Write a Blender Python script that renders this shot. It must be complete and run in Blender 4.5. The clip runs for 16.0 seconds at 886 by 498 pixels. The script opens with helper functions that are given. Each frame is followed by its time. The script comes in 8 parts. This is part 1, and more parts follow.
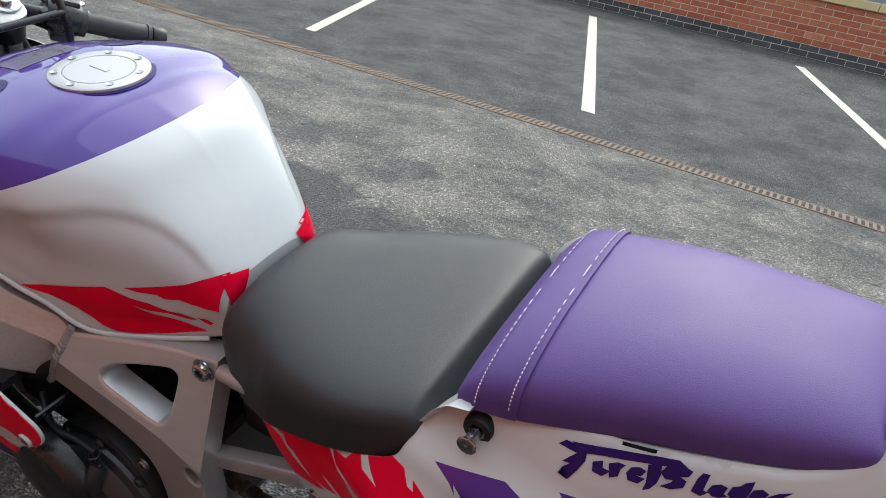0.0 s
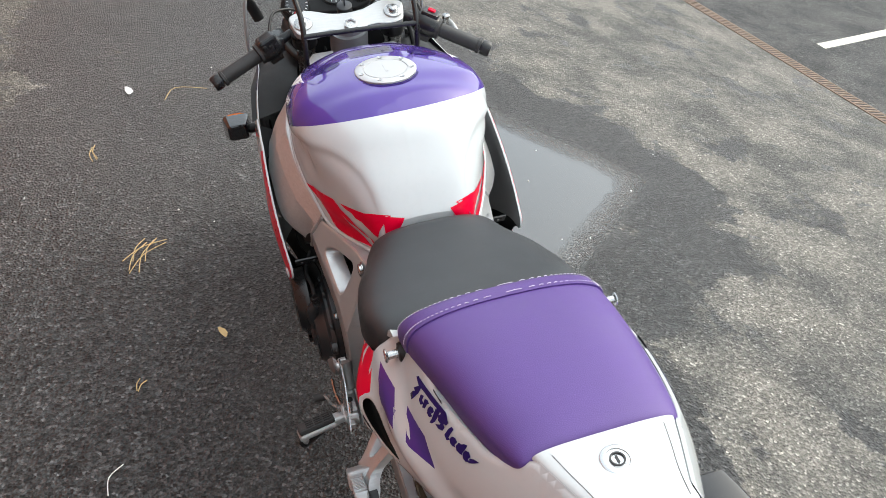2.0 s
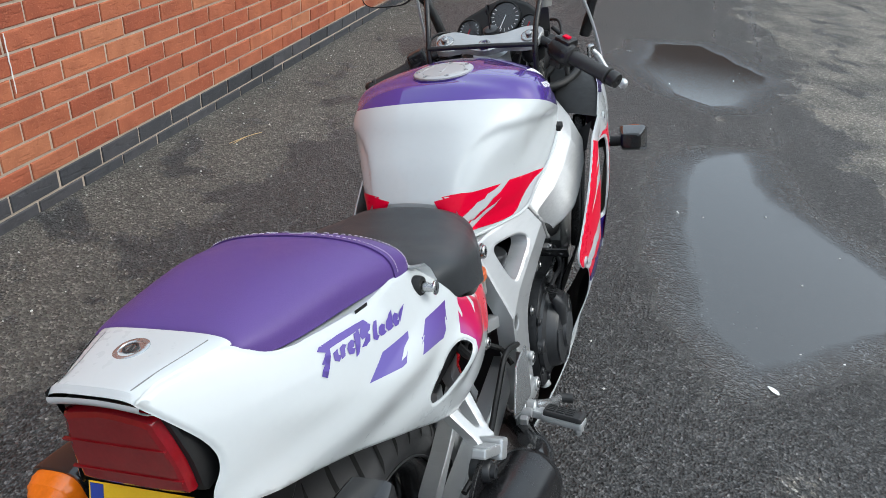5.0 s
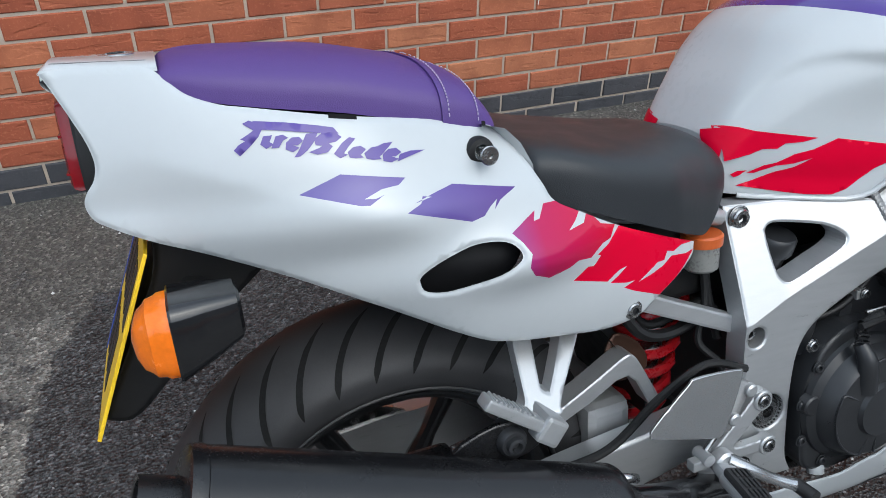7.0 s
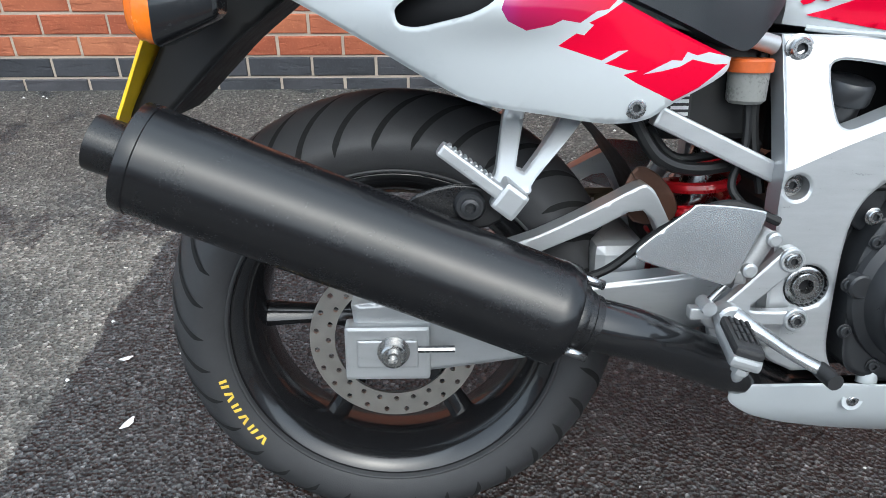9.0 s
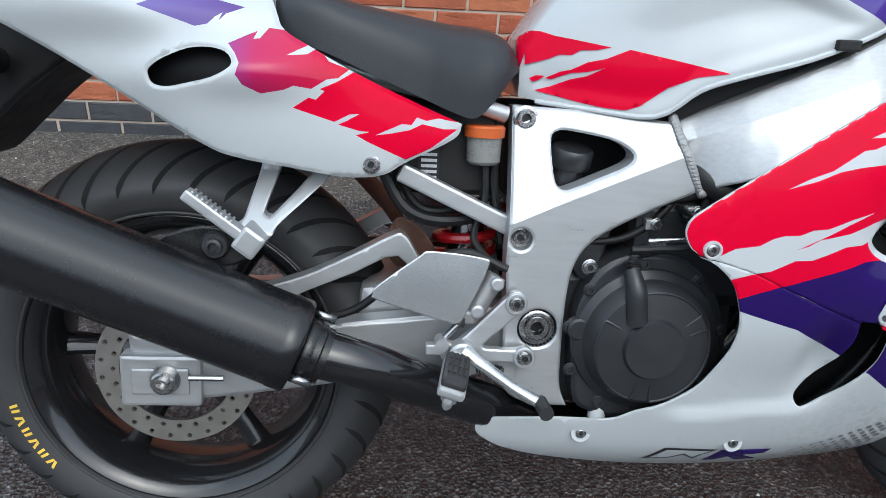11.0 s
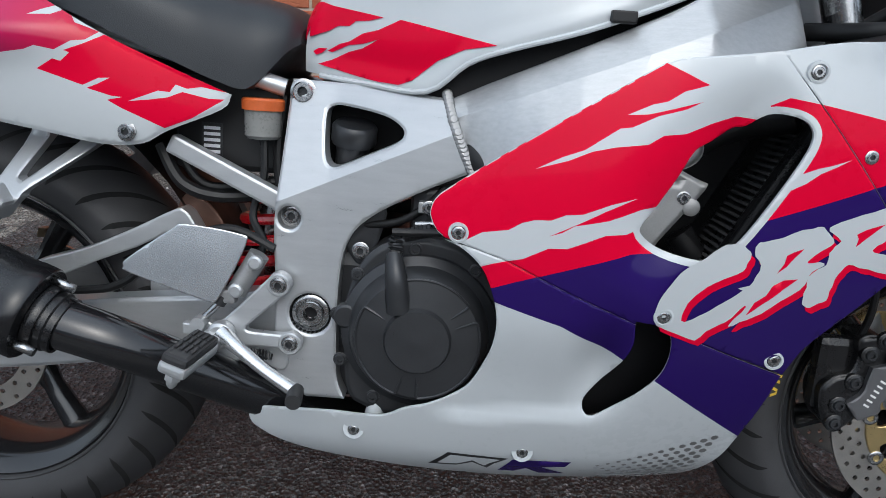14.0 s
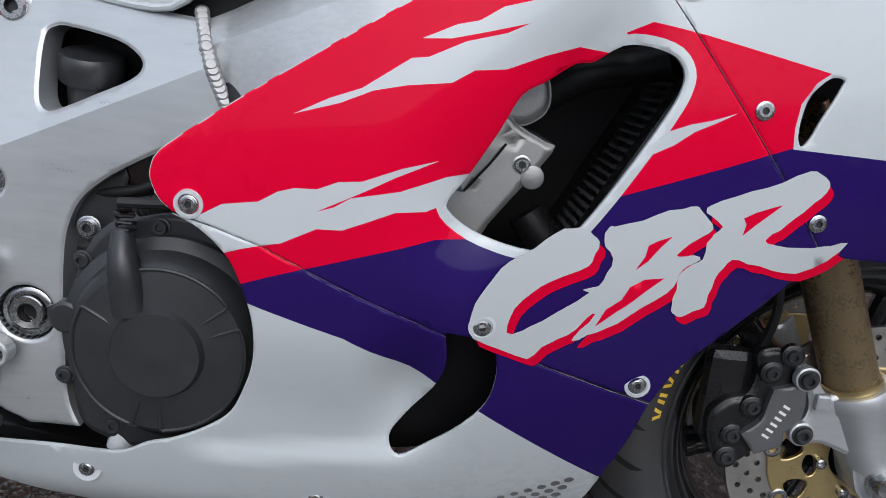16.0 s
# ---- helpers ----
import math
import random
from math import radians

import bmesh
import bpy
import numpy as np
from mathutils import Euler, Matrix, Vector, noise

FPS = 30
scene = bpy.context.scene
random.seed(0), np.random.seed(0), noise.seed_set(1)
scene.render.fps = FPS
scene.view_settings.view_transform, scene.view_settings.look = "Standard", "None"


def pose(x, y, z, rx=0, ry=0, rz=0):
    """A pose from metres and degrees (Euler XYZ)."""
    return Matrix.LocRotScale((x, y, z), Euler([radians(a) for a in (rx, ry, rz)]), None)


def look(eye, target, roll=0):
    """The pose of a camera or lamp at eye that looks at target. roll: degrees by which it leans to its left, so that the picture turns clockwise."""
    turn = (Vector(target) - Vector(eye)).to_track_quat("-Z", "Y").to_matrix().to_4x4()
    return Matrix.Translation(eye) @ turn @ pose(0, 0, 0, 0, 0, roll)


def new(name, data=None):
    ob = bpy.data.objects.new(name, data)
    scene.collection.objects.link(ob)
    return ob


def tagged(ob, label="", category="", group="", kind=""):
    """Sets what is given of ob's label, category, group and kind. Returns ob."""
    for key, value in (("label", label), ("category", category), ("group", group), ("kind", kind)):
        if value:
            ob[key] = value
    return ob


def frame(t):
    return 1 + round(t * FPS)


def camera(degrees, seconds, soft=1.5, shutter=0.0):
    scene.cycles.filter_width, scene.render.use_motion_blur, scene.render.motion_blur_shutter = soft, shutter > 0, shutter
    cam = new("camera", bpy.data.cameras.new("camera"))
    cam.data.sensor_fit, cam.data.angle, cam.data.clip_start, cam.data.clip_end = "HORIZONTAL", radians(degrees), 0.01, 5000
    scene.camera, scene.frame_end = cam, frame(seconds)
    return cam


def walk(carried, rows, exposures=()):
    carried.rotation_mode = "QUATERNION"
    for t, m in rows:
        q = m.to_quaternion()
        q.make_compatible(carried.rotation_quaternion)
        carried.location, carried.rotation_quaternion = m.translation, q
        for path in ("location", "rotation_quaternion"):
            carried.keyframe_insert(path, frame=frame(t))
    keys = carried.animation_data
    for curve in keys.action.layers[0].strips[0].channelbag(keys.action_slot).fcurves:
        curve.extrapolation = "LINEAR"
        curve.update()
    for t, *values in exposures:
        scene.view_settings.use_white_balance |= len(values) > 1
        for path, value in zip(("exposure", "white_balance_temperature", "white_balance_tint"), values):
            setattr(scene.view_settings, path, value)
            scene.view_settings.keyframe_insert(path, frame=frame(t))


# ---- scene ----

cam = camera(62.4, 16.0, soft=0.8)
PATH = [
    (0, (-0.628, -0.948, 1.178), (0.111, -2.616, 0.36), 11.5),
    (0.5, (-0.804, -0.91, 1.297), (0.204, -2.317, 0.296), 9.6),
    (1, (-0.928, -0.907, 1.393), (0.281, -2.06, 0.293), 9.9),
    (1.5, (-1.042, -0.999, 1.439), (0.325, -1.921, 0.306), 11.8),
    (2, (-1.147, -1.146, 1.458), (0.346, -1.874, 0.344), 13.8),
    (2.5, (-1.241, -1.222, 1.474), (0.352, -1.791, 0.406), 14.6),
    (3, (-1.349, -1.309, 1.472), (0.312, -1.723, 0.438), 13.9),
    (3.2, (-1.386, -1.348, 1.483), (0.294, -1.698, 0.455), 13.2),
    (5.3, (-1.155, -2.038, 1.383), (0.421, -1.417, 0.32), 4.9),
    (5.5, (-1.103, -2.078, 1.374), (0.41, -1.32, 0.306), 4.4),
    (6, (-0.918, -2.151, 1.314), (0.375, -1.073, 0.234), 3.4),
    (6.5, (-0.828, -2.232, 1.255), (0.15, -0.877, 0.157), 2.3),
    (7, (-0.763, -2.327, 1.18), (-0.119, -0.8, 0.061), 0.9),
    (7.5, (-0.66, -2.359, 1.102), (-0.29, -0.756, -0.035), 0.0),
    (8, (-0.558, -2.394, 0.98), (-0.421, -0.785, -0.201), -0.9),
    (8.2, (-0.55, -2.417, 0.953), (-0.456, -0.793, -0.211), -0.8),
    (10.3, (-0.468, -2.655, 0.956), (-0.351, -0.936, -0.059), 2.6),
    (10.5, (-0.416, -2.646, 0.968), (-0.282, -0.92, -0.035), 2.9),
    (11, (-0.296, -2.632, 0.998), (-0.118, -0.889, 0.035), 4.0),
    (11.5, (-0.204, -2.637, 1.029), (-0.008, -0.88, 0.093), 4.5),
    (12, (-0.136, -2.652, 1.052), (0.061, -0.883, 0.141), 4.8),
    (12.5, (-0.063, -2.679, 1.068), (0.117, -0.898, 0.177), 4.8),
    (13, (0.011, -2.726, 1.09), (0.142, -0.936, 0.208), 4.5),
    (13.5, (0.041, -2.724, 1.055), (0.099, -0.936, 0.16), 4.0),
    (14, (0.076, -2.618, 0.949), (0.069, -0.84, 0.033), 3.9),
    (14.5, (0.122, -2.525, 0.875), (0.075, -0.765, -0.074), 4.1),
    (15, (0.156, -2.485, 0.82), (0.1, -0.732, -0.142), 4.7),
    (15.5, (0.206, -2.464, 0.817), (0.198, -0.71, -0.144), 5.7),
    (16, (0.25, -2.413, 0.858), (0.356, -0.656, -0.093), 6.7),
]
EXPOSURES = [(0, 0.78, 6250, 2), (1.0, 1.12, 6500, 3), (3.2, 1.04, 6600, 3), (5.3, 0.42, 6050, 3), (7.0, 0.2, 5850, 4), (8.2, 0.62, 5750, 3), (10.3, 0.8, 6000, 1), (11.0, 0.46, 5800, 3), (12.5, 0.1, 5850, 4), (14.5, 0.18, 5900, 6), (16, 0.16, 6000, 8)]
walk(cam, [(t, look(eye, target, roll)) for t, eye, target, roll in PATH], EXPOSURES)

# ---- daylight: an overcast sky ----
world = bpy.data.worlds.new("sky")
scene.world = world
world.use_nodes = True
wn = world.node_tree
sky = wn.nodes.new("ShaderNodeTexSky")
sky.sky_type = "NISHITA"
sky.sun_disc = False
sky.sun_elevation, sky.sun_rotation = radians(50), radians(170)
sky.air_density, sky.dust_density, sky.ozone_density = 1.0, 5.0, 1.0
hsv = wn.nodes.new("ShaderNodeHueSaturation")
hsv.inputs["Saturation"].default_value = 0.7
wn.links.new(sky.outputs[0], hsv.inputs["Color"])
veil = wn.nodes.new("ShaderNodeMix")
veil.data_type = "RGBA"
veil.inputs["Factor"].default_value = 0.45
veil.inputs["B"].default_value = (4.8, 5.0, 5.2, 1)
wn.links.new(hsv.outputs[0], veil.inputs["A"])
wn.links.new(veil.outputs["Result"], wn.nodes["Background"].inputs[0])
wn.nodes["Background"].inputs[1].default_value = 0.23
sun = bpy.data.lights.new("sun", "SUN")
sun.energy, sun.angle, sun.color = 0.45, radians(60), (0.95, 0.98, 1.0)
new("sun", sun).matrix_world = look((-0.4, -4.0, 12), (0, -1.5, 0))

# ---- materials ----
def nodes(name):
    m = bpy.data.materials.new(name)
    m.use_nodes = True
    t = m.node_tree
    return m, t, t.nodes["Principled BSDF"]


def ramp(t, src, stops):
    r = t.nodes.new("ShaderNodeValToRGB")
    e = r.color_ramp.elements
    while len(e) < len(stops):
        e.new(0.5)
    for k, (p, c) in zip(e, stops):
        k.position, k.color = p, (*c, 1) if len(c) == 3 else c
    t.links.new(src, r.inputs[0])
    return r.outputs[0]


def grey(v):
    return (v, v, v)


def coords(t, which="Object", scale=(1, 1, 1), turn=(0, 0, 0)):
    c = t.nodes.new("ShaderNodeTexCoord")
    m = t.nodes.new("ShaderNodeMapping")
    m.inputs["Scale"].default_value = scale
    m.inputs["Rotation"].default_value = turn
    t.links.new(c.outputs[which], m.inputs[0])
    return m.outputs[0]


def speckle(t, vec, scale, detail=4, rough=0.55):
    n = t.nodes.new("ShaderNodeTexNoise")
    n.inputs["Scale"].default_value, n.inputs["Detail"].default_value, n.inputs["Roughness"].default_value = scale, detail, rough
    t.links.new(vec, n.inputs["Vector"])
    return n.outputs["Fac"]


def bump(t, p, height, strength, distance=0.001, before=None):
    b = t.nodes.new("ShaderNodeBump")
    b.inputs["Strength"].default_value, b.inputs["Distance"].default_value = strength, distance
    t.links.new(height, b.inputs["Height"])
    if before is not None:
        t.links.new(before, b.inputs["Normal"])
    t.links.new(b.outputs[0], p.inputs["Normal"])
    return b.outputs[0]


def mix(t, fac, a, b, mode="MIX"):
    m = t.nodes.new("ShaderNodeMix")
    m.data_type, m.blend_type = "RGBA", mode
    for k, x in ((0, fac), (6, a), (7, b)):
        if isinstance(x, (int, float)):
            m.inputs[k].default_value = x
        elif isinstance(x, tuple):
            m.inputs[k].default_value = (*x, 1)
        else:
            t.links.new(x, m.inputs[k])
    return m.outputs[2]


def maths(t, op, a, b=0.0):
    m = t.nodes.new("ShaderNodeMath")
    m.operation = op
    for k, x in ((0, a), (1, b)):
        if isinstance(x, (int, float)):
            m.inputs[k].default_value = x
        else:
            t.links.new(x, m.inputs[k])
    return m.outputs[0]


def surface(name, colour, rough=0.5, metal=0.0, vary=0.15, scale=30.0, relief=0.0, fine=300.0, coat=0.0, stretch=(1, 1, 1), spread=0.1, spec=0.5):
    """A plain substance with stains at one scale and grain at another."""
    m, t, p = nodes(name)
    v = coords(t, scale=stretch)
    big, small = speckle(t, v, scale), speckle(t, v, fine, 2)
    both = maths(t, "ADD", maths(t, "MULTIPLY", big, 0.6), maths(t, "MULTIPLY", small, 0.4))
    dark, light = tuple(c * (1 - vary) for c in colour), tuple(min(1, c * (1 + vary)) for c in colour)
    t.links.new(ramp(t, both, ((0.3, dark), (0.7, light))), p.inputs["Base Color"])
    t.links.new(ramp(t, both, ((0.3, grey(max(0.02, rough - spread))), (0.7, grey(min(1, rough + spread))))), p.inputs["Roughness"])
    p.inputs["Metallic"].default_value = metal
    p.inputs["Specular IOR Level"].default_value = spec
    p.inputs["Coat Weight"].default_value = coat
    p.inputs["Coat Roughness"].default_value = 0.04
    if relief:
        bump(t, p, small, relief, 0.001)
    return m


def paint(name, colour, rough=0.28, spread=0.012, coat=0.5):
    m = surface(name, colour, rough, 0.0, 0.012, 4.0, 0.003, 90.0, coat=coat, spread=spread)
    m.node_tree.nodes["Principled BSDF"].inputs["Specular IOR Level"].default_value = 0.05
    return m


WHITE = paint("pearl white paint", (0.465, 0.488, 0.502), coat=0.9)
RED = paint("racing red paint", (0.58, 0.0, 0.026), coat=0.08)
PURPLE = paint("deep violet paint", (0.018, 0.007, 0.09), 0.2, coat=0.2)
VIOLET = paint("violet tank paint", (0.06, 0.03, 0.22), 0.2, coat=1.0)
LILAC = paint("lilac decal", (0.095, 0.065, 0.27), 0.3)

def printed(name, stops):
    """A decal whose ink runs from one colour to another along the bike."""
    m = paint(name, (0.3, 0.1, 0.1), 0.3)
    t = m.node_tree
    p = t.nodes["Principled BSDF"]
    sep = t.nodes.new("ShaderNodeSeparateXYZ")
    t.links.new(coords(t), sep.inputs[0])
    span = t.nodes.new("ShaderNodeMapRange")
    span.inputs[1].default_value, span.inputs[2].default_value = stops[0][0], stops[-1][0]
    t.links.new(sep.outputs[0], span.inputs[0])
    w = stops[-1][0] - stops[0][0]
    t.links.new(ramp(t, span.outputs[0], [((x - stops[0][0]) / w, c) for x, c in stops]), p.inputs["Base Color"])
    return m


FADE = printed("lilac to crimson decal", ((0.095, (0.2, 0.04, 0.22)), (0.135, (0.38, 0.01, 0.08)), (0.23, (0.5, 0.005, 0.03))))
BARS = printed("lilac to violet decal", ((-0.09, (0.12, 0.098, 0.31)), (0.03, (0.12, 0.088, 0.29)), (0.12, (0.085, 0.04, 0.2))))
BARSLEFT = printed("violet to plum decal", ((-0.09, (0.045, 0.02, 0.16)), (0.08, (0.07, 0.025, 0.2)), (0.2, (0.2, 0.01, 0.1)), (0.24, (0.28, 0.008, 0.06))))
LINING = surface("pale moulded lining", (0.24, 0.245, 0.25), 0.6, 0, 0.1, 20, 0.1, 300)
INNER = surface("black lining and gap fill", (0.008, 0.008, 0.009), 0.6, relief=0.1, spec=0.2)
BLACKVINYL = surface("black seat vinyl", (0.023, 0.0255, 0.029), 0.42, 0, 0.12, 20, 0.25, 900, spec=0.36)
PURPLEVINYL = surface("purple seat vinyl", (0.08, 0.042, 0.188), 0.46, 0, 0.06, 14, 0.25, 900, spec=0.36)
THREAD = surface("pale stitching thread", (0.55, 0.5, 0.6), 0.8)
ALLOY = surface("satin aluminium", (0.46, 0.47, 0.48), 0.36, 0.6, 0.07, 24, 0.05, 500, stretch=(1, 1, 6))
BRUSHED = surface("brushed aluminium", (0.44, 0.445, 0.45), 0.4, 0.6, 0.12, 60, 0.12, 400, stretch=(0.5, 4, 4))
POLISHED = surface("polished aluminium plate", (0.5, 0.51, 0.52), 0.24, 0.85, 0.04, 20, 0.0, 300, spread=0.03)
CALIPER = surface("grey caliper metal", (0.11, 0.11, 0.115), 0.45, 0.4, 0.12, 40, 0.1, 600)
CAST = surface("cast alloy casing", (0.31, 0.31, 0.31), 0.5, 0.7, 0.15, 40, 0.15, 500)
DARKCAST = surface("charcoal engine casing", (0.027, 0.028, 0.0305), 0.36, 0.2, 0.15, 40, 0.12, 700)
BLACKMETAL = surface("satin black metal", (0.012, 0.012, 0.013), 0.3, 0.2, 0.1, 30, 0.05, 500)
BLACKGLOSS = surface("gloss black enamel", (0.01, 0.01, 0.011), 0.18, 0, 0.1, 30, 0.03, 300, coat=0.4)
PLASTIC = surface("black plastic", (0.009, 0.009, 0.0095), 0.5, 0, 0.12, 40, 0.1, 800, spec=0.35)
RUBBER = surface("tyre rubber", (0.034, 0.034, 0.036), 0.58, 0, 0.22, 25, 0.2, 600, spec=0.4)
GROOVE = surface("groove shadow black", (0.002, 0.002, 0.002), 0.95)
GRIP = surface("grip rubber", (0.02, 0.02, 0.021), 0.55, 0, 0.1, 60, 0.3, 900)
STEEL = surface("bright steel", (0.4, 0.4, 0.4), 0.25, 1.0, 0.1, 60, 0.05, 600)
DISCSTEEL = surface("brake disc steel", (0.42, 0.4, 0.37), 0.36, 0.9, 0.12, 50, 0.15, 700)
BRONZE = surface("bronze fork tube", (0.27, 0.2, 0.11), 0.3, 0.7, 0.1, 30, 0.03, 300)
GOLD = surface("gold anodised carrier", (0.55, 0.42, 0.2), 0.34, 0.9, 0.1, 60, 0.05, 500)
SPRING = surface("red spring paint", (0.55, 0.012, 0.02), 0.3, 0, 0.08, 40, coat=0.5)
AMBER = surface("amber lens", (0.8, 0.17, 0.006), 0.2, 0, 0.12, 60, 0.3, 250, coat=0.3)
REDLENS = surface("dark red lens", (0.17, 0.004, 0.008), 0.16, 0, 0.15, 40, 0.1, 200, coat=0.25)
YELLOW = surface("yellow plate", (0.85, 0.55, 0.02), 0.35, 0, 0.06, 30)
TYREYELLOW = surface("yellow tyre marking", (0.7, 0.48, 0.05), 0.6)
BLUE = surface("blue plate band", (0.02, 0.06, 0.35), 0.4)
BLACKINK = surface("black ink", (0.012, 0.012, 0.014), 0.5)
WHITEINK = surface("white ink", (0.75, 0.75, 0.77), 0.4)
GREYINK = surface("embossed grey", (0.16, 0.16, 0.16), 0.5, 0.3)
ORANGE = surface("orange reservoir cap", (0.5, 0.1, 0.02), 0.4)
MILKY = surface("clear-grey reservoir", (0.2, 0.2, 0.19), 0.3)
CHAIN = surface("oily chain steel", (0.16, 0.13, 0.09), 0.4, 0.9)
WEED = surface("dry straw", (0.62, 0.46, 0.22), 0.8)
PALE = surface("pale litter", (0.7, 0.7, 0.68), 0.7)
MIRROR = surface("mirror glass", (0.8, 0.82, 0.84), 0.03, 1.0, 0.01, 10, spread=0.01)
TANKLABEL = surface("smoked label film", (0.10, 0.085, 0.17), 0.3)
REFLECTPLATE = surface("plate with painted brick reflection", (0.09, 0.045, 0.03), 0.35, 0.5, 0.12, 30)
SILENCER = surface("semi-gloss black silencer", (0.008, 0.008, 0.009), 0.25, 0.0, 0.1, 30, 0.03, 400, coat=0.0, spread=0.05, spec=0.5)
CAPMETAL = surface("satin cap metal", (0.44, 0.44, 0.45), 0.42, 0.5, 0.05, 40, 0.02, 500)
DIAL = surface("dial face", (0.012, 0.012, 0.014), 0.3, coat=0.6)

SCREEN, st, sp = nodes("clear windscreen")
sp.inputs["Transmission Weight"].default_value = 1.0
sp.inputs["Roughness"].default_value = 0.03
sp.inputs["IOR"].default_value = 1.03
sp.inputs["Base Color"].default_value = (0.85, 0.88, 0.9, 1)


def brick_material(name, colours, island):
    m, t, p = nodes(name)
    info = t.nodes.new("ShaderNodeNewGeometry" if island else "ShaderNodeObjectInfo")
    rnd = info.outputs["Random Per Island" if island else "Random"]
    v = coords(t)
    base = ramp(t, rnd, [(i / (len(colours) - 1), c) for i, c in enumerate(colours)])
    shift = t.nodes.new("ShaderNodeVectorMath")
    shift.operation = "ADD"
    t.links.new(v, shift.inputs[0])
    comb = t.nodes.new("ShaderNodeCombineXYZ")
    t.links.new(maths(t, "MULTIPLY", rnd, 37.0), comb.inputs[0])
    t.links.new(comb.outputs[0], shift.inputs[1])
    v2 = shift.outputs[0]
    blot, grain = speckle(t, v2, 9, 3), speckle(t, v2, 120, 4)
    base = mix(t, ramp(t, blot, ((0.42, grey(0)), (0.75, grey(0.55)))), base, tuple(c * 0.55 for c in colours[0]))
    base = mix(t, ramp(t, grain, ((0.55, grey(0)), (0.8, grey(0.35)))), base, tuple(min(1, c * 1.7) for c in colours[-1]))
    t.links.new(base, p.inputs["Base Color"])
    p.inputs["Roughness"].default_value = 0.85
    crease = t.nodes.new("ShaderNodeTexNoise")
    crease.inputs["Scale"].default_value, crease.inputs["Detail"].default_value = 14, 3
    mp = t.nodes.new("ShaderNodeMapping")
    mp.inputs["Scale"].default_value = (1, 1, 3.2)
    mp.inputs["Rotation"].default_value = (0, 0.25, 0)
    t.links.new(v2, mp.inputs[0])
    t.links.new(mp.outputs[0], crease.inputs["Vector"])
    h = maths(t, "ADD", ramp(t, crease.outputs["Fac"], ((0.36, grey(0.0)), (0.46, grey(1)))), maths(t, "MULTIPLY", grain, 0.5))
    bump(t, p, h, 0.6, 0.003)
    return m


REDBRICK = ((0.3, 0.074, 0.036), (0.39, 0.108, 0.05), (0.33, 0.084, 0.04), (0.44, 0.148, 0.07), (0.36, 0.096, 0.048), (0.47, 0.185, 0.09))
BLUEBRICK = ((0.035, 0.037, 0.043), (0.055, 0.057, 0.065), (0.07, 0.068, 0.075))
BRICK, BRICKS = brick_material("red brick", REDBRICK, False), brick_material("red bricks", REDBRICK, True)
BLUEB, BLUEBS = brick_material("blue brick", BLUEBRICK, False), brick_material("blue bricks", BLUEBRICK, True)
MORTAR = surface("pale mortar", (0.46, 0.39, 0.32), 0.9, 0, 0.15, 12, 0.5, 150)
BLOCKWALL = surface("blue-grey blocking wall", (0.2, 0.22, 0.25), 0.9, 0, 0.15, 1.5, 0.3, 60)
STONE = surface("buff coping stone", (0.5, 0.38, 0.2), 0.8, 0, 0.12, 5, 0.3, 120)
LINEPAINT = surface("worn road paint", (0.46, 0.44, 0.38), 0.75, 0, 0.1, 25, 0.4, 200)
RUST = surface("rusted drain iron", (0.2, 0.14, 0.105), 0.75, 0.3, 0.2, 20, 0.4, 150)
BROWNWALL = surface("weathered brown brickwork", (0.13, 0.075, 0.05), 0.9, 0, 0.25, 3, 0.3, 40)
SLATE = surface("dark roof slate", (0.045, 0.045, 0.05), 0.7, 0, 0.2, 4, 0.3, 40)


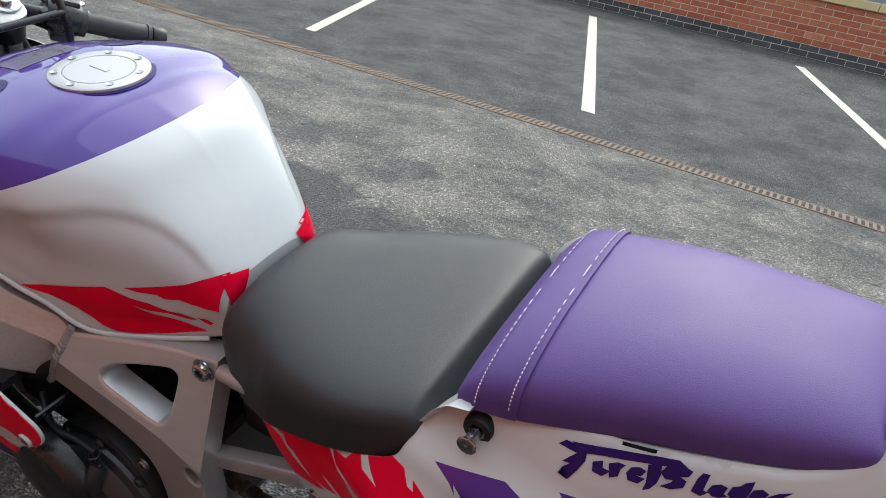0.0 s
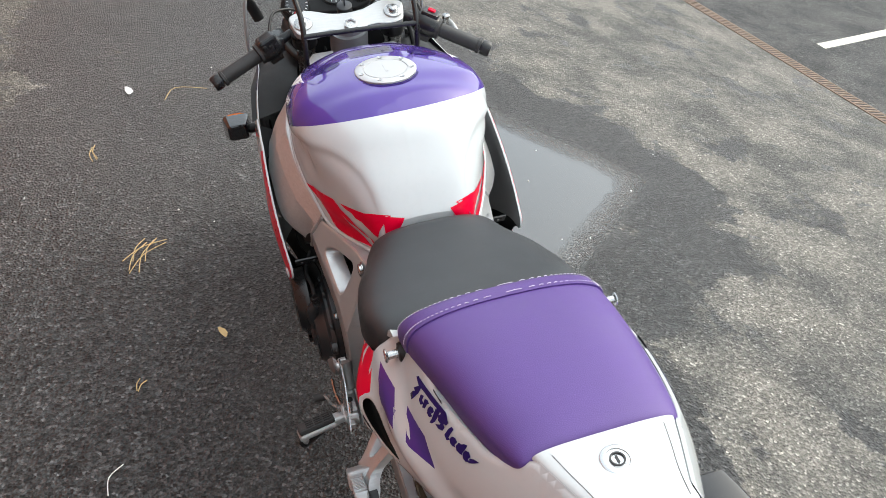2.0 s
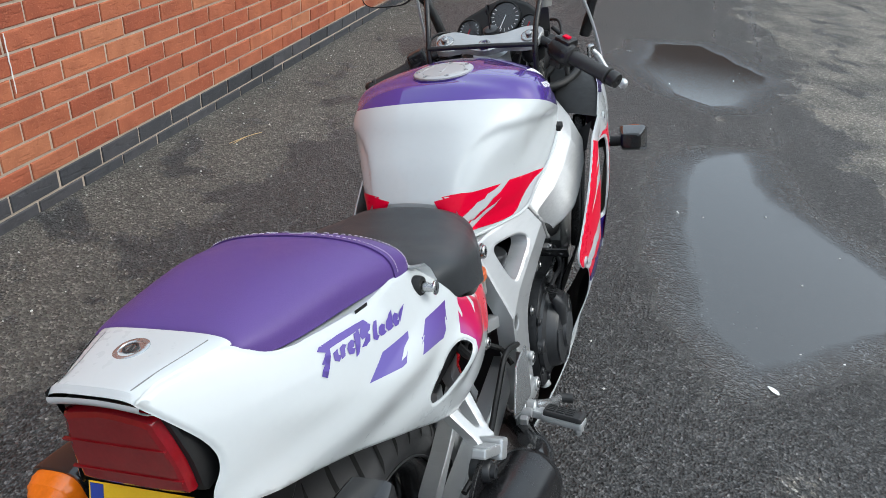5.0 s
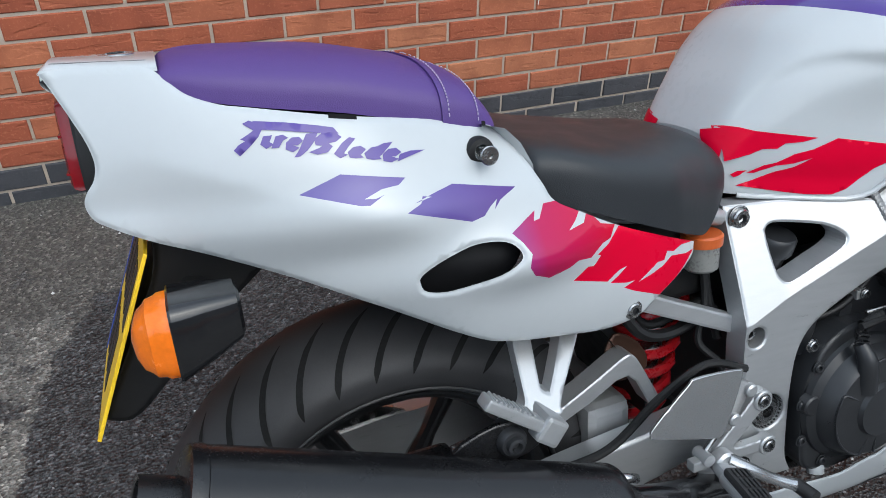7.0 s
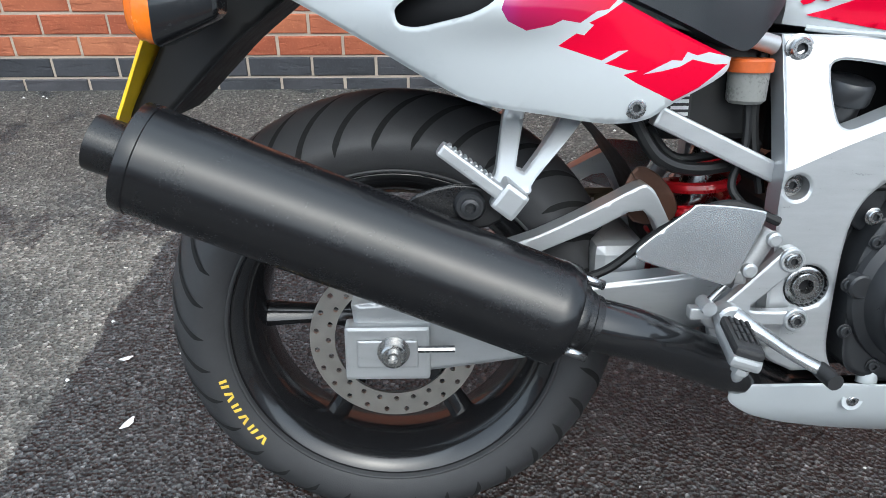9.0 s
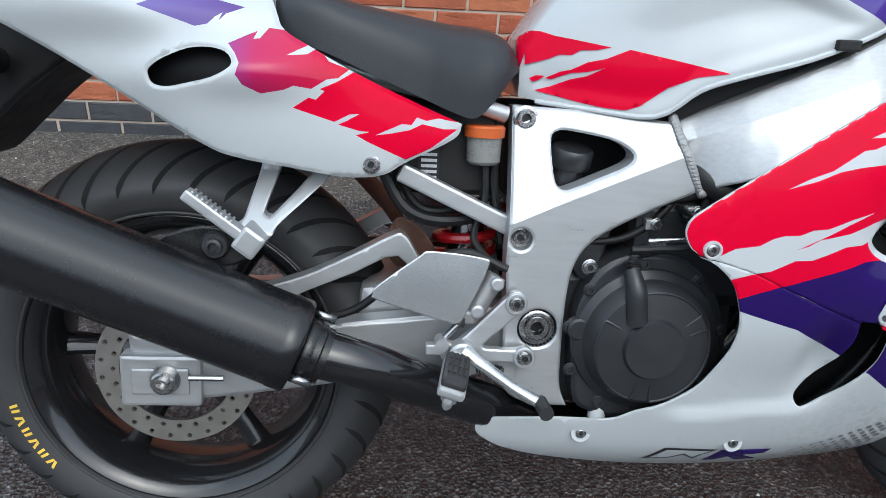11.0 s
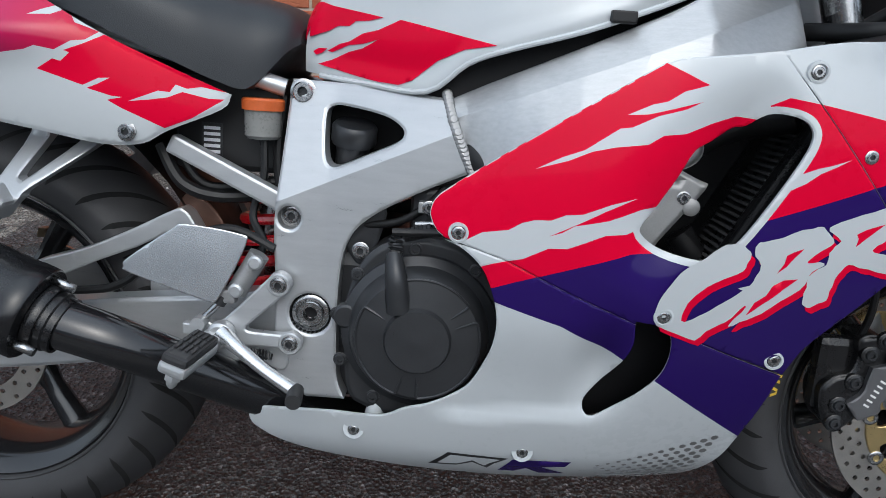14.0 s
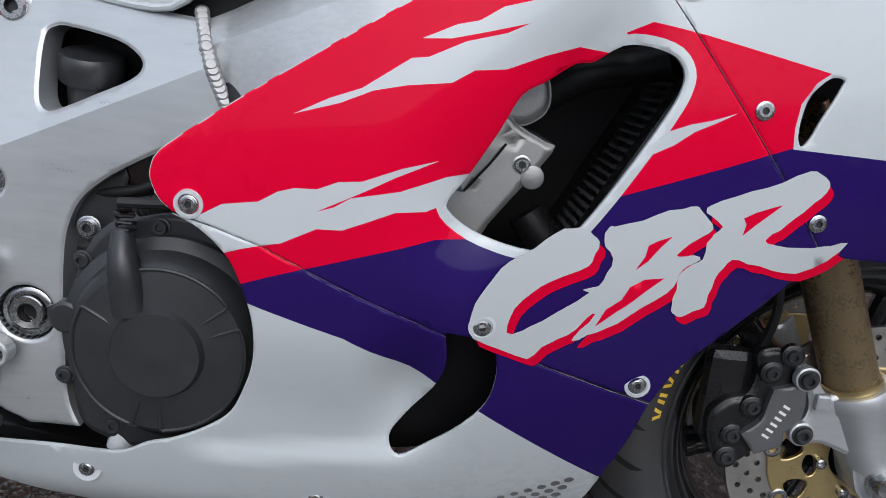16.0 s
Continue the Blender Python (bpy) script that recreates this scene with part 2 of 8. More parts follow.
def asphalt():
    m, t, p = nodes("wet and drying asphalt")
    v = coords(t)
    pebble = t.nodes.new("ShaderNodeTexVoronoi")
    pebble.inputs["Scale"].default_value = 135
    t.links.new(v, pebble.inputs["Vector"])
    grain = speckle(t, v, 140, 4, 0.65)
    patch2 = speckle(t, v, 2.3, 6, 0.65)
    sep = t.nodes.new("ShaderNodeSeparateXYZ")
    t.links.new(v, sep.inputs[0])
    x, y = sep.outputs[0], sep.outputs[1]

    def rim(points):
        """A line that runs along x: its y at the point's x."""
        x0, x1 = points[0][0], points[-1][0]
        span = t.nodes.new("ShaderNodeMapRange")
        span.inputs[1].default_value, span.inputs[2].default_value = x0, x1
        t.links.new(x, span.inputs[0])
        return maths(t, "SUBTRACT", 4.0, maths(t, "MULTIPLY", ramp(t, span.outputs[0], [((a - x0) / (x1 - x0), grey((4.0 - b) / 8)) for a, b in points]), 8.0))

    def within(near, far):
        """How far inside the strip between two such lines a point lies, in metres."""
        return maths(t, "MINIMUM", maths(t, "SUBTRACT", rim(near), y), maths(t, "SUBTRACT", y, rim(far)))

    ragged = speckle(t, v, 2.6, 10, 0.7)
    damp = within(((-4, -2.4), (-1.3, -2.2), (-1.12, -0.9), (-0.95, -0.52), (-0.6, -0.45), (0.05, -0.62), (0.5, -0.45), (0.9, -0.52), (1.3, -0.5), (1.75, -0.6), (2.25, -0.6), (3.4, -0.4), (9, -0.8)),
                  ((-4, -2.4), (-1.3, -2.2), (-1.1, -2.3), (-0.1, -2.62), (0.08, -2.68), (0.33, -2.76), (0.52, -3.1), (0.74, -3.48), (1.15, -3.72), (1.56, -3.68), (2.0, -3.42), (2.35, -3.1), (3.4, -2.95), (5.2, -2.75), (9, -2.5)))
    damp = maths(t, "DIVIDE", maths(t, "MAXIMUM", maths(t, "MINIMUM", damp, 0.24), -0.1), 0.3)
    wet = ramp(t, maths(t, "ADD", damp, maths(t, "MULTIPLY", maths(t, "SUBTRACT", ragged, 0.5), 5.2)), ((0.0, grey(0)), (0.05, grey(0.75)), (0.22, grey(1))))
    beyond = ramp(t, maths(t, "MULTIPLY", maths(t, "ADD", y, 5.75), -1.0), ((0.0, grey(0)), (0.02, grey(1))))
    wet = maths(t, "MULTIPLY", wet, maths(t, "SUBTRACT", 1.0, maths(t, "MULTIPLY", beyond, 0.75)))
    pool = within(((0.5, -2.38), (0.86, -2.12), (1.2, -2.03), (1.7, -1.98), (2.2, -1.98), (2.45, -2.2), (2.62, -2.6)),
                  ((0.5, -2.42), (0.63, -2.62), (0.89, -2.92), (1.15, -3.19), (1.22, -3.29), (1.3, -3.35), (1.37, -3.32), (1.46, -3.24), (1.63, -3.1), (1.9, -2.89), (2.1, -2.79), (2.62, -2.72)))
    further = within(((2.95, -2.3), (3.2, -1.9), (3.7, -1.6), (4.3, -1.7), (4.6, -2.3)), ((2.95, -2.4), (3.2, -2.75), (3.9, -2.95), (4.6, -2.4)))
    pool = maths(t, "MAXIMUM", pool, further)
    pool = ramp(t, maths(t, "ADD", maths(t, "DIVIDE", maths(t, "MINIMUM", pool, 0.4), 0.4), maths(t, "MULTIPLY", maths(t, "SUBTRACT", patch2, 0.5), 0.55)), ((0.0, grey(0)), (0.22, grey(0.45)), (0.7, grey(1))))
    wet = maths(t, "MAXIMUM", wet, pool)
    dry = mix(t, ramp(t, patch2, ((0.4, grey(0)), (0.6, grey(1)))), (0.1, 0.098, 0.092), (0.205, 0.192, 0.17))
    dry = mix(t, maths(t, "MULTIPLY", beyond, 0.9), dry, mix(t, ramp(t, patch2, ((0.36, grey(0)), (0.68, grey(1)))), (0.04, 0.041, 0.043), (0.09, 0.09, 0.09)))
    # a ragged strip along the wall gets a darker, browner tone
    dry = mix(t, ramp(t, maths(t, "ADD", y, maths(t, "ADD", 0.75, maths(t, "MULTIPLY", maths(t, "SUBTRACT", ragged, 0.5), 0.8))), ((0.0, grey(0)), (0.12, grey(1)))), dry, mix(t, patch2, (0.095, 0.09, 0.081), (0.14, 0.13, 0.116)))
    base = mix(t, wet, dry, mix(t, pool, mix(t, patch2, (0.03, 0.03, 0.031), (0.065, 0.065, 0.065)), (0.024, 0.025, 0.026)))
    chip = ramp(t, pebble.outputs["Color"], ((0.15, grey(0.25)), (0.5, grey(0.8)), (0.8, grey(1.8)), (0.95, grey(4.2))))
    base = mix(t, maths(t, "MULTIPLY", maths(t, "ADD", 0.6, maths(t, "MULTIPLY", wet, 0.4)), maths(t, "SUBTRACT", 1.0, maths(t, "MULTIPLY", pool, 0.7))), base, chip, "MULTIPLY")
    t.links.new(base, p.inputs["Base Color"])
    r = mix(t, wet, grey(0.85), grey(0.36))
    t.links.new(mix(t, pool, r, grey(0.035)), p.inputs["Roughness"])
    t.links.new(maths(t, "ADD", 0.42, maths(t, "ADD", maths(t, "MULTIPLY", wet, 0.05), maths(t, "MULTIPLY", pool, 0.5))), p.inputs["Specular IOR Level"])
    h = maths(t, "ADD", maths(t, "MULTIPLY", pebble.outputs["Distance"], 1.2), maths(t, "MULTIPLY", grain, 0.6))
    h = maths(t, "MULTIPLY", h, maths(t, "SUBTRACT", 1.0, maths(t, "MULTIPLY", pool, 0.985)))
    h = maths(t, "MULTIPLY", h, maths(t, "SUBTRACT", 1.0, maths(t, "MULTIPLY", wet, 0.2)))
    bump(t, p, h, 1.0, 0.009)
    return m


ASPHALT = asphalt()

# ---- shaping tools ----
def mesh_of(bm, name):
    me = bpy.data.meshes.new(name)
    for e in bm.edges:
        if len(e.link_faces) == 2 and e.calc_face_angle(0.0) > 0.65:
            e.smooth = False
    bm.to_mesh(me)
    bm.free()
    a = me.attributes.get("facing")
    if a:
        flat = np.zeros(len(me.loops) * 3, np.float32)
        a.data.foreach_get("vector", flat)
        me.attributes.remove(a)
        me.normals_split_custom_set(flat.reshape(-1, 3).tolist())
    return me


def part(name, bm, material, parent=None, label=""):
    me = mesh_of(bm, name) if isinstance(bm, bmesh.types.BMesh) else bm
    mats = material if isinstance(material, (list, tuple)) else [material]
    if not me.materials:
        for m in mats:
            me.materials.append(m)
    ob = new(name, me)
    ob.parent = parent
    return tagged(ob, label)


def curve(pts, per=6, closed=True):
    """A smooth line through points; a third value marks a sharp corner."""
    out, n = [], len(pts)
    for i in range(n if closed else n - 1):
        a, b, c, d = pts[i - 1 if closed or i else 0], pts[i], pts[(i + 1) % n], pts[(i + 2) % n if closed else min(i + 2, n - 1)]
        for j in range(per):
            s = j / per
            p = []
            for q in range(2):
                m1 = 0 if len(b) > 2 else (c[q] - a[q]) / 2
                m2 = 0 if len(c) > 2 else (d[q] - b[q]) / 2
                if len(b) > 2 and len(c) > 2:
                    p.append(b[q] + (c[q] - b[q]) * s)
                else:
                    if len(b) > 2:
                        m1 = c[q] - b[q]
                    if len(c) > 2:
                        m2 = c[q] - b[q]
                    p.append((2 * s**3 - 3 * s**2 + 1) * b[q] + (s**3 - 2 * s**2 + s) * m1 + (-2 * s**3 + 3 * s**2) * c[q] + (s**3 - s**2) * m2)
            out.append(tuple(p))
    if not closed:
        out.append(tuple(pts[-1][:2]))
    return out


def smooth3(pts, per=8):
    """A smooth line in space through points."""
    out, n = [], len(pts)
    P = [Vector(p) for p in pts]
    for i in range(n - 1):
        a, b, c, d = P[max(i - 1, 0)], P[i], P[i + 1], P[min(i + 2, n - 1)]
        for j in range(per):
            s = j / per
            out.append((2 * s**3 - 3 * s**2 + 1) * b + (s**3 - 2 * s**2 + s) * (c - a) / 2 + (-2 * s**3 + 3 * s**2) * c + (s**3 - s**2) * (d - b) / 2)
    return out + [P[-1]]


def inside(poly, pts):
    P, A = np.asarray(pts), np.asarray(poly)
    B = np.roll(A, -1, 0)
    x, y = P[:, None, 0], P[:, None, 1]
    cross = (A[None, :, 1] > y) != (B[None, :, 1] > y)
    den = np.where(B[:, 1] == A[:, 1], 1e-12, B[:, 1] - A[:, 1])
    at = A[None, :, 0] + (y - A[None, :, 1]) * ((B[:, 0] - A[:, 0]) / den)[None]
    return ((cross & (x < at)).sum(1) % 2) == 1


def away(polys, pts):
    """The distance of each point from the nearest of the closed lines."""
    P, best = np.asarray(pts), None
    for poly in polys:
        A = np.asarray(poly)
        D = np.roll(A, -1, 0) - A
        L = np.maximum((D**2).sum(1), 1e-14)
        s = np.clip(((P[:, None] - A[None]) * D[None]).sum(2) / L[None], 0, 1)
        d = np.sqrt((((A[None] + s[..., None] * D[None]) - P[:, None]) ** 2).sum(2)).min(1)
        best = d if best is None else np.minimum(best, d)
    return best


def swell(poly, r):
    """The outline grown outwards by r."""
    A = np.asarray(poly, float)
    if np.cross(np.roll(A, -1, 0) - A, np.roll(A, -2, 0) - np.roll(A, -1, 0)).sum() < 0:
        A = A[::-1]
    T = np.roll(A, -1, 0) - np.roll(A, 1, 0)
    T /= np.maximum(np.linalg.norm(T, axis=1), 1e-9)[:, None]
    return [tuple(p) for p in A + np.stack([T[:, 1], -T[:, 0]], 1) * r]


def finer(poly, step):
    out = []
    for a, b in zip(poly, poly[1:] + poly[:1]):
        k = max(1, int(math.hypot(b[0] - a[0], b[1] - a[1]) / step))
        out += [(a[0] + (b[0] - a[0]) * i / k, a[1] + (b[1] - a[1]) * i / k) for i in range(k)]
    return out


def sheet(outline, depth, side, holes=(), regions=(), grid=0.014, thick=0.003, roll=0.005, step=0.009, inner=None, crisp=False, bare=None):
    """A shell seen from the bike's side: its outline lies in length and height, depth() says how far out it stands, its rim rolls
    inwards. side: -1 right, 1 left. regions: painted fields, each with the number of its material."""
    holes = [finer(list(h), step) for h in holes]
    outline = finer(list(outline), step)
    rims = [outline] + holes
    fields = [finer(list(p), step * 1.5) for p, _ in regions]
    V, E = [], []
    for loop in rims + fields:
        n = len(V)
        V += loop
        E += [(n + i, n + (i + 1) % len(loop)) for i in range(len(loop))]
    A = np.array(outline)
    lo, hi = A.min(0), A.max(0)
    gu, gw = np.meshgrid(np.arange(lo[0], hi[0], grid), np.arange(lo[1], hi[1], grid))
    gu[1::2] += grid / 2
    G = np.stack([gu.ravel(), gw.ravel()], 1)
    free = list(G)
    for loop in rims if roll else ():
        L = np.array(loop)
        T = np.roll(L, -1, 0) - np.roll(L, 1, 0)
        T /= np.maximum(np.linalg.norm(T, axis=1), 1e-9)[:, None]
        N = np.stack([-T[:, 1], T[:, 0]], 1)
        for r in (0.3, 1.0):
            for sgn in (1, -1):
                Q = L + N * sgn * r * roll
                free += list(Q[away(rims, Q) > 0.85 * r * roll])
    F = np.array(free)
    ok = inside(outline, F)
    for h in holes:
        ok &= ~inside(h, F)
    F = F[ok]
    d = away(rims, F)
    keep = d > 0.2 * roll if roll else d > grid * 0.3
    F, d = F[keep], d[keep]
    if fields:
        F = F[away(fields, F) > grid * 0.12]
    V += [tuple(p) for p in F]
    from mathutils import geometry
    vs, _, fs, *_ = geometry.delaunay_2d_cdt([Vector(p) for p in V], E, [], 0, 1e-5)
    P = np.array([(p[0], p[1]) for p in vs])
    tri = np.array([f for f in fs if len(f) == 3])
    C = P[tri].mean(1)
    ok = inside(outline, C)
    for h in holes:
        ok &= ~inside(h, C)
    tri, C = tri[ok], C[ok]
    index = np.zeros(len(tri), int)
    for (poly, k) in regions:
        index[inside(poly, C)] = k
    area = np.cross(P[tri[:, 1]] - P[tri[:, 0]], P[tri[:, 2]] - P[tri[:, 0]])
    good = np.abs(area) > 1e-10
    tri, index, area = tri[good], index[good], area[good]
    dist = away(rims, P)

    def sunk(d):
        return np.where(d < roll, 0.6 * roll * (1 - d / roll) ** 2, 0) if roll else d * 0

    drop = sunk(dist)
    if bare:
        mid = P[tri].mean(1)
        index[(dist[tri].max(1) < 0.5 * roll) & np.array([bare(u, w) for u, w in mid])] = 0
    facing = None
    if thick:
        # true surface directions, so that flat faces stay flat up to their rounded rims
        Q = P[tri].reshape(-1, 2)
        C = np.repeat(P[tri].mean(1), 3, 0)
        Q = Q + (C - Q) * (0.16 if crisp else 0.03)
        e, val = 0.0004, []
        for du, dw in ((e, 0), (-e, 0), (0, e), (0, -e)):
            X = Q + np.array((du, dw))
            near = np.concatenate([away(rims, X[i:i + 3000]) for i in range(0, len(X), 3000)]) if roll else X[:, 0] * 0
            val.append(np.array([depth(u, w) for u, w in X]) - sunk(near))
        gu_, gw_ = (val[0] - val[1]) / (2 * e), (val[2] - val[3]) / (2 * e)
        facing = np.stack([-gu_, np.full(len(gu_), float(side)), -gw_], 1)
        facing /= np.linalg.norm(facing, axis=1)[:, None]
        facing = facing.reshape(-1, 3, 3)
    bm = bmesh.new()
    layer = bm.loops.layers.float_vector.new("facing") if thick else None
    used = {}

    def vert(i, back):
        if (i, back) not in used:
            u, w = P[i]
            v = depth(u, w) - drop[i] - (thick if back else 0) + (drop[i] * 0.8 if back else 0)
            used[i, back] = bm.verts.new((u, side * v, w))
        return used[i, back]

    edges = {}
    for n_, (f, k, a) in enumerate(zip(tri, index, area)):
        f = [int(i) for i in f]
        turn = (a > 0) != (side < 0)
        if turn:
            f.reverse()
        face = bm.faces.new([vert(i, 0) for i in f])
        face.material_index, face.smooth = int(k), True
        if thick:
            for q_, loop in enumerate(face.loops):
                loop[layer] = Vector(facing[n_][2 - q_ if turn else q_])
        for a_, b_ in zip(f, f[1:] + f[:1]):
            edges[a_, b_] = int(k)
        if thick:
            face = bm.faces.new([vert(i, 1) for i in reversed(f)])
            face.material_index, face.smooth = inner if inner is not None else int(k), True
    if thick:
        for (a_, b_), k in edges.items():
            if (b_, a_) not in edges:
                face = bm.faces.new((vert(b_, 0), vert(a_, 0), vert(a_, 1), vert(b_, 1)))
                face.material_index = k if inner is None else 0
    return bm


def rows_mesh(rows, ring=False, caps=False, bm=None, smooth=True):
    """A skin over rows of points; ring closes each row on itself."""
    bm = bm or bmesh.new()
    R = [[bm.verts.new(p) for p in row] for row in rows]
    n = len(R[0])
    for a, b in zip(R, R[1:]):
        for i in range(n if ring else n - 1):
            j = (i + 1) % n
            q = [a[i], a[j], b[j], b[i]]
            try:
                bm.faces.new(q).smooth = smooth
            except ValueError:
                pass
    if caps:
        bm.faces.new(list(reversed(R[0])))
        bm.faces.new(R[-1])
    bmesh.ops.recalc_face_normals(bm, faces=bm.faces)
    return bm


def tube(pts, radius, sides=12, per=8, bm=None, squash=1.0, straight=False):
    """A bar along a line in space; radius a number or one for each given point."""
    P = [Vector(p) for p in pts] if straight else smooth3(pts, per)
    n = len(pts)
    rad = radius if isinstance(radius, (list, tuple)) else [radius] * n
    rows, up = [], None
    for i, p in enumerate(P):
        t = (P[min(i + 1, len(P) - 1)] - P[max(i - 1, 0)]).normalized()
        if up is None:
            up = t.orthogonal().normalized()
        up = (up - t * up.dot(t)).normalized()
        q = up.cross(t)
        s = i * (n - 1) / (len(P) - 1)
        k = min(int(s), n - 2)
        r = rad[k] + (rad[k + 1] - rad[k]) * (s - k)
        rows.append([p + (up * math.cos(a) + q * math.sin(a) * squash) * r for a in [2 * math.pi * j / sides for j in range(sides)]])
    return rows_mesh(rows, True, True, bm)


def turned(profile, centre, axis=(0, 1, 0), sides=48, bm=None, ring=True):
    """A body turned round an axis through centre; profile: distance along the axis and radius."""
    a = Vector(axis).normalized()
    x = a.orthogonal().normalized()
    y = a.cross(x)
    c = Vector(centre)
    rows = [[c + a * h + (x * math.cos(k) + y * math.sin(k)) * max(r, 1e-5) for k in [2 * math.pi * j / sides for j in range(sides)]] for h, r in profile]
    return rows_mesh(rows, True, False, bm)


def block(lo, hi, bevel=0.004, bm=None, m=None):
    bm = bm or bmesh.new()
    r = bmesh.ops.create_cube(bm, size=1)
    s = Vector(hi) - Vector(lo)
    c = (Vector(hi) + Vector(lo)) / 2
    bmesh.ops.scale(bm, vec=s, verts=r["verts"])
    bmesh.ops.translate(bm, vec=c, verts=r["verts"])
    if bevel:
        es = list({e for v in r["verts"] for e in v.link_edges})
        out = bmesh.ops.bevel(bm, geom=es, offset=bevel, segments=2, affect="EDGES", profile=0.6)
        vs = list({v for f in out["faces"] for v in f.verts} | {v for v in r["verts"] if v.is_valid})
    else:
        vs = r["verts"]
    if m is not None:
        bmesh.ops.transform(bm, matrix=m, verts=vs)
    return bm


def merged(*bms):
    out = bmesh.new()
    for b in bms:
        me = mesh_of(b, "piece")
        out.from_mesh(me)
        bpy.data.meshes.remove(me)
    return out


def mirrored(bm):
    bmesh.ops.scale(bm, vec=(1, -1, 1), verts=bm.verts)
    bmesh.ops.reverse_faces(bm, faces=bm.faces)
    return bm


def plate(outline, out, thick, side=-1, holes=(), roll=0.003, grid=0.02, lean=None):
    return sheet(outline, lean or (lambda u, w: out), side, holes, (), grid, thick, roll, 0.008, None, True)


def circle(u, w, r, n=20):
    return [(u + r * math.cos(2 * math.pi * i / n), w + r * math.sin(2 * math.pi * i / n)) for i in range(n)]


def bolt_mesh(r=0.009, h=0.006, socket=True):
    prof = [(0, r), (h * 0.75, r), (h, r * 0.86), (h, r * 0.5)]
    bm = turned(prof + ([(h * 0.3, r * 0.46), (h * 0.3, 0)] if socket else [(h * 0.9, 0)]), (0, 0, 0), (0, -1, 0), 16)
    turned([(0, r * 1.3), (0.0012, r * 1.3), (0.0016, r * 1.2), (0.0016, r * 0.9)], (0, 0, 0), (0, -1, 0), 20, bm)
    # socket faces take a dark material, painting in the recess's shade
    for f in bm.faces:
        if max(math.hypot(v.co.x, v.co.z) for v in f.verts) < r * 0.55:
            f.material_index = 1
    return bm


BOLT = mesh_of(bolt_mesh(), "bolt")
BOLTDARK = mesh_of(bolt_mesh(), "bolt_dark")
BOLTDARK.materials.append(DARKCAST)
SCREW = mesh_of(bolt_mesh(0.0055, 0.0026, True), "screw")
for me_, mt_ in ((BOLT, STEEL), (SCREW, STEEL)):
    me_.materials.append(mt_)
    me_.materials.append(DARKCAST)


def bolt(parent, u, v, w, size=1.0, mesh=None, name="bolt", tip=0.0):
    ob = new(name, mesh or BOLT)
    ob.parent = parent
    ob.location = (u, v, w)
    ob.rotation_euler = (tip, 0, 0 if v < 0 else math.pi)
    ob.scale = (size,) * 3
    return ob

# ---- the car park: ground, walls ----
def structure(name, bm, material, label, category):
    return tagged(part(name, bm, material), label, category, kind="structure")


DRAIN_Y, RISE = -5.75, 0.07
xs = [-400, -60, -20, -12, -8, -4, 0, 4, 8, 12, 20, 40, 120, 400]
ys = [(300, 0), (60, 0), (20, 0), (4, 0), (0, 0), (-2, 0), (-4, 0), (DRAIN_Y, 0), (-8.5, RISE * 2.75), (-11.6, RISE * 5.85), (-20, 0.5), (-60, 0.5), (-300, 0.5)]
ground = structure("ground", rows_mesh([[(x, y, z) for x in xs] for y, z in ys]), ASPHALT, "dark grey asphalt, damp with drying pale patches and a puddle", "ground")


def slope(y):
    return max(0.0, RISE * (DRAIN_Y - y))


def brick_mesh(length, name):
    bm = block((-length / 2, 0, -0.0325), (length / 2, 0.10, 0.0325), 0)
    es = [e for e in bm.edges if all(abs(v.co.y) < 1e-6 for v in e.verts)]
    bmesh.ops.bevel(bm, geom=es, offset=0.003, segments=1, affect="EDGES")
    return mesh_of(bm, name)


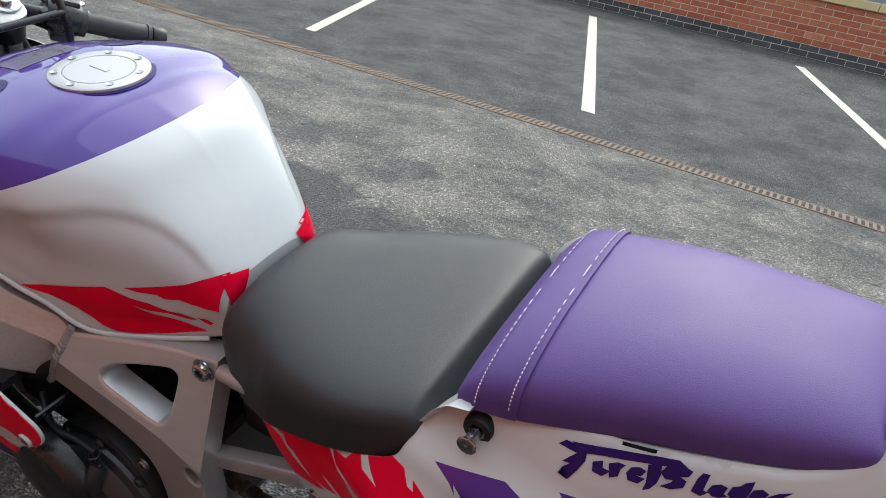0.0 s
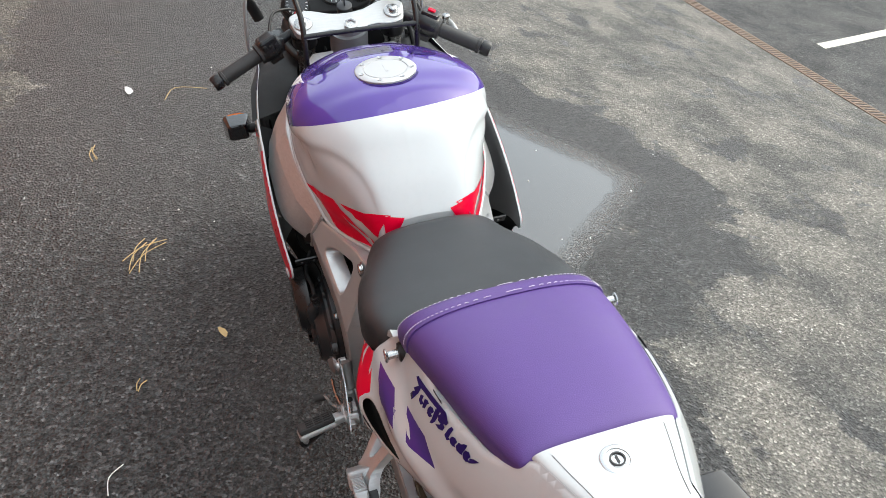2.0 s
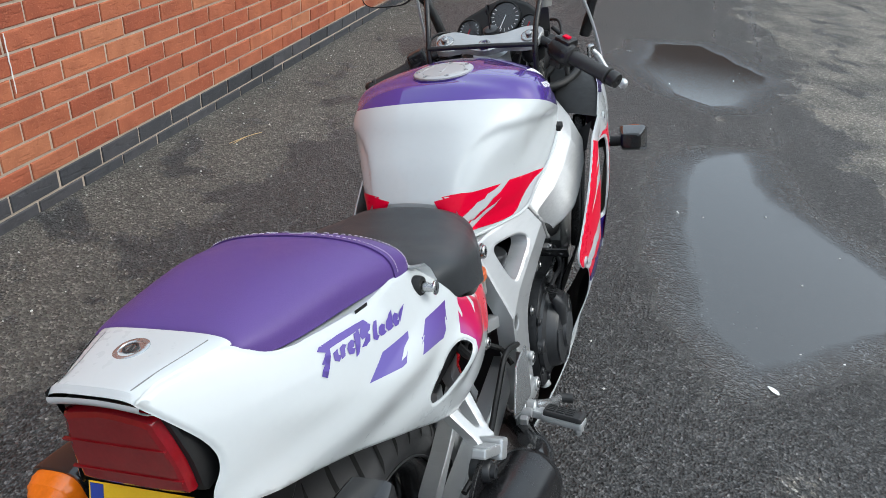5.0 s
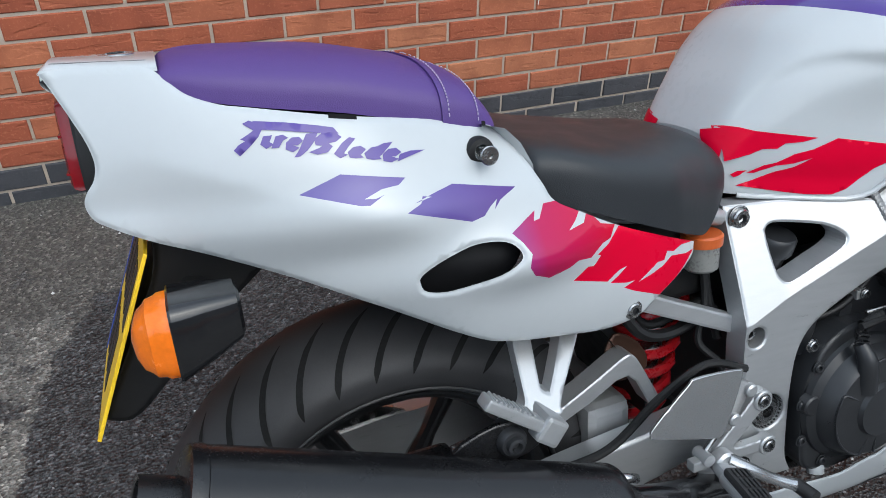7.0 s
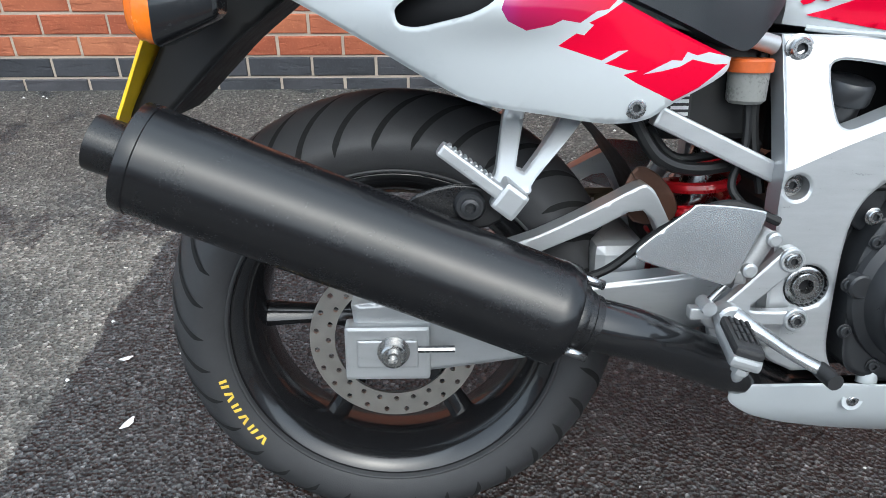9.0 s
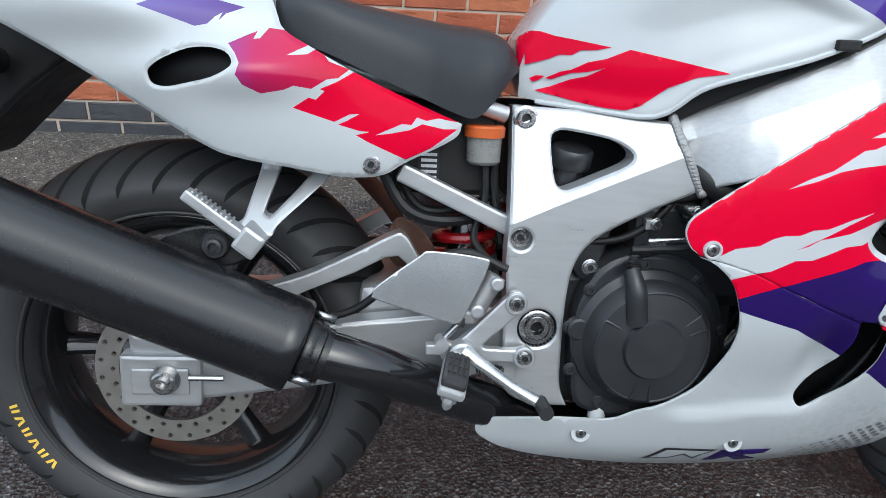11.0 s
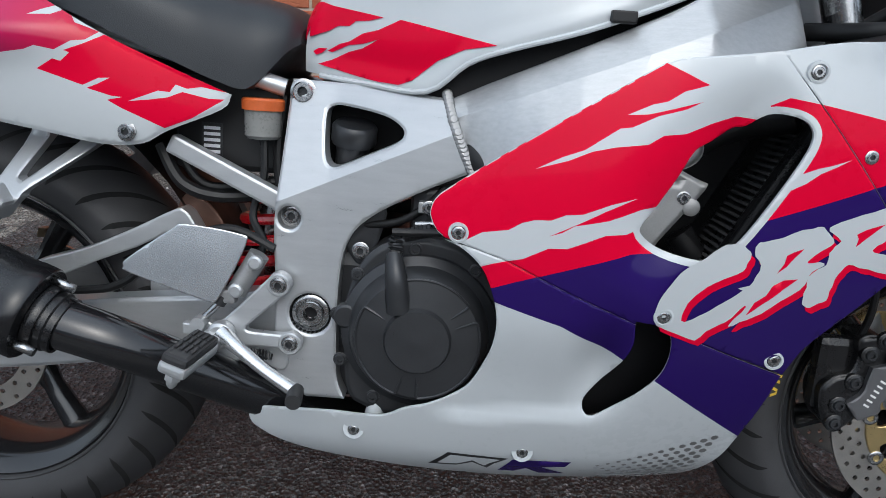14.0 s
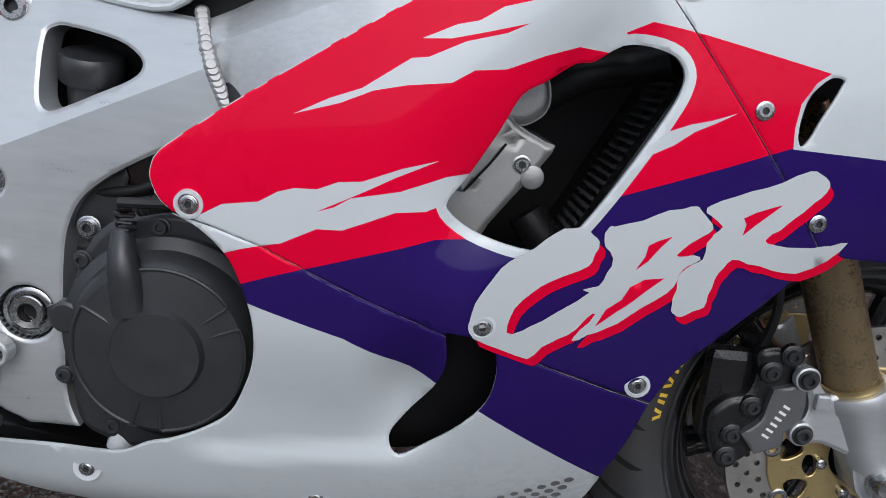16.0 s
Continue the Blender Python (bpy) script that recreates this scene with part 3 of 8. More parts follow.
def brick_wall(name, y, face, x0, x1, courses, base, first_blue, label, near=None, origin=0.0, back=0.25):
    """A stretcher-bond wall. face: 1 looks to -y, -1 to +y. near: the stretch whose bricks are things of their own."""
    top = base + courses * 0.075
    s = face
    wall = structure(name, block((x0, min(y + s * 0.006, y + s * back), base - 0.4), (x1, max(y + s * 0.006, y + s * back), top), 0), MORTAR, label, "wall")
    rest = {0: [], 1: []}
    single = []
    rnd = random.Random(5)
    for k in range(courses):
        z = base + k * 0.075 + 0.0375
        off = origin + (0.1125 if k % 2 == (0 if first_blue == 2 else 1) else 0.0)
        i0, i1 = math.ceil((x0 - off) / 0.225), math.floor((x1 - off) / 0.225)
        for i in range(i0, i1):
            x = off + (i + 0.5) * 0.225
            blue = k < first_blue
            jit = (rnd.uniform(-1, 1) * 0.0012, rnd.uniform(-1, 1) * 0.0015, rnd.uniform(-1, 1) * 0.001)
            if near and near[0] < x < near[1] and near[2] < z < near[3]:
                single.append((x, z, blue, jit))
            else:
                rest[int(blue)].append((x, z, jit))
    for blue, todo in rest.items():
        verts, faces = [], []
        for x, z, j in todo:
            n = len(verts)
            cx, cz, cy = x + j[0], z + j[2], y + j[1] * s
            for dy, e in ((0.003, 0.0), (0.0, 0.003), (0.05, 0.0)):
                for sx, sz in ((-1, -1), (1, -1), (1, 1), (-1, 1)):
                    verts.append((cx + sx * (0.1075 - e), cy + dy * s, cz + sz * (0.0325 - e)))
            faces.append((n + 4, n + 5, n + 6, n + 7) if s > 0 else (n + 7, n + 6, n + 5, n + 4))
            for a, b in ((0, 4), (8, 0)):
                for i in range(4):
                    q = (n + a + i, n + a + (i + 1) % 4, n + b + (i + 1) % 4, n + b + i)
                    faces.append(q if s > 0 else q[::-1])
        if verts:
            me = bpy.data.meshes.new("bricks")
            me.from_pydata(verts, [], faces)
            me.materials.append((BRICKS, BLUEBS)[blue])
            ob = new("brickwork", me)
            ob.parent = wall
            tagged(ob, ("red-orange facing bricks", "dark blue engineering bricks")[blue], kind="stuff")
    return wall, single


wall_near, near_bricks = brick_wall("wall_near", 0.0, 1, -5.4, 14.6, 30, -0.03, 2, "red brick building wall on a blue brick plinth", near=(-1.75, 2.3, -0.1, 1.08))
wall_far, _ = brick_wall("wall_far", -11.45, -1, -14.4, 18.0, 9, 0.40, 2, "low red brick boundary wall with buff coping")
bm = bmesh.new()
for i in range(36):
    block((-14.4 + i * 0.9, -11.78, 1.075), (-14.4 + i * 0.9 + 0.894, -11.41, 1.175), 0.01, bm)
cope = structure("coping", bm, STONE, "buff stone coping slabs on the boundary wall", "coping")
# unseen walls added to close the place; the opposite one blocks low sky
structure("wall_blocker", block((-30, -17.3, 0), (30, -17, 5.0), 0), BLOCKWALL, "unseen plain wall across the yard, added to block low sky", "wall")
# unseen; the roof's length and ridge are set by the puddle's dark reflection
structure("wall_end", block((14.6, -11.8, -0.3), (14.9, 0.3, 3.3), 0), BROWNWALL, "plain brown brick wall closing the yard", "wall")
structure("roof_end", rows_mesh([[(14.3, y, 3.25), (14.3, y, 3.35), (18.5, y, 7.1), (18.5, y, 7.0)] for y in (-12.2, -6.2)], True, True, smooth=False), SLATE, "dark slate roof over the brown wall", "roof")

# the slot drain and the bay lines
drain = tagged(new("drain_channel"), "rusted iron slot drain grating set in the asphalt", "drain", kind="structure")
part("channel_frame", merged(block((-9, DRAIN_Y - 0.075, -0.02), (12.5, DRAIN_Y - 0.06, 0.006), 0), block((-9, DRAIN_Y + 0.06, -0.02), (12.5, DRAIN_Y + 0.075, 0.006), 0)), RUST, drain)
# black sheet under the bars, painting in the drain's dark depth
bm = bmesh.new()
block((-9, DRAIN_Y - 0.06, 0.001), (12.5, DRAIN_Y + 0.06, 0.003), 0, bm)
part("channel_floor", bm, INNER, drain)
bar = mesh_of(block((-0.0095, -0.06, 0.0), (0.0095, 0.06, 0.0075), 0), "grate_bar")
bar.materials.append(RUST)
for i in range(290):
    ob = new("grate_bar", bar)
    ob.parent, ob.location = drain, (-1.6 + i * 0.042, DRAIN_Y, 0)
bm = bmesh.new()
for i in range(100):
    block((-1.633 - i * 0.042 - 0.019, DRAIN_Y - 0.06, 0), (-1.633 - i * 0.042, DRAIN_Y + 0.06, 0.0075), 0, bm)
    if i < 42:
        block((10.58 + i * 0.042, DRAIN_Y - 0.06, 0), (10.599 + i * 0.042, DRAIN_Y + 0.06, 0.0075), 0, bm)
tagged(part("grating", bm, RUST, drain), "more grate bars", kind="stuff")


def bay_line(x, y, x2, y2):
    d = Vector((x2 - x, y2 - y, 0)).normalized()
    n = Vector((1, 0, 0)) * 0.055
    rows = []
    for i in range(13):
        p = Vector((x, y, 0)).lerp(Vector((x2, y2, 0)), i / 12)
        z = slope(p.y) + 0.004
        rows.append([(p.x - n.x, p.y, z), (p.x + n.x, p.y, z)])
    return rows_mesh(rows)


for i, x in enumerate((-1.75, 0.82, 3.45, 6.08, 8.7)):
    tagged(part("bay_line", bay_line(x, -6.35, x + 1.42, -10.65), LINEPAINT), "worn white parking bay line on asphalt", "road marking", "parking bay lines")

# straws, leaves and litter on the ground
def litter(name, x, y, size, turn, material, label, n=1, bend=0.3):
    bm = bmesh.new()
    rnd = random.Random(int(abs(x * 100 + y * 37)))
    for i in range(n):
        a = turn + rnd.uniform(-0.35, 0.35) * (i > 0)
        L = size * rnd.uniform(0.55, 1.0)
        o = Vector((rnd.uniform(-1, 1) * size * 0.12 * (n > 1), rnd.uniform(-1, 1) * size * 0.12 * (n > 1), 0.003 + 0.0025 * i))
        c = Vector((math.cos(a), math.sin(a), 0))
        p = Vector((-c.y, c.x, 0))
        tube([o - c * L / 2, o + p * L * bend * 0.3 + Vector((0, 0, 0.003)), o + c * L / 2], 0.0014, 5, 4, bm)
    ob = part(name, bm, material)
    ob.location = (x, y, 0)
    return tagged(ob, label, name.replace("_", " "))


def scrap(name, x, y, size, turn, material, label):
    bm = bmesh.new()
    rim = [(size * math.cos(a) * (1 + 0.3 * math.sin(3 * a)), 0.45 * size * math.sin(a), 0.003 + 0.004 * math.cos(2 * a) * size * 10) for a in [i * 0.6283 for i in range(10)]]
    rows_mesh([[(x_ * k, y_ * k, 0.006 + (z_ - 0.003) * k) for x_, y_, z_ in rim] for k in (0.05, 0.6, 1.0)], True, True, bm)
    ob = part(name, bm, material)
    ob.location, ob.rotation_euler = (x, y, 0), (0, 0, turn)
    return tagged(ob, label, name.replace("_", " "))


litter("straw_bundle", 0.82, -1.11, 0.2, -0.6, WEED, "small bundle of dry straw lying on wet asphalt", 6)
litter("straw", 0.253, -1.098, 0.075, -0.5, WEED, "short yellow straw on the asphalt", 2)
litter("straw_tuft", 1.43, -0.95, 0.13, 0.1, WEED, "tuft of dry straw on the asphalt", 3)
litter("thin_twig", 1.98, -1.28, 0.24, -0.9, WEED, "thin curved twig on the asphalt", 1, 1.0)
litter("thin_stalk", -0.02, -1.05, 0.09, -0.35, PALE, "thin pale stalk on the asphalt", 1, 0.6)
litter("wood_splinter", 1.44, -0.31, 0.2, -0.2, WEED, "pale wood splinter lying beside the plinth", 2, 0.05)
scrap("dead_leaf", 0.437, -1.314, 0.022, 0.4, WEED, "small brown dead leaf on asphalt")
scrap("paper_scrap", 1.98, -1.05, 0.035, 0.2, PALE, "white scrap of paper on the asphalt")
scrap("paper_scrap", 0.628, -2.512, 0.02, 0.8, PALE, "white scrap of paper beside the puddle")
scrap("bird_dropping", -1.102, -1.445, 0.013, 0.4, PALE, "small white dropping dried on the asphalt")
scrap("bird_dropping", -1.045, -1.614, 0.016, 1.1, PALE, "white splashed dropping dried on the asphalt")
streak = part("lime_streak", rows_mesh([[(0.572 + 0.0012 * math.sin(9 * k) - wd, -0.0035, 0.64 - 0.022 * k), (0.572 + 0.0012 * math.sin(9 * k) + wd, -0.0035, 0.64 - 0.022 * k)] for k, wd in enumerate((0.0015, 0.003, 0.002, 0.0035, 0.0025, 0.002, 0.003, 0.0018, 0.0025, 0.001))]), PALE)
tagged(streak, "thin white lime streak running down the bricks", "streak")
rnd = random.Random(11)
verts, faces = [], []
for i in range(260):
    x, y = (rnd.uniform(-2, 4), -abs(rnd.gauss(0, 0.22)) - 0.03) if i % 2 else (rnd.uniform(-2.5, 4), rnd.uniform(-4.5, -0.1))
    s, n = rnd.uniform(0.0015, 0.0055), len(verts)
    verts += [(x + s, y, 0.001), (x, y + s, 0.001), (x - s, y, 0.001), (x, y - s, 0.001), (x, y, s + 0.001)]
    faces += [(n + j, n + (j + 1) % 4, n + 4) for j in range(4)]
me = bpy.data.meshes.new("grit")
me.from_pydata(verts, [], faces)
tagged(part("grit", me, PALE), "pale grit and crumbs scattered on asphalt", "grit", kind="stuff")

# ---- the motorcycle, in its own frame: x ahead from the rear axle, y to its left, z up ----
LEAN = 14.3
bike = tagged(new("motorcycle"), "white, red and purple sports motorcycle on its side stand", "motorcycle")
bike.matrix_world = pose(-0.57, -1.785, 0.003, 0, 0, -0.7) @ pose(0, 0, 0, -LEAN)


def quadric(c):
    return lambda u, w: -(c[0] + c[1] * u + c[2] * w + c[3] * u * u + c[4] * u * w + c[5] * w * w)


FLANK = quadric((0.0997, -0.4165, -0.676, 0.376, -0.3819, 0.8237))
TAILQ = quadric((1.1028, -1.1587, -3.4679, 0.8945, 1.3706, 2.3116))


def bell(u, w, cu, cw, ru, rw):
    return math.exp(-((u - cu) / ru) ** 2 - ((w - cw) / rw) ** 2)


def tail_depth(u, w):
    d = TAILQ(u, w) + 0.022 * bell(u, w, 0.12, 0.735, 0.09, 0.03)
    d -= 0.012 * bell(u, w, -0.02, 0.755, 0.12, 0.03)
    # a body crease runs down to the scoop; the skin tucks in below it
    c = w - 0.787 + 0.4 * u
    k = 1 / (1 + math.exp(-(u + 0.22) / 0.02)) / (1 + math.exp((u - 0.02) / 0.02))
    d -= 0.0008 * math.log(1 + math.exp(min(60, -c / 0.003))) * k - 0.007 * k
    d -= 0.010 * rise(w)
    return max(0.07, d)


def rise(w):
    q = max(0.0, min(1.0, (w - 0.79) / 0.045))
    return q * q * (3 - 2 * q)


def mid_depth(u, w):
    d = FLANK(u, w)
    # the skin dives inwards behind the big side opening, and is hollowed along the lower air duct
    x, y = u - 0.89, w - 0.61
    t = x * 0.52 + y * 0.85
    s = x * 0.85 - y * 0.52
    def ease(q):
        q = max(0.0, min(1.0, q))
        return q * q * (3 - 2 * q)

    k = max(0.0, min(1.0, (s + 0.085) / 0.085))
    d -= 0.028 * k * k * ease((0.075 - s) / 0.07) * ease((t + 0.12) / 0.11) * ease((0.17 - t) / 0.10)
    d -= 0.02 * bell(u, w, 0.835, 0.41, 0.03, 0.05)
    return d


def tail_at(side):
    """The flank's distance out; the tail sits a little to the right of the wheels' line."""
    return tail_depth if side < 0 else (lambda u, w: tail_depth(u, w) - 0.024 - 0.008 * rise(w))


# tail cowl
TAIL = curve([(-0.287, 0.948), (-0.279, 0.953), (-0.2, 0.949, 1), (-0.193, 0.946), (-0.184, 0.937), (-0.168, 0.922), (-0.142, 0.911), (-0.118, 0.906), (-0.041, 0.89), (0.028, 0.878), (0.110, 0.861, 1), (0.123, 0.85),
              (0.142, 0.824), (0.154, 0.798), (0.163, 0.78), (0.194, 0.762), (0.247, 0.734), (0.319, 0.702), (0.376, 0.678, 1), (0.366, 0.66), (0.308, 0.632), (0.278, 0.615), (0.232, 0.612), (0.17, 0.622), (0.102, 0.633), (0.06, 0.65),
              (-0.069, 0.722), (-0.164, 0.77), (-0.219, 0.793), (-0.259, 0.812), (-0.270, 0.82), (-0.274, 0.832), (-0.270, 0.843), (-0.261, 0.855), (-0.257, 0.87), (-0.26, 0.888), (-0.268, 0.908), (-0.281, 0.936), (-0.288, 0.95)], 4)
SCOOP = curve([(0.011, 0.722), (0.012, 0.731), (0.029, 0.743), (0.059, 0.755), (0.083, 0.757), (0.101, 0.753), (0.109, 0.744), (0.106, 0.736), (0.086, 0.725), (0.056, 0.717), (0.033, 0.712), (0.016, 0.714)], 3)
TAIL_PAINT = [
    ([(-0.091, 0.828), (-0.051, 0.841), (0.009, 0.829), (0.001, 0.824), (-0.016, 0.823), (-0.034, 0.817), (-0.023, 0.816), (-0.015, 0.818), (-0.030, 0.811), (-0.039, 0.812)], 2),
    ([(0.003, 0.799), (0.018, 0.805), (0.021, 0.811), (0.03, 0.809), (0.011, 0.806), (0.03, 0.811), (0.054, 0.816), (0.12, 0.802), (0.1, 0.794), (0.092, 0.786), (0.096, 0.795), (0.088, 0.79), (0.08, 0.782), (0.066, 0.779)], 2),
    ([(0.104, 0.762), (0.122, 0.771), (0.135, 0.777), (0.131, 0.768), (0.138, 0.769), (0.147, 0.781), (0.168, 0.779), (0.192, 0.765), (0.168, 0.752), (0.19, 0.754), (0.202, 0.762), (0.214, 0.747), (0.237, 0.739), (0.225, 0.729), (0.212, 0.727),
      (0.195, 0.716), (0.176, 0.719), (0.165, 0.714), (0.14, 0.709), (0.121, 0.718), (0.114, 0.729), (0.118, 0.742), (0.112, 0.753)], 3),
    ([(0.174, 0.694), (0.192, 0.706), (0.2, 0.704), (0.21, 0.714), (0.204, 0.716), (0.222, 0.724), (0.242, 0.736), (0.28, 0.724), (0.35, 0.694), (0.377, 0.679), (0.345, 0.685), (0.33, 0.682), (0.318, 0.686), (0.312, 0.677), (0.3, 0.678), (0.268, 0.664), (0.29, 0.667),
      (0.31, 0.671), (0.325, 0.678), (0.353, 0.672), (0.37, 0.672), (0.335, 0.648), (0.306, 0.635), (0.26, 0.656), (0.246, 0.664), (0.262, 0.668), (0.25, 0.669), (0.225, 0.676), (0.236, 0.681), (0.25, 0.689), (0.238, 0.688), (0.221, 0.679), (0.205, 0.684)], 4),
]
SCRIPT_RIGHT = [
    [(-0.1259, 0.8942), (-0.1211, 0.8949), (-0.11, 0.8895), (-0.1164, 0.882), (-0.1249, 0.8751), (-0.1344, 0.8681), (-0.1376, 0.8722), (-0.1329, 0.8756), (-0.1265, 0.8787), (-0.1304, 0.8805), (-0.1235, 0.8834), (-0.1175, 0.8875)],
    [(-0.1177, 0.8941), (-0.0908, 0.8899), (-0.0627, 0.884), (-0.0485, 0.8803), (-0.0448, 0.8766), (-0.0547, 0.8782), (-0.0785, 0.8824), (-0.1013, 0.8867), (-0.1128, 0.8884)],
    [(-0.1108, 0.8806), (-0.1043, 0.881), (-0.1079, 0.876), (-0.1041, 0.8743), (-0.1106, 0.8718), (-0.1141, 0.875)],
    [(-0.1, 0.8795), (-0.0941, 0.8799), (-0.0909, 0.8782), (-0.0956, 0.8768), (-0.1003, 0.8715), (-0.1054, 0.8705)],
    [(-0.092, 0.8732), (-0.087, 0.8765), (-0.0807, 0.8765), (-0.0786, 0.8741), (-0.0835, 0.8716), (-0.088, 0.8707), (-0.083, 0.8685), (-0.0883, 0.8663), (-0.0935, 0.8689)],
    [(-0.0731, 0.8783), (-0.0638, 0.8787), (-0.0695, 0.8718), (-0.0759, 0.8662), (-0.0832, 0.862), (-0.0873, 0.8604), (-0.0819, 0.8659)],
    [(-0.067, 0.873), (-0.0593, 0.8771), (-0.048, 0.8762), (-0.0437, 0.8725), (-0.0487, 0.8703), (-0.056, 0.8696), (-0.0536, 0.8659), (-0.058, 0.8624), (-0.0675, 0.8616), (-0.074, 0.8628), (-0.0642, 0.865), (-0.0607, 0.868), (-0.0667, 0.8694)],
    [(-0.052, 0.8588), (-0.0427, 0.8668), (-0.0355, 0.8703), (-0.0312, 0.8701), (-0.0395, 0.864), (-0.0447, 0.8587), (-0.0408, 0.8577), (-0.0479, 0.8558)],
    [(-0.0395, 0.8583), (-0.034, 0.8615), (-0.0273, 0.8616), (-0.0237, 0.8596), (-0.0297, 0.8555), (-0.0268, 0.8534), (-0.0337, 0.8537), (-0.0386, 0.8551)],
    [(-0.0244, 0.855), (-0.0179, 0.8587), (-0.0114, 0.859), (-0.0044, 0.8606), (0.0032, 0.8614), (-0.0041, 0.8569), (-0.0122, 0.8514), (-0.0101, 0.8496), (-0.0183, 0.8503), (-0.0234, 0.8518)],
    [(-0.0073, 0.852), (-0.0013, 0.8551), (0.0059, 0.8549), (0.0095, 0.8519), (0.0036, 0.8497), (-0.0014, 0.8492), (0.0058, 0.8461), (-0.0017, 0.8454), (-0.008, 0.8473)],
    [(0.0047, 0.8451), (0.019, 0.848), (0.0341, 0.8501), (0.02, 0.8502), (0.0089, 0.8491)],
]
SCRIPT_LEFT = [
    [(0.0226, 0.8648), (0.0174, 0.8682), (-0.0008, 0.8707), (-0.0012, 0.8626), (0.0023, 0.8536), (0.0071, 0.8433), (0.0149, 0.844), (0.0124, 0.8493), (0.0075, 0.8554), (0.0142, 0.8539), (0.0088, 0.8599), (0.0058, 0.8659)],
    [(0.0125, 0.8696), (-0.0209, 0.8803), (-0.0524, 0.8888), (-0.0679, 0.8922), (-0.0742, 0.8911), (-0.0646, 0.8882), (-0.0396, 0.8813), (-0.0128, 0.8737), (0.0011, 0.8686)],
    [(-0.0088, 0.8647), (-0.0151, 0.8686), (-0.0161, 0.8636), (-0.0223, 0.8645), (-0.0176, 0.8594), (-0.0105, 0.8594)],
    [(-0.021, 0.8697), (-0.0267, 0.8727), (-0.0317, 0.8734), (-0.0287, 0.8702), (-0.0288, 0.8644), (-0.0243, 0.8609)],
    [(-0.0356, 0.8693), (-0.0375, 0.8739), (-0.0429, 0.8765), (-0.0472, 0.8762), (-0.0447, 0.8721), (-0.0417, 0.8696), (-0.0485, 0.8704), (-0.0447, 0.8663), (-0.0378, 0.8656)],
    [(-0.0486, 0.8813), (-0.0564, 0.8852), (-0.0576, 0.8784), (-0.0571, 0.872), (-0.0538, 0.8658), (-0.0507, 0.8628), (-0.0517, 0.8688)],
    [(-0.0587, 0.8803), (-0.0618, 0.8861), (-0.0724, 0.8896), (-0.0785, 0.8888), (-0.0768, 0.8854), (-0.0711, 0.8825), (-0.0765, 0.8806), (-0.0759, 0.8767), (-0.0685, 0.8723), (-0.0615, 0.8704), (-0.0684, 0.8758), (-0.0683, 0.8793), (-0.0626, 0.878)],
    [(-0.0835, 0.8763), (-0.0846, 0.8855), (-0.0867, 0.8904), (-0.09, 0.8915), (-0.0894, 0.8848), (-0.0895, 0.8791), (-0.0933, 0.8797), (-0.0893, 0.8759)],
    [(-0.0937, 0.8805), (-0.0954, 0.8847), (-0.1002, 0.8873), (-0.1044, 0.8871), (-0.1031, 0.882), (-0.1065, 0.882), (-0.1016, 0.8794), (-0.097, 0.8788)],
    [(-0.1074, 0.8835), (-0.1086, 0.8886), (-0.1132, 0.8908), (-0.1159, 0.8941), (-0.1201, 0.8972), (-0.1195, 0.8916), (-0.1184, 0.8854), (-0.1205, 0.8847), (-0.1151, 0.8826), (-0.1104, 0.8815)],
    [(-0.121, 0.887), (-0.1226, 0.8913), (-0.1271, 0.8936), (-0.1314, 0.8923), (-0.1295, 0.8889), (-0.1269, 0.8872), (-0.1335, 0.8873), (-0.1293, 0.8841), (-0.124, 0.8835)],
    [(-0.1329, 0.8861), (-0.1396, 0.8926), (-0.1457, 0.8984), (-0.1386, 0.8945), (-0.133, 0.8901)],
]
for side in (-1, 1):
    flank_d = tail_at(side)
    cowl = part("tail_cowl", sheet(TAIL, flank_d, side, [SCOOP], TAIL_PAINT, 0.0095, 0.003, 0.006, 0.008, 1), [WHITE, INNER, BARS, FADE, RED] if side < 0 else [WHITE, INNER, BARSLEFT, RED, RED], bike, "glossy white tail cowl with lilac and red torn stripes")
    # the script mark, as plain brush strokes
    ink = PURPLE if side > 0 else LILAC
    for p in SCRIPT_LEFT if side > 0 else SCRIPT_RIGHT:
        part("script_stroke", sheet(swell(p, 0.0011), lambda a_, c_: flank_d(a_, c_) + 0.0009, side, (), (), 0.006, 0, 0, 0.004), ink, cowl)
    knob = bmesh.new()
    d = side * flank_d(0.093, 0.838)
    turned([(-0.006, 0.0148), (0.001, 0.0148), (0.005, 0.0135), (0.006, 0.008)], (0.093, d, 0.838), (0, side, 0), 24, knob)
    part("knob_base", knob, PLASTIC, cowl, "black rubber knob base")
    part("strap_knob", turned([(0.002, 0.006), (0.02, 0.006), (0.0215, 0.0092), (0.0235, 0.0098), (0.0245, 0.0088), (0.0245, 0.003), (0.0225, 0.0028), (0.0225, 0)], (0.093, d, 0.838), (0, side, 0), 24), STEEL, cowl, "polished steel luggage strap knob")
    bolt(cowl, 0.264, side * (flank_d(0.264, 0.629) - 0.001), 0.629, 1.0)
    # black sheet set behind the scoop
    part("tail_lining", sheet(curve([(-0.02, 0.70), (0.0, 0.75), (0.08, 0.77), (0.12, 0.75), (0.09, 0.70)], 3), lambda u, w: flank_d(u, w) - 0.03, side, (), (), 0.02, 0.002, 0), INNER, cowl)

TOPEDGE = [(-0.193, 0.944), (-0.184, 0.934), (-0.168, 0.92), (-0.142, 0.909), (-0.118, 0.904), (-0.041, 0.888), (0.028, 0.876), (0.110, 0.859)]
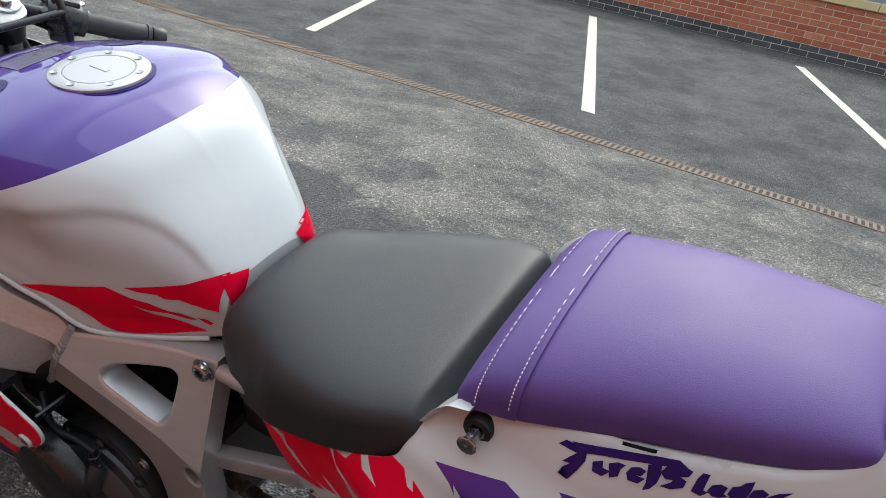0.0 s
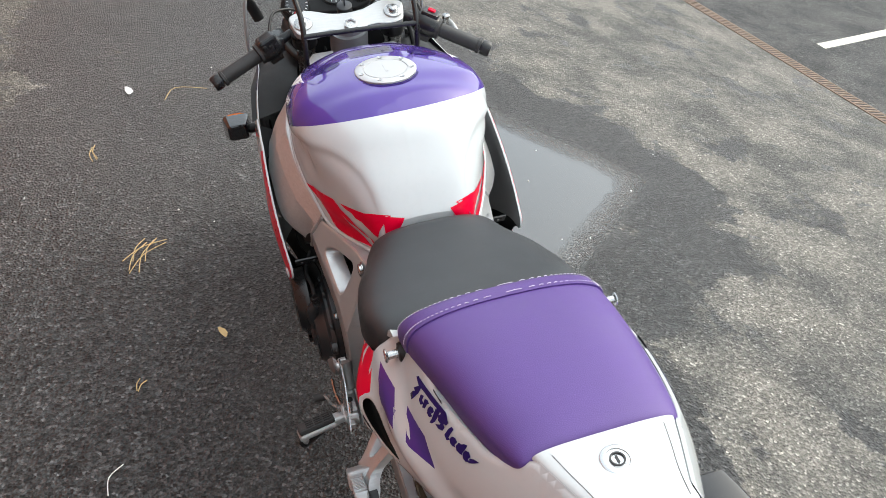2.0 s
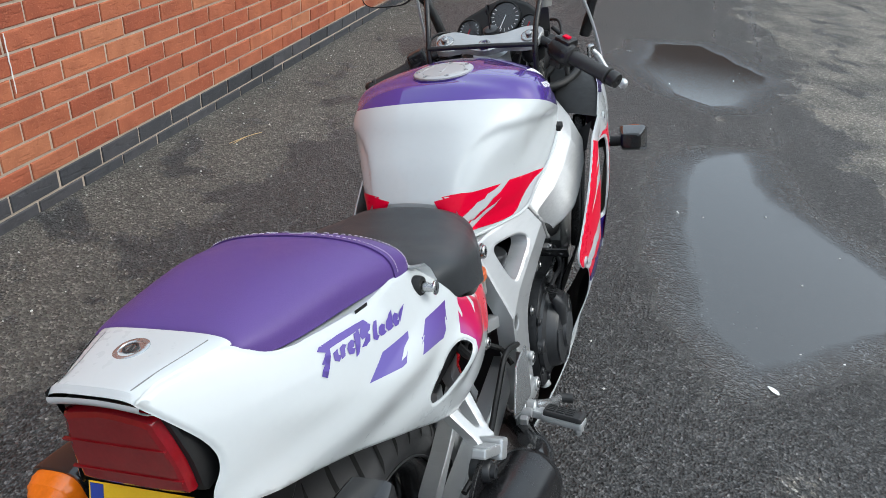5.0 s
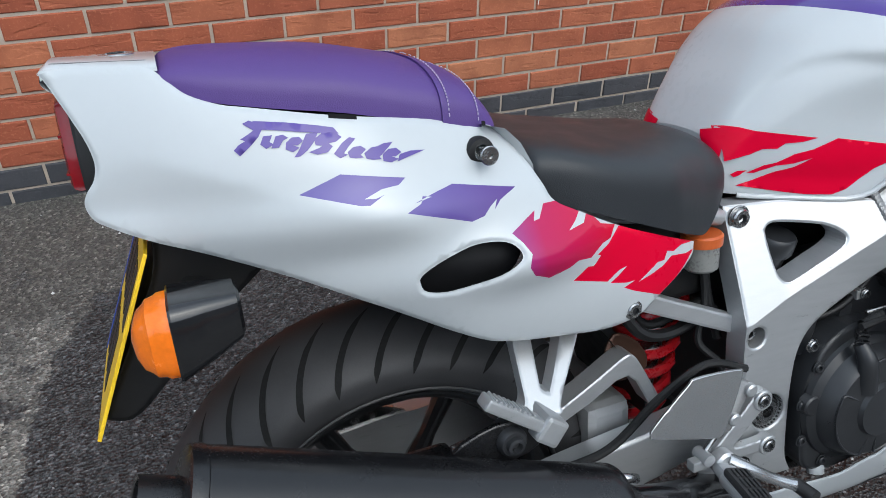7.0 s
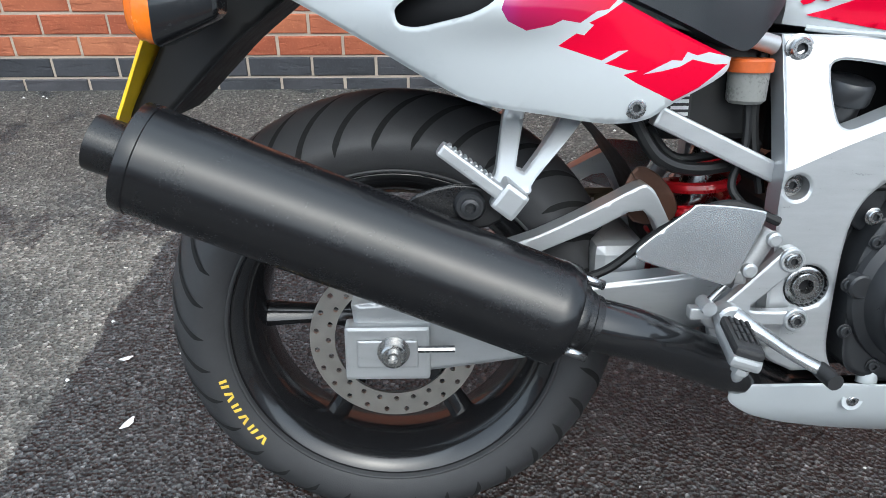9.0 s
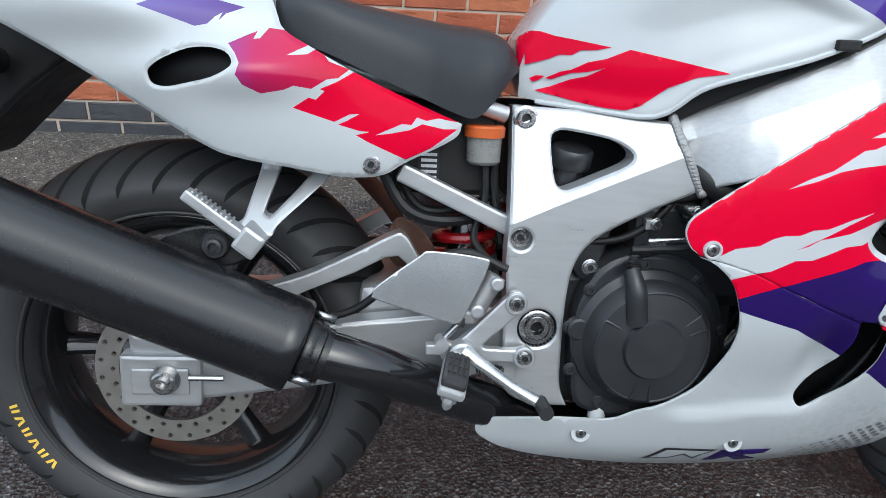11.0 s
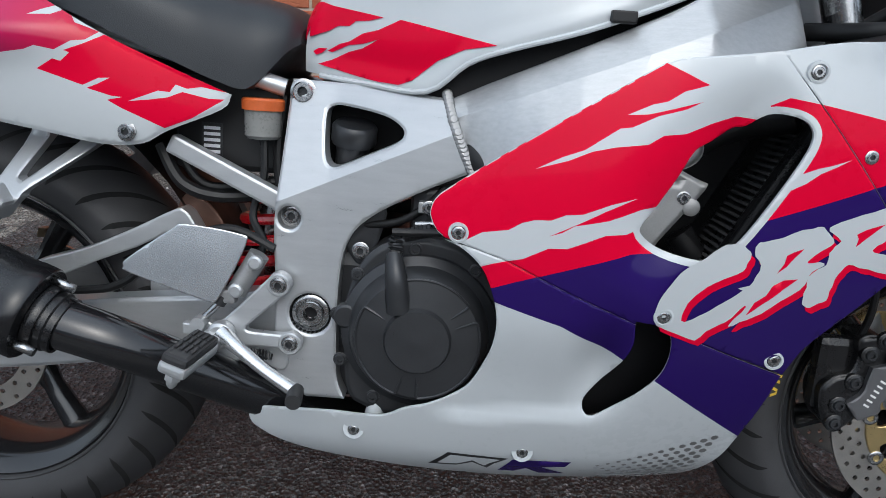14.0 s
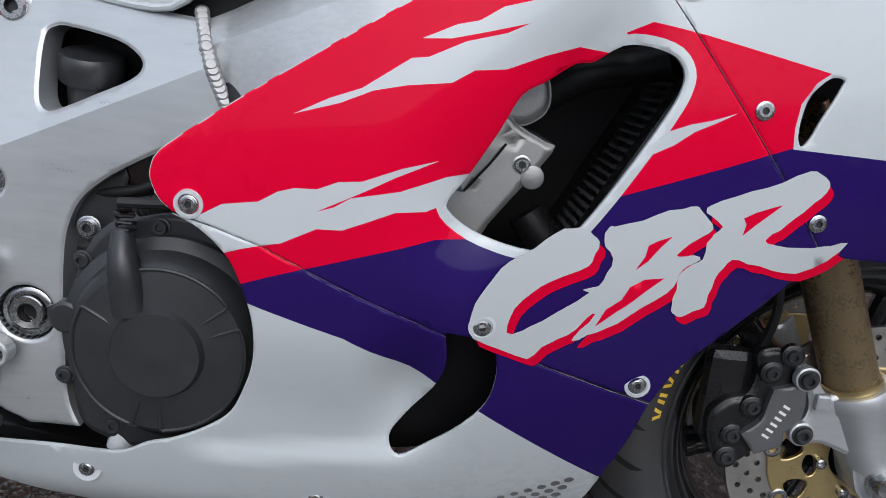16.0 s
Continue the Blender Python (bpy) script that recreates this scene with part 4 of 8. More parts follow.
for side in (-1, 1):
    part("cowl_ledge", rows_mesh([[(u, side * (tail_at(side)(u, w) - 0.004 - k * 0.03), w + 0.0005 - 0.004 * k) for k in (0, 0.3, 1)] for u, w in TOPEDGE]), WHITE, bike)

# tail deck between the flanks, with the seat lock
rows = []
for i in range(17):
    u = -0.287 + i * 0.0062
    top = 0.952 - 0.05 * max(0, u + 0.279) if u > -0.281 else 0.947
    hw = tail_depth(u, top) - 0.019
    rows.append([(u, -0.016 + hw * math.sin(a * 1.5708), top - 0.004 + 0.011 * (1 - abs(a) ** 3)) for a in [j / 10 for j in range(-10, 11)]])
deck = part("tail_deck", rows_mesh(rows), WHITE, bike, "white tail deck")
rows = []
for i in range(9):
    s = i / 8
    u, w = -0.287 - 0.002 * math.sin(3.14 * s) + 0.008 * s * s, 0.946 - 0.014 * s
    hw = tail_depth(u, w) - 0.018
    rows.append([(u, -0.016 + hw * j / 10, w + 0.004 * (1 - (j / 10) ** 2)) for j in range(-10, 11)])
part("tail_lip", rows_mesh(rows), WHITE, deck)
part("seat_lock", turned([(-0.004, 0.0175), (0.002, 0.0175), (0.003, 0.016), (0.003, 0.0125), (0.002, 0.012), (0.002, 0)], (-0.223, -0.011, 0.9545), (0, 0, 1), 32), POLISHED, deck, "round steel seat lock")
part("key_slot", merged(block((-0.227, -0.012, 0.957), (-0.219, -0.010, 0.958), 0), turned([(0.0, 0.008), (0.0014, 0.008), (0.0014, 0.0065), (0.0006, 0.0062)], (-0.223, -0.011, 0.957), (0, 0, 1), 20)), DARKCAST, deck)
for k in (1, -1):
    line = [(u, -0.016 + k * 0.8 * (tail_depth(u, top) - 0.019), top + 0.0047) for u, top in ((v, 0.952 - 0.05 * (v + 0.279)) for v in (-0.196, -0.22, -0.25, -0.278))]
    part("panel_joint", tube(line, 0.0006, 6, 4), GREYINK, deck)

# the white wall under the pad's front, which the rider's seat butts against
rows = []
for i in range(25):
    a = -1 + i / 12
    lean = 0.034 * abs(a) ** 5
    rows.append([(u + lean * k, -0.012 + 0.152 * a, w) for u, w, k in ((0.094, 0.863, 0.2), (0.106, 0.857, 0.45), (0.114, 0.84, 0.7), (0.117, 0.815, 1), (0.118, 0.775, 1))])
part("cowl_front", rows_mesh(rows), WHITE, bike, "white wall between the two seats")

# tail lamp
def prism(outline, profile):
    """A body with its outline across the bike; profile: place along the bike and the outline's growth there."""
    cv, cw = (sum(p[k] for p in outline) / len(outline) for k in (0, 1))
    return rows_mesh([[(u, v + (v - cv) / abs(v - cv or 1) * g, w + (w - cw) / abs(w - cw or 1) * g) for v, w in outline] for u, g in profile], True, True)


LAMP = curve([(-0.092, 0.836), (-0.016, 0.834), (0.060, 0.836), (0.068, 0.845), (0.066, 0.88), (0.054, 0.92), (0.046, 0.930), (-0.016, 0.937), (-0.078, 0.930), (-0.086, 0.92), (-0.098, 0.88), (-0.100, 0.845)], 4)
LAMP = [(-0.016 + (v + 0.016) * 0.86, w) for v, w in LAMP]
lamp = part("tail_lamp", prism([(v * 0.88 - 0.002, 0.884 + (w - 0.884) * 0.9) for v, w in LAMP], ((-0.245, 0), (-0.276, 0), (-0.281, -0.002), (-0.283, -0.006))), REDLENS, bike, "dark red tail lamp lens")
part("lamp_surround", prism(LAMP, ((-0.24, 0), (-0.268, 0), (-0.271, -0.002))), PLASTIC, lamp, "black lamp surround")
part("lens_rib", block((-0.2845, -0.072, 0.892), (-0.281, 0.046, 0.8945), 0), REDLENS, lamp)
part("lens_rib", block((-0.2845, -0.078, 0.858), (-0.281, 0.05, 0.86), 0), REDLENS, lamp)
part("tail_bottom", rows_mesh([[(u, v, w) for v in (-tail_depth(u, w) + 0.004, 0, tail_depth(u, w) - 0.034)] for u, w in ((-0.268, 0.822), (-0.22, 0.797), (-0.16, 0.772), (-0.07, 0.727), (0.0, 0.70))]), INNER, bike)

# rear mudguard, number plate, indicators
guard = part("mudguard", sheet(curve([(-0.225, 0.79, 1), (-0.10, 0.75, 1), (-0.131, 0.727), (-0.18, 0.688), (-0.225, 0.644), (-0.275, 0.598), (-0.302, 0.598), (-0.306, 0.612), (-0.27, 0.675), (-0.234, 0.745)], 4), lambda u, w: 0.082, -1, (), (), 0.02, 0.164, 0.008), PLASTIC, bike, "black plastic rear mudguard")
m = Matrix.Translation((-0.272, 0, 0.69)) @ Matrix.Rotation(radians(24), 4, "Y")
plate_ob = part("number_plate", block((-0.003, -0.115, -0.1), (0.001, 0.115, 0.1), 0.001), YELLOW, bike, "yellow rear number plate with black bars")
plate_ob.matrix_local = m
part("plate_band", block((-0.0036, 0.094, -0.095), (-0.0028, 0.112, 0.095), 0), BLUE, plate_ob)
for r, z in enumerate((0.045, -0.045)):
    for i in range(4 if r == 0 else 3):
        part("plate_bar", block((-0.0038, 0.078 - i * 0.048 - 0.034, z - 0.033), (-0.0029, 0.078 - i * 0.048, z + 0.033), 0), BLACKINK, plate_ob)


def indicator(u, v, w, side, ahead):
    """A lamp on a rubber stalk: a black wedge with an amber lens."""
    k = 1 if ahead else -1
    stalk = part("indicator", tube([(u, side * (v - 0.09), w), (u, side * (v - 0.05), w), (u, side * (v - 0.025), w)], [0.017, 0.014, 0.013], 12, 4), PLASTIC, bike, "black indicator with an amber lens")
    rows = []
    for s, h, d in ((-0.034, 0.018, 0.02), (-0.031, 0.022, 0.026), (-0.004, 0.030, 0.032), (0.024, 0.037, 0.037), (0.026, 0.036, 0.036)):
        rows.append([(u - k * 0.004 + k * s, side * v + d * math.copysign(abs(math.cos(a)) ** 0.36, math.cos(a)), w + 0.012 * (0.026 - s) / 0.06 + h * math.copysign(abs(math.sin(a)) ** 0.36, math.sin(a))) for a in [j * math.pi / 12 for j in range(24)]])
    part("indicator_shell", rows_mesh(rows, True, True), BLACKGLOSS, stalk)
    rows = []
    for s, h in ((0.026, 0.0355), (0.034, 0.035), (0.037, 0.033), (0.044, 0.0315), (0.047, 0.028), (0.053, 0.024), (0.058, 0.014), (0.06, 0.003)):
        rows.append([(u - k * 0.004 + k * s, side * v + h * math.copysign(abs(math.cos(a)) ** 0.6, math.cos(a)), w + h * math.copysign(abs(math.sin(a)) ** 0.6, math.sin(a))) for a in [j * math.pi / 12 for j in range(24)]])
    part("amber_lens", rows_mesh(rows, True, True), AMBER, stalk, "orange ribbed lens")


for side in (-1, 1):
    indicator(-0.198, 0.19, 0.73, side, False)
    indicator(1.275, 0.305, 0.585, side, True)

# passenger pad
def cushion(rows_spec, round_=4.0, n=28):
    """Rows across a cushion: place along, half width, top, foot, crown and, where given, the middle's offset."""
    rows = []
    for u, hw, top, bot, crown, *mid in rows_spec:
        row = []
        for j in range(n + 1):
            a = math.pi * j / n
            c, s = math.cos(a), math.sin(a)
            r = round_(u) if callable(round_) else round_
            v = hw * math.copysign(abs(c) ** (2 / r), c)
            k = abs(s) ** (2 / r)
            row.append((u, v + (mid[0] if mid else 0.0), bot + (top - bot) * k + crown * (1 - (v / hw) ** 2) * k))
        rows.append(row)
    return rows


PAD = [(-0.190, 0.080, 0.942, 0.937, 0.002, -0.013), (-0.187, 0.089, 0.947, 0.932, 0.003, -0.013), (-0.176, 0.095, 0.951, 0.924, 0.004, -0.013), (-0.15, 0.103, 0.951, 0.913, 0.006, -0.013), (-0.1, 0.114, 0.946, 0.902, 0.008, -0.012), (-0.03, 0.125, 0.938, 0.889, 0.009, -0.011),
       (0.03, 0.134, 0.924, 0.874, 0.01, -0.010), (0.062, 0.138, 0.915, 0.866, 0.01, -0.009), (0.095, 0.139, 0.902, 0.859, 0.009, -0.008), (0.111, 0.137, 0.888, 0.853, 0.008, -0.008), (0.12, 0.132, 0.874, 0.850, 0.005, -0.008), (0.124, 0.125, 0.860, 0.850, 0.003, -0.008)]


def between(spec, per=5):
    out = []
    for i in range(len(spec) - 1):
        a, b, c, d = spec[max(i - 1, 0)], spec[i], spec[i + 1], spec[min(i + 2, len(spec) - 1)]
        for j in range(per):
            s = j / per
            out.append(tuple((2 * s**3 - 3 * s**2 + 1) * b[q] + (s**3 - 2 * s**2 + s) * (c[q] - a[q]) / 2 + (-2 * s**3 + 3 * s**2) * c[q] + (s**3 - s**2) * (d[q] - b[q]) / 2 for q in range(len(b))))
    return out + [spec[-1]]


pad_rows = cushion(between(PAD), 3.6)
pad = part("passenger_pad", rows_mesh(pad_rows, True, True), PURPLEVINYL, bike, "purple vinyl passenger seat pad with white stitching")
strap_spec = [(u, hw + 0.0022, top + 0.0022, bot + 0.001, crown, mid) for u, hw, top, bot, crown, mid in between(PAD) if 0.056 < u < 0.104]
part("seat_strap", rows_mesh(cushion(strap_spec, 3.6), True, True), PURPLEVINYL, pad, "purple stitched vinyl strap across the pad")
for k in (1, -2):
    row = cushion([strap_spec[k]], 3.6, 96)[0]
    bm = bmesh.new()
    for i in range(2, 95, 2):
        a, b = Vector(row[i]), Vector(row[i + 1])
        n = Vector((0, a.y * 0.7, 0.12)).normalized() * 0.0012
        tube([a + n, (a + b) / 2 + n * 1.6, b + n], 0.0006, 5, 1, bm, straight=True)
    tagged(part("stitching", bm, THREAD, pad), "white stitching", kind="stuff")
part("pad_base", rows_mesh([[(u, v * 0.93 + mid, bot + 0.004) for v in (-hw, hw)] for u, hw, top, bot, crown, mid in PAD]), PLASTIC, pad)

# rider's seat
SEAT = [(u, hw, top, bot, 0.002, -0.007) for u, hw, top, bot in (
    (0.128, 0.118, 0.787, 0.775), (0.138, 0.142, 0.806, 0.772), (0.152, 0.157, 0.826, 0.772), (0.168, 0.163, 0.831, 0.768), (0.206, 0.172, 0.825, 0.758), (0.253, 0.172, 0.815, 0.739),
    (0.322, 0.162, 0.804, 0.71), (0.36, 0.149, 0.799, 0.694), (0.392, 0.137, 0.797, 0.686), (0.417, 0.127, 0.793, 0.708), (0.436, 0.114, 0.784, 0.732), (0.449, 0.095, 0.766, 0.744))]
part("rider_seat", rows_mesh(cushion(between(SEAT), lambda u: 6.8 - 14 * max(0.0, min(0.3, u - 0.16)), 48), True, True), BLACKVINYL, bike, "black vinyl rider's seat")

# fuel tank
TANK = {
    0.425: ((0.085, 0.712), (0.09, 0.728), (0.088, 0.748), (0.082, 0.763), (0.07, 0.775), (0.05, 0.783), (0.025, 0.786), (0, 0.787)),
    0.46: ((0.105, 0.708), (0.115, 0.738), (0.116, 0.77), (0.112, 0.80), (0.098, 0.825), (0.075, 0.842), (0.04, 0.85), (0, 0.852)),
    0.52: ((0.135, 0.703), (0.148, 0.745), (0.147, 0.79), (0.145, 0.84), (0.127, 0.878), (0.096, 0.905), (0.05, 0.92), (0, 0.925)),
    0.60: ((0.168, 0.700), (0.18, 0.745), (0.179, 0.80), (0.185, 0.855), (0.17, 0.9), (0.13, 0.934), (0.068, 0.952), (0, 0.956)),
    0.65: ((0.186, 0.734), (0.194, 0.765), (0.19, 0.813), (0.196, 0.862), (0.185, 0.906), (0.148, 0.939), (0.074, 0.957), (0, 0.960)),
    0.70: ((0.197, 0.752), (0.205, 0.78), (0.2, 0.825), (0.206, 0.868), (0.198, 0.91), (0.165, 0.942), (0.08, 0.96), (0, 0.962)),
    0.78: ((0.202, 0.776), (0.21, 0.797), (0.206, 0.83), (0.206, 0.862), (0.199, 0.9), (0.165, 0.935), (0.08, 0.957), (0, 0.962)),
    0.86: ((0.192, 0.808), (0.197, 0.822), (0.195, 0.84), (0.19, 0.86), (0.175, 0.89), (0.145, 0.92), (0.07, 0.945), (0, 0.95)),
    0.92: ((0.155, 0.835), (0.16, 0.845), (0.158, 0.855), (0.155, 0.868), (0.142, 0.885), (0.118, 0.905), (0.06, 0.925), (0, 0.93)),
    0.962: ((0.11, 0.85), (0.112, 0.857), (0.11, 0.864), (0.105, 0.872), (0.095, 0.88), (0.075, 0.888), (0.04, 0.896), (0, 0.898)),
}
KNEE_U, KNEE_W = (0.455, 0.472, 0.487, 0.509, 0.536, 0.57, 0.635, 0.73, 0.8, 0.84, 0.89), (0.79, 0.818, 0.843, 0.868, 0.884, 0.891, 0.881, 0.863, 0.842, 0.829, 0.812)
spec = between([(u + 0.028 * max(0, 1 - (u - 0.425) / 0.3), *[x for p in sec for x in p]) for u, sec in TANK.items()], 8)
rows = []
for u, *vals in spec:
    half = curve([(vals[2 * i], vals[2 * i + 1]) for i in range(8)], 7, False)
    full = half + [(-v, w) for v, w in reversed(half[:-1])]
    # knee hollows: the flank steps in below a rounded ridge and flares out again at the seam
    top, foot = np.interp(u, KNEE_U, KNEE_W), full[0][1]
    ends = max(0, min(1, (u - 0.45) / 0.03, (0.89 - u) / 0.08))

    def knee(v, w):
        a, b = max(0, min(1, (top - w) / 0.021)), max(0, min(1, (w - foot) / 0.03))
        return math.copysign(max(0, abs(v) - 0.0095 * ends * a * a * (3 - 2 * a) * b * b * (3 - 2 * b)), v)

    back = 0.022 * max(0, 1 - (u - 0.45) / 0.25)
    rows.append([(u + back * max(0, min(1, (w - 0.79) / 0.1)), knee(v, w) * (0.93 if v > 0 else 1.0), w - 0.010 * max(0, min(1, (w - 0.84) / 0.1))) for v, w in full])
bm = rows_mesh(rows, False, True)
lo, hi = Vector((0.583, -0.007, 0.931)), Vector((0.88, -0.007, 0.810))
n = Vector((lo.z - hi.z, 0.03 * (hi.x - lo.x), hi.x - lo.x)).normalized()
bmesh.ops.bisect_plane(bm, geom=list(bm.verts) + list(bm.edges) + list(bm.faces), plane_co=lo, plane_no=n, dist=1e-6)
for f in bm.faces:
    f.material_index = 1 if (f.calc_center_median() - lo).dot(n) > 0 else 0
from mathutils.bvhtree import BVHTree
TANKTREE = BVHTree.FromBMesh(bm)
tank = part("fuel_tank", bm, [WHITE, VIOLET], bike, "white fuel tank with a violet top and red flashes")


def tank_depth(side):
    def out(u, w):
        hit = TANKTREE.ray_cast(Vector((u, side * 0.5, w)), Vector((0, -side, 0)))[0]
        return (side * hit.y if hit else 0.1) + 0.0014 + 0.0022 * max(0, min(1, (0.495 - u) / 0.03))
    return out


for side in (-1, 1):
    for p in ([(0.458, 0.788), (0.4605, 0.795), (0.466, 0.797), (0.475, 0.796), (0.49, 0.791), (0.555, 0.779), (0.538, 0.775), (0.52, 0.774), (0.512, 0.768), (0.497, 0.768), (0.485, 0.762), (0.468, 0.757), (0.458, 0.754)],
              [(0.576, 0.777), (0.62, 0.768), (0.688, 0.754), (0.652, 0.748), (0.622, 0.734), (0.593, 0.710), (0.577, 0.704), (0.55, 0.706), (0.527, 0.71), (0.471, 0.722), (0.49, 0.728), (0.512, 0.738), (0.53, 0.743), (0.55, 0.754), (0.53, 0.748), (0.512, 0.746), (0.49, 0.737), (0.483, 0.738), (0.5, 0.747), (0.512, 0.75), (0.53, 0.76), (0.55, 0.765)],
              [(0.468, 0.733), (0.475, 0.735), (0.483, 0.741), (0.472, 0.741), (0.464, 0.737)]):
        part("red_flash", sheet(p, tank_depth(side), side, (), (), 0.0055, 0, 0, 0.004), RED, tank, "red torn flash")
    # where the flash runs on round the tank's back
    wrap = []
    for i in range(10):
        v = side * (0.043 + 0.0042 * i)
        foot = 0.75 + 0.04 * max(0, 1 - i / 5)
        wrap.append([])
        for j in range(8):
            w = foot + (0.7895 + 0.0007 * i - foot) * j / 7
            hit = TANKTREE.ray_cast(Vector((0.2, v - 0.007, w)), Vector((1, 0, 0)))[0]
            wrap[-1].append((hit.x - 0.0022, v - 0.007, w))
    part("red_flash", rows_mesh(wrap), RED, tank, "red torn flash")
    # the wing badge and its nameplate, as plain strokes
    for i in range(5):
        a, b = (0.764 + 0.009 * i, 0.931 - 0.0047 * i), (0.842 - 0.001 * i, 0.914 - 0.0038 * i)
        p = [a, (a[0] + 0.4 * (b[0] - a[0]), a[1] + 0.4 * (b[1] - a[1]) - 0.0035), (b[0], b[1] - 0.0028), (b[0] + 0.001, b[1]), (a[0] + 0.4 * (b[0] - a[0]), a[1] + 0.4 * (b[1] - a[1]) + 0.001)]
        part("wing_stroke", sheet(p, tank_depth(side), side, (), (), 0.012, 0, 0, 0.01), WHITEINK, tank, "silver-white wing stroke")
    for i in range(10):
        u, w = 0.744 + i * 0.0104, 0.9055 - i * 0.0026
        part("nameplate_bar", sheet([(u, w - 0.0055), (u + 0.0062, w - 0.0071), (u + 0.0068, w + 0.0039), (u + 0.0006, w + 0.0055)], tank_depth(side), side, (), (), 0.01, 0, 0, 0.008), WHITEINK, tank)
cap = part("fuel_cap", turned([(-0.004, 0.06), (0.003, 0.06), (0.0045, 0.058), (0.0045, 0.0435), (0.003, 0.043), (0.003, 0.042), (0.0045, 0.0415), (0.0052, 0.02), (0.0054, 0)], (0.715, -0.007, 0.951), (0.005, 0, 1), 64), CAPMETAL, tank, "round aluminium fuel cap with seven bolts")
for i in range(7):
    a = i * 0.8976
    part("cap_bolt", turned([(0, 0.0045), (0.0015, 0.0045), (0.0005, 0.003), (0.0005, 0)], (0.715 + 0.051 * math.cos(a), -0.007 + 0.051 * math.sin(a), 0.9553), (0, 0, 1), 12), STEEL, cap)
part("cap_flap", block((0.70, -0.010, 0.9555), (0.73, -0.004, 0.9572), 0.0005), CAPMETAL, cap)
part("tank_recess", turned([(0, 0.066), (0.0025, 0.0655), (0.003, 0.061)], (0.715, -0.007, 0.948), (0.005, 0, 1), 48), PURPLE, cap)

# the tank's rolled lower seam and the label ahead of the cap
for side in (-1, 1):
    edge = [Vector(r[0 if side > 0 else -1]) for r in rows if 0.47 < r[0][0] < 0.93][::2]
    part("tank_seam", tube([p + Vector((0, side * 0.002, -0.001)) for p in edge], 0.0034, 8, 1), WHITE, tank, "white rolled tank seam")


def on_tank(u, v, lift=0.0006):
    hit = TANKTREE.ray_cast(Vector((u, v, 1.2)), Vector((0, 0, -1)))[0]
    return (u, v, (hit.z if hit else 0.9) + lift)


part("tank_label", rows_mesh([[on_tank(0.80 + 0.01 * i, -0.046 + 0.0115 * j) for j in range(9)] for i in range(6)]), TANKLABEL, tank, "smoked grey warning label on the tank")
for i in range(5):
    part("label_bar", rows_mesh([[on_tank(0.807 + 0.009 * i + k, -0.04 + 0.01 * j, 0.0011) for j in range(9 - (i % 2))] for k in (0, 0.0035)]), GREYINK, tank)
# flat darker violet ovals laid on the tank top
for u, v in ((0.79, -0.10), (0.79, 0.10)):
    part("tank_oval", rows_mesh([[on_tank(u + r * 0.022 * math.cos(a), v + r * 0.03 * math.sin(a), 0.0007) for a in [k * math.pi / 10 for k in range(20)]] for r in (0.05, 0.6, 1.0)], True), PURPLE, tank)
part("tank_tab", block((0.806, -0.212, 0.786), (0.834, -0.196, 0.799), 0.002), PLASTIC, tank)
for side in (-1, 1):
    for u0, u1 in ((-0.05, -0.024), (0.082, 0.108)):
        # notches drawn as black strips laid on the cowl's edge
        part("pad_notch", rows_mesh([[(u, side * (tail_at(side)(u, w) + 0.0006), w - k) for k in (-0.001, 0.011)] for u, w in [(u0 + (u1 - u0) * i / 4, np.interp(u0 + (u1 - u0) * i / 4, [e[0] for e in TOPEDGE], [e[1] for e in TOPEDGE]) + 0.003) for i in range(5)]]), INNER, pad)

# ---- fairing ----
VENT = curve([(0.871, 0.556), (0.852, 0.570), (0.852, 0.58), (0.864, 0.597), (0.884, 0.633), (0.897, 0.66), (0.914, 0.671), (0.935, 0.686), (0.948, 0.689), (0.966, 0.702), (0.985, 0.703), (1.002, 0.698), (1.010, 0.688), (1.010, 0.677), (1.004, 0.661), (0.985, 0.625), (0.959, 0.58), (0.941, 0.556), (0.925, 0.547), (0.899, 0.548)], 3)
SLOT = curve([(0.898, 0.468, 1), (0.905, 0.444), (0.905, 0.42), (0.898, 0.398), (0.877, 0.371), (0.85, 0.345), (0.833, 0.335), (0.824, 0.343), (0.824, 0.357), (0.835, 0.375), (0.856, 0.411), (0.864, 0.441), (0.86, 0.472, 1)], 3)
SEAM = [(0.646, 0.549), (0.68, 0.541), (0.714, 0.531), (0.775, 0.504), (0.861, 0.468), (0.898, 0.464), (1.048, 0.406)]
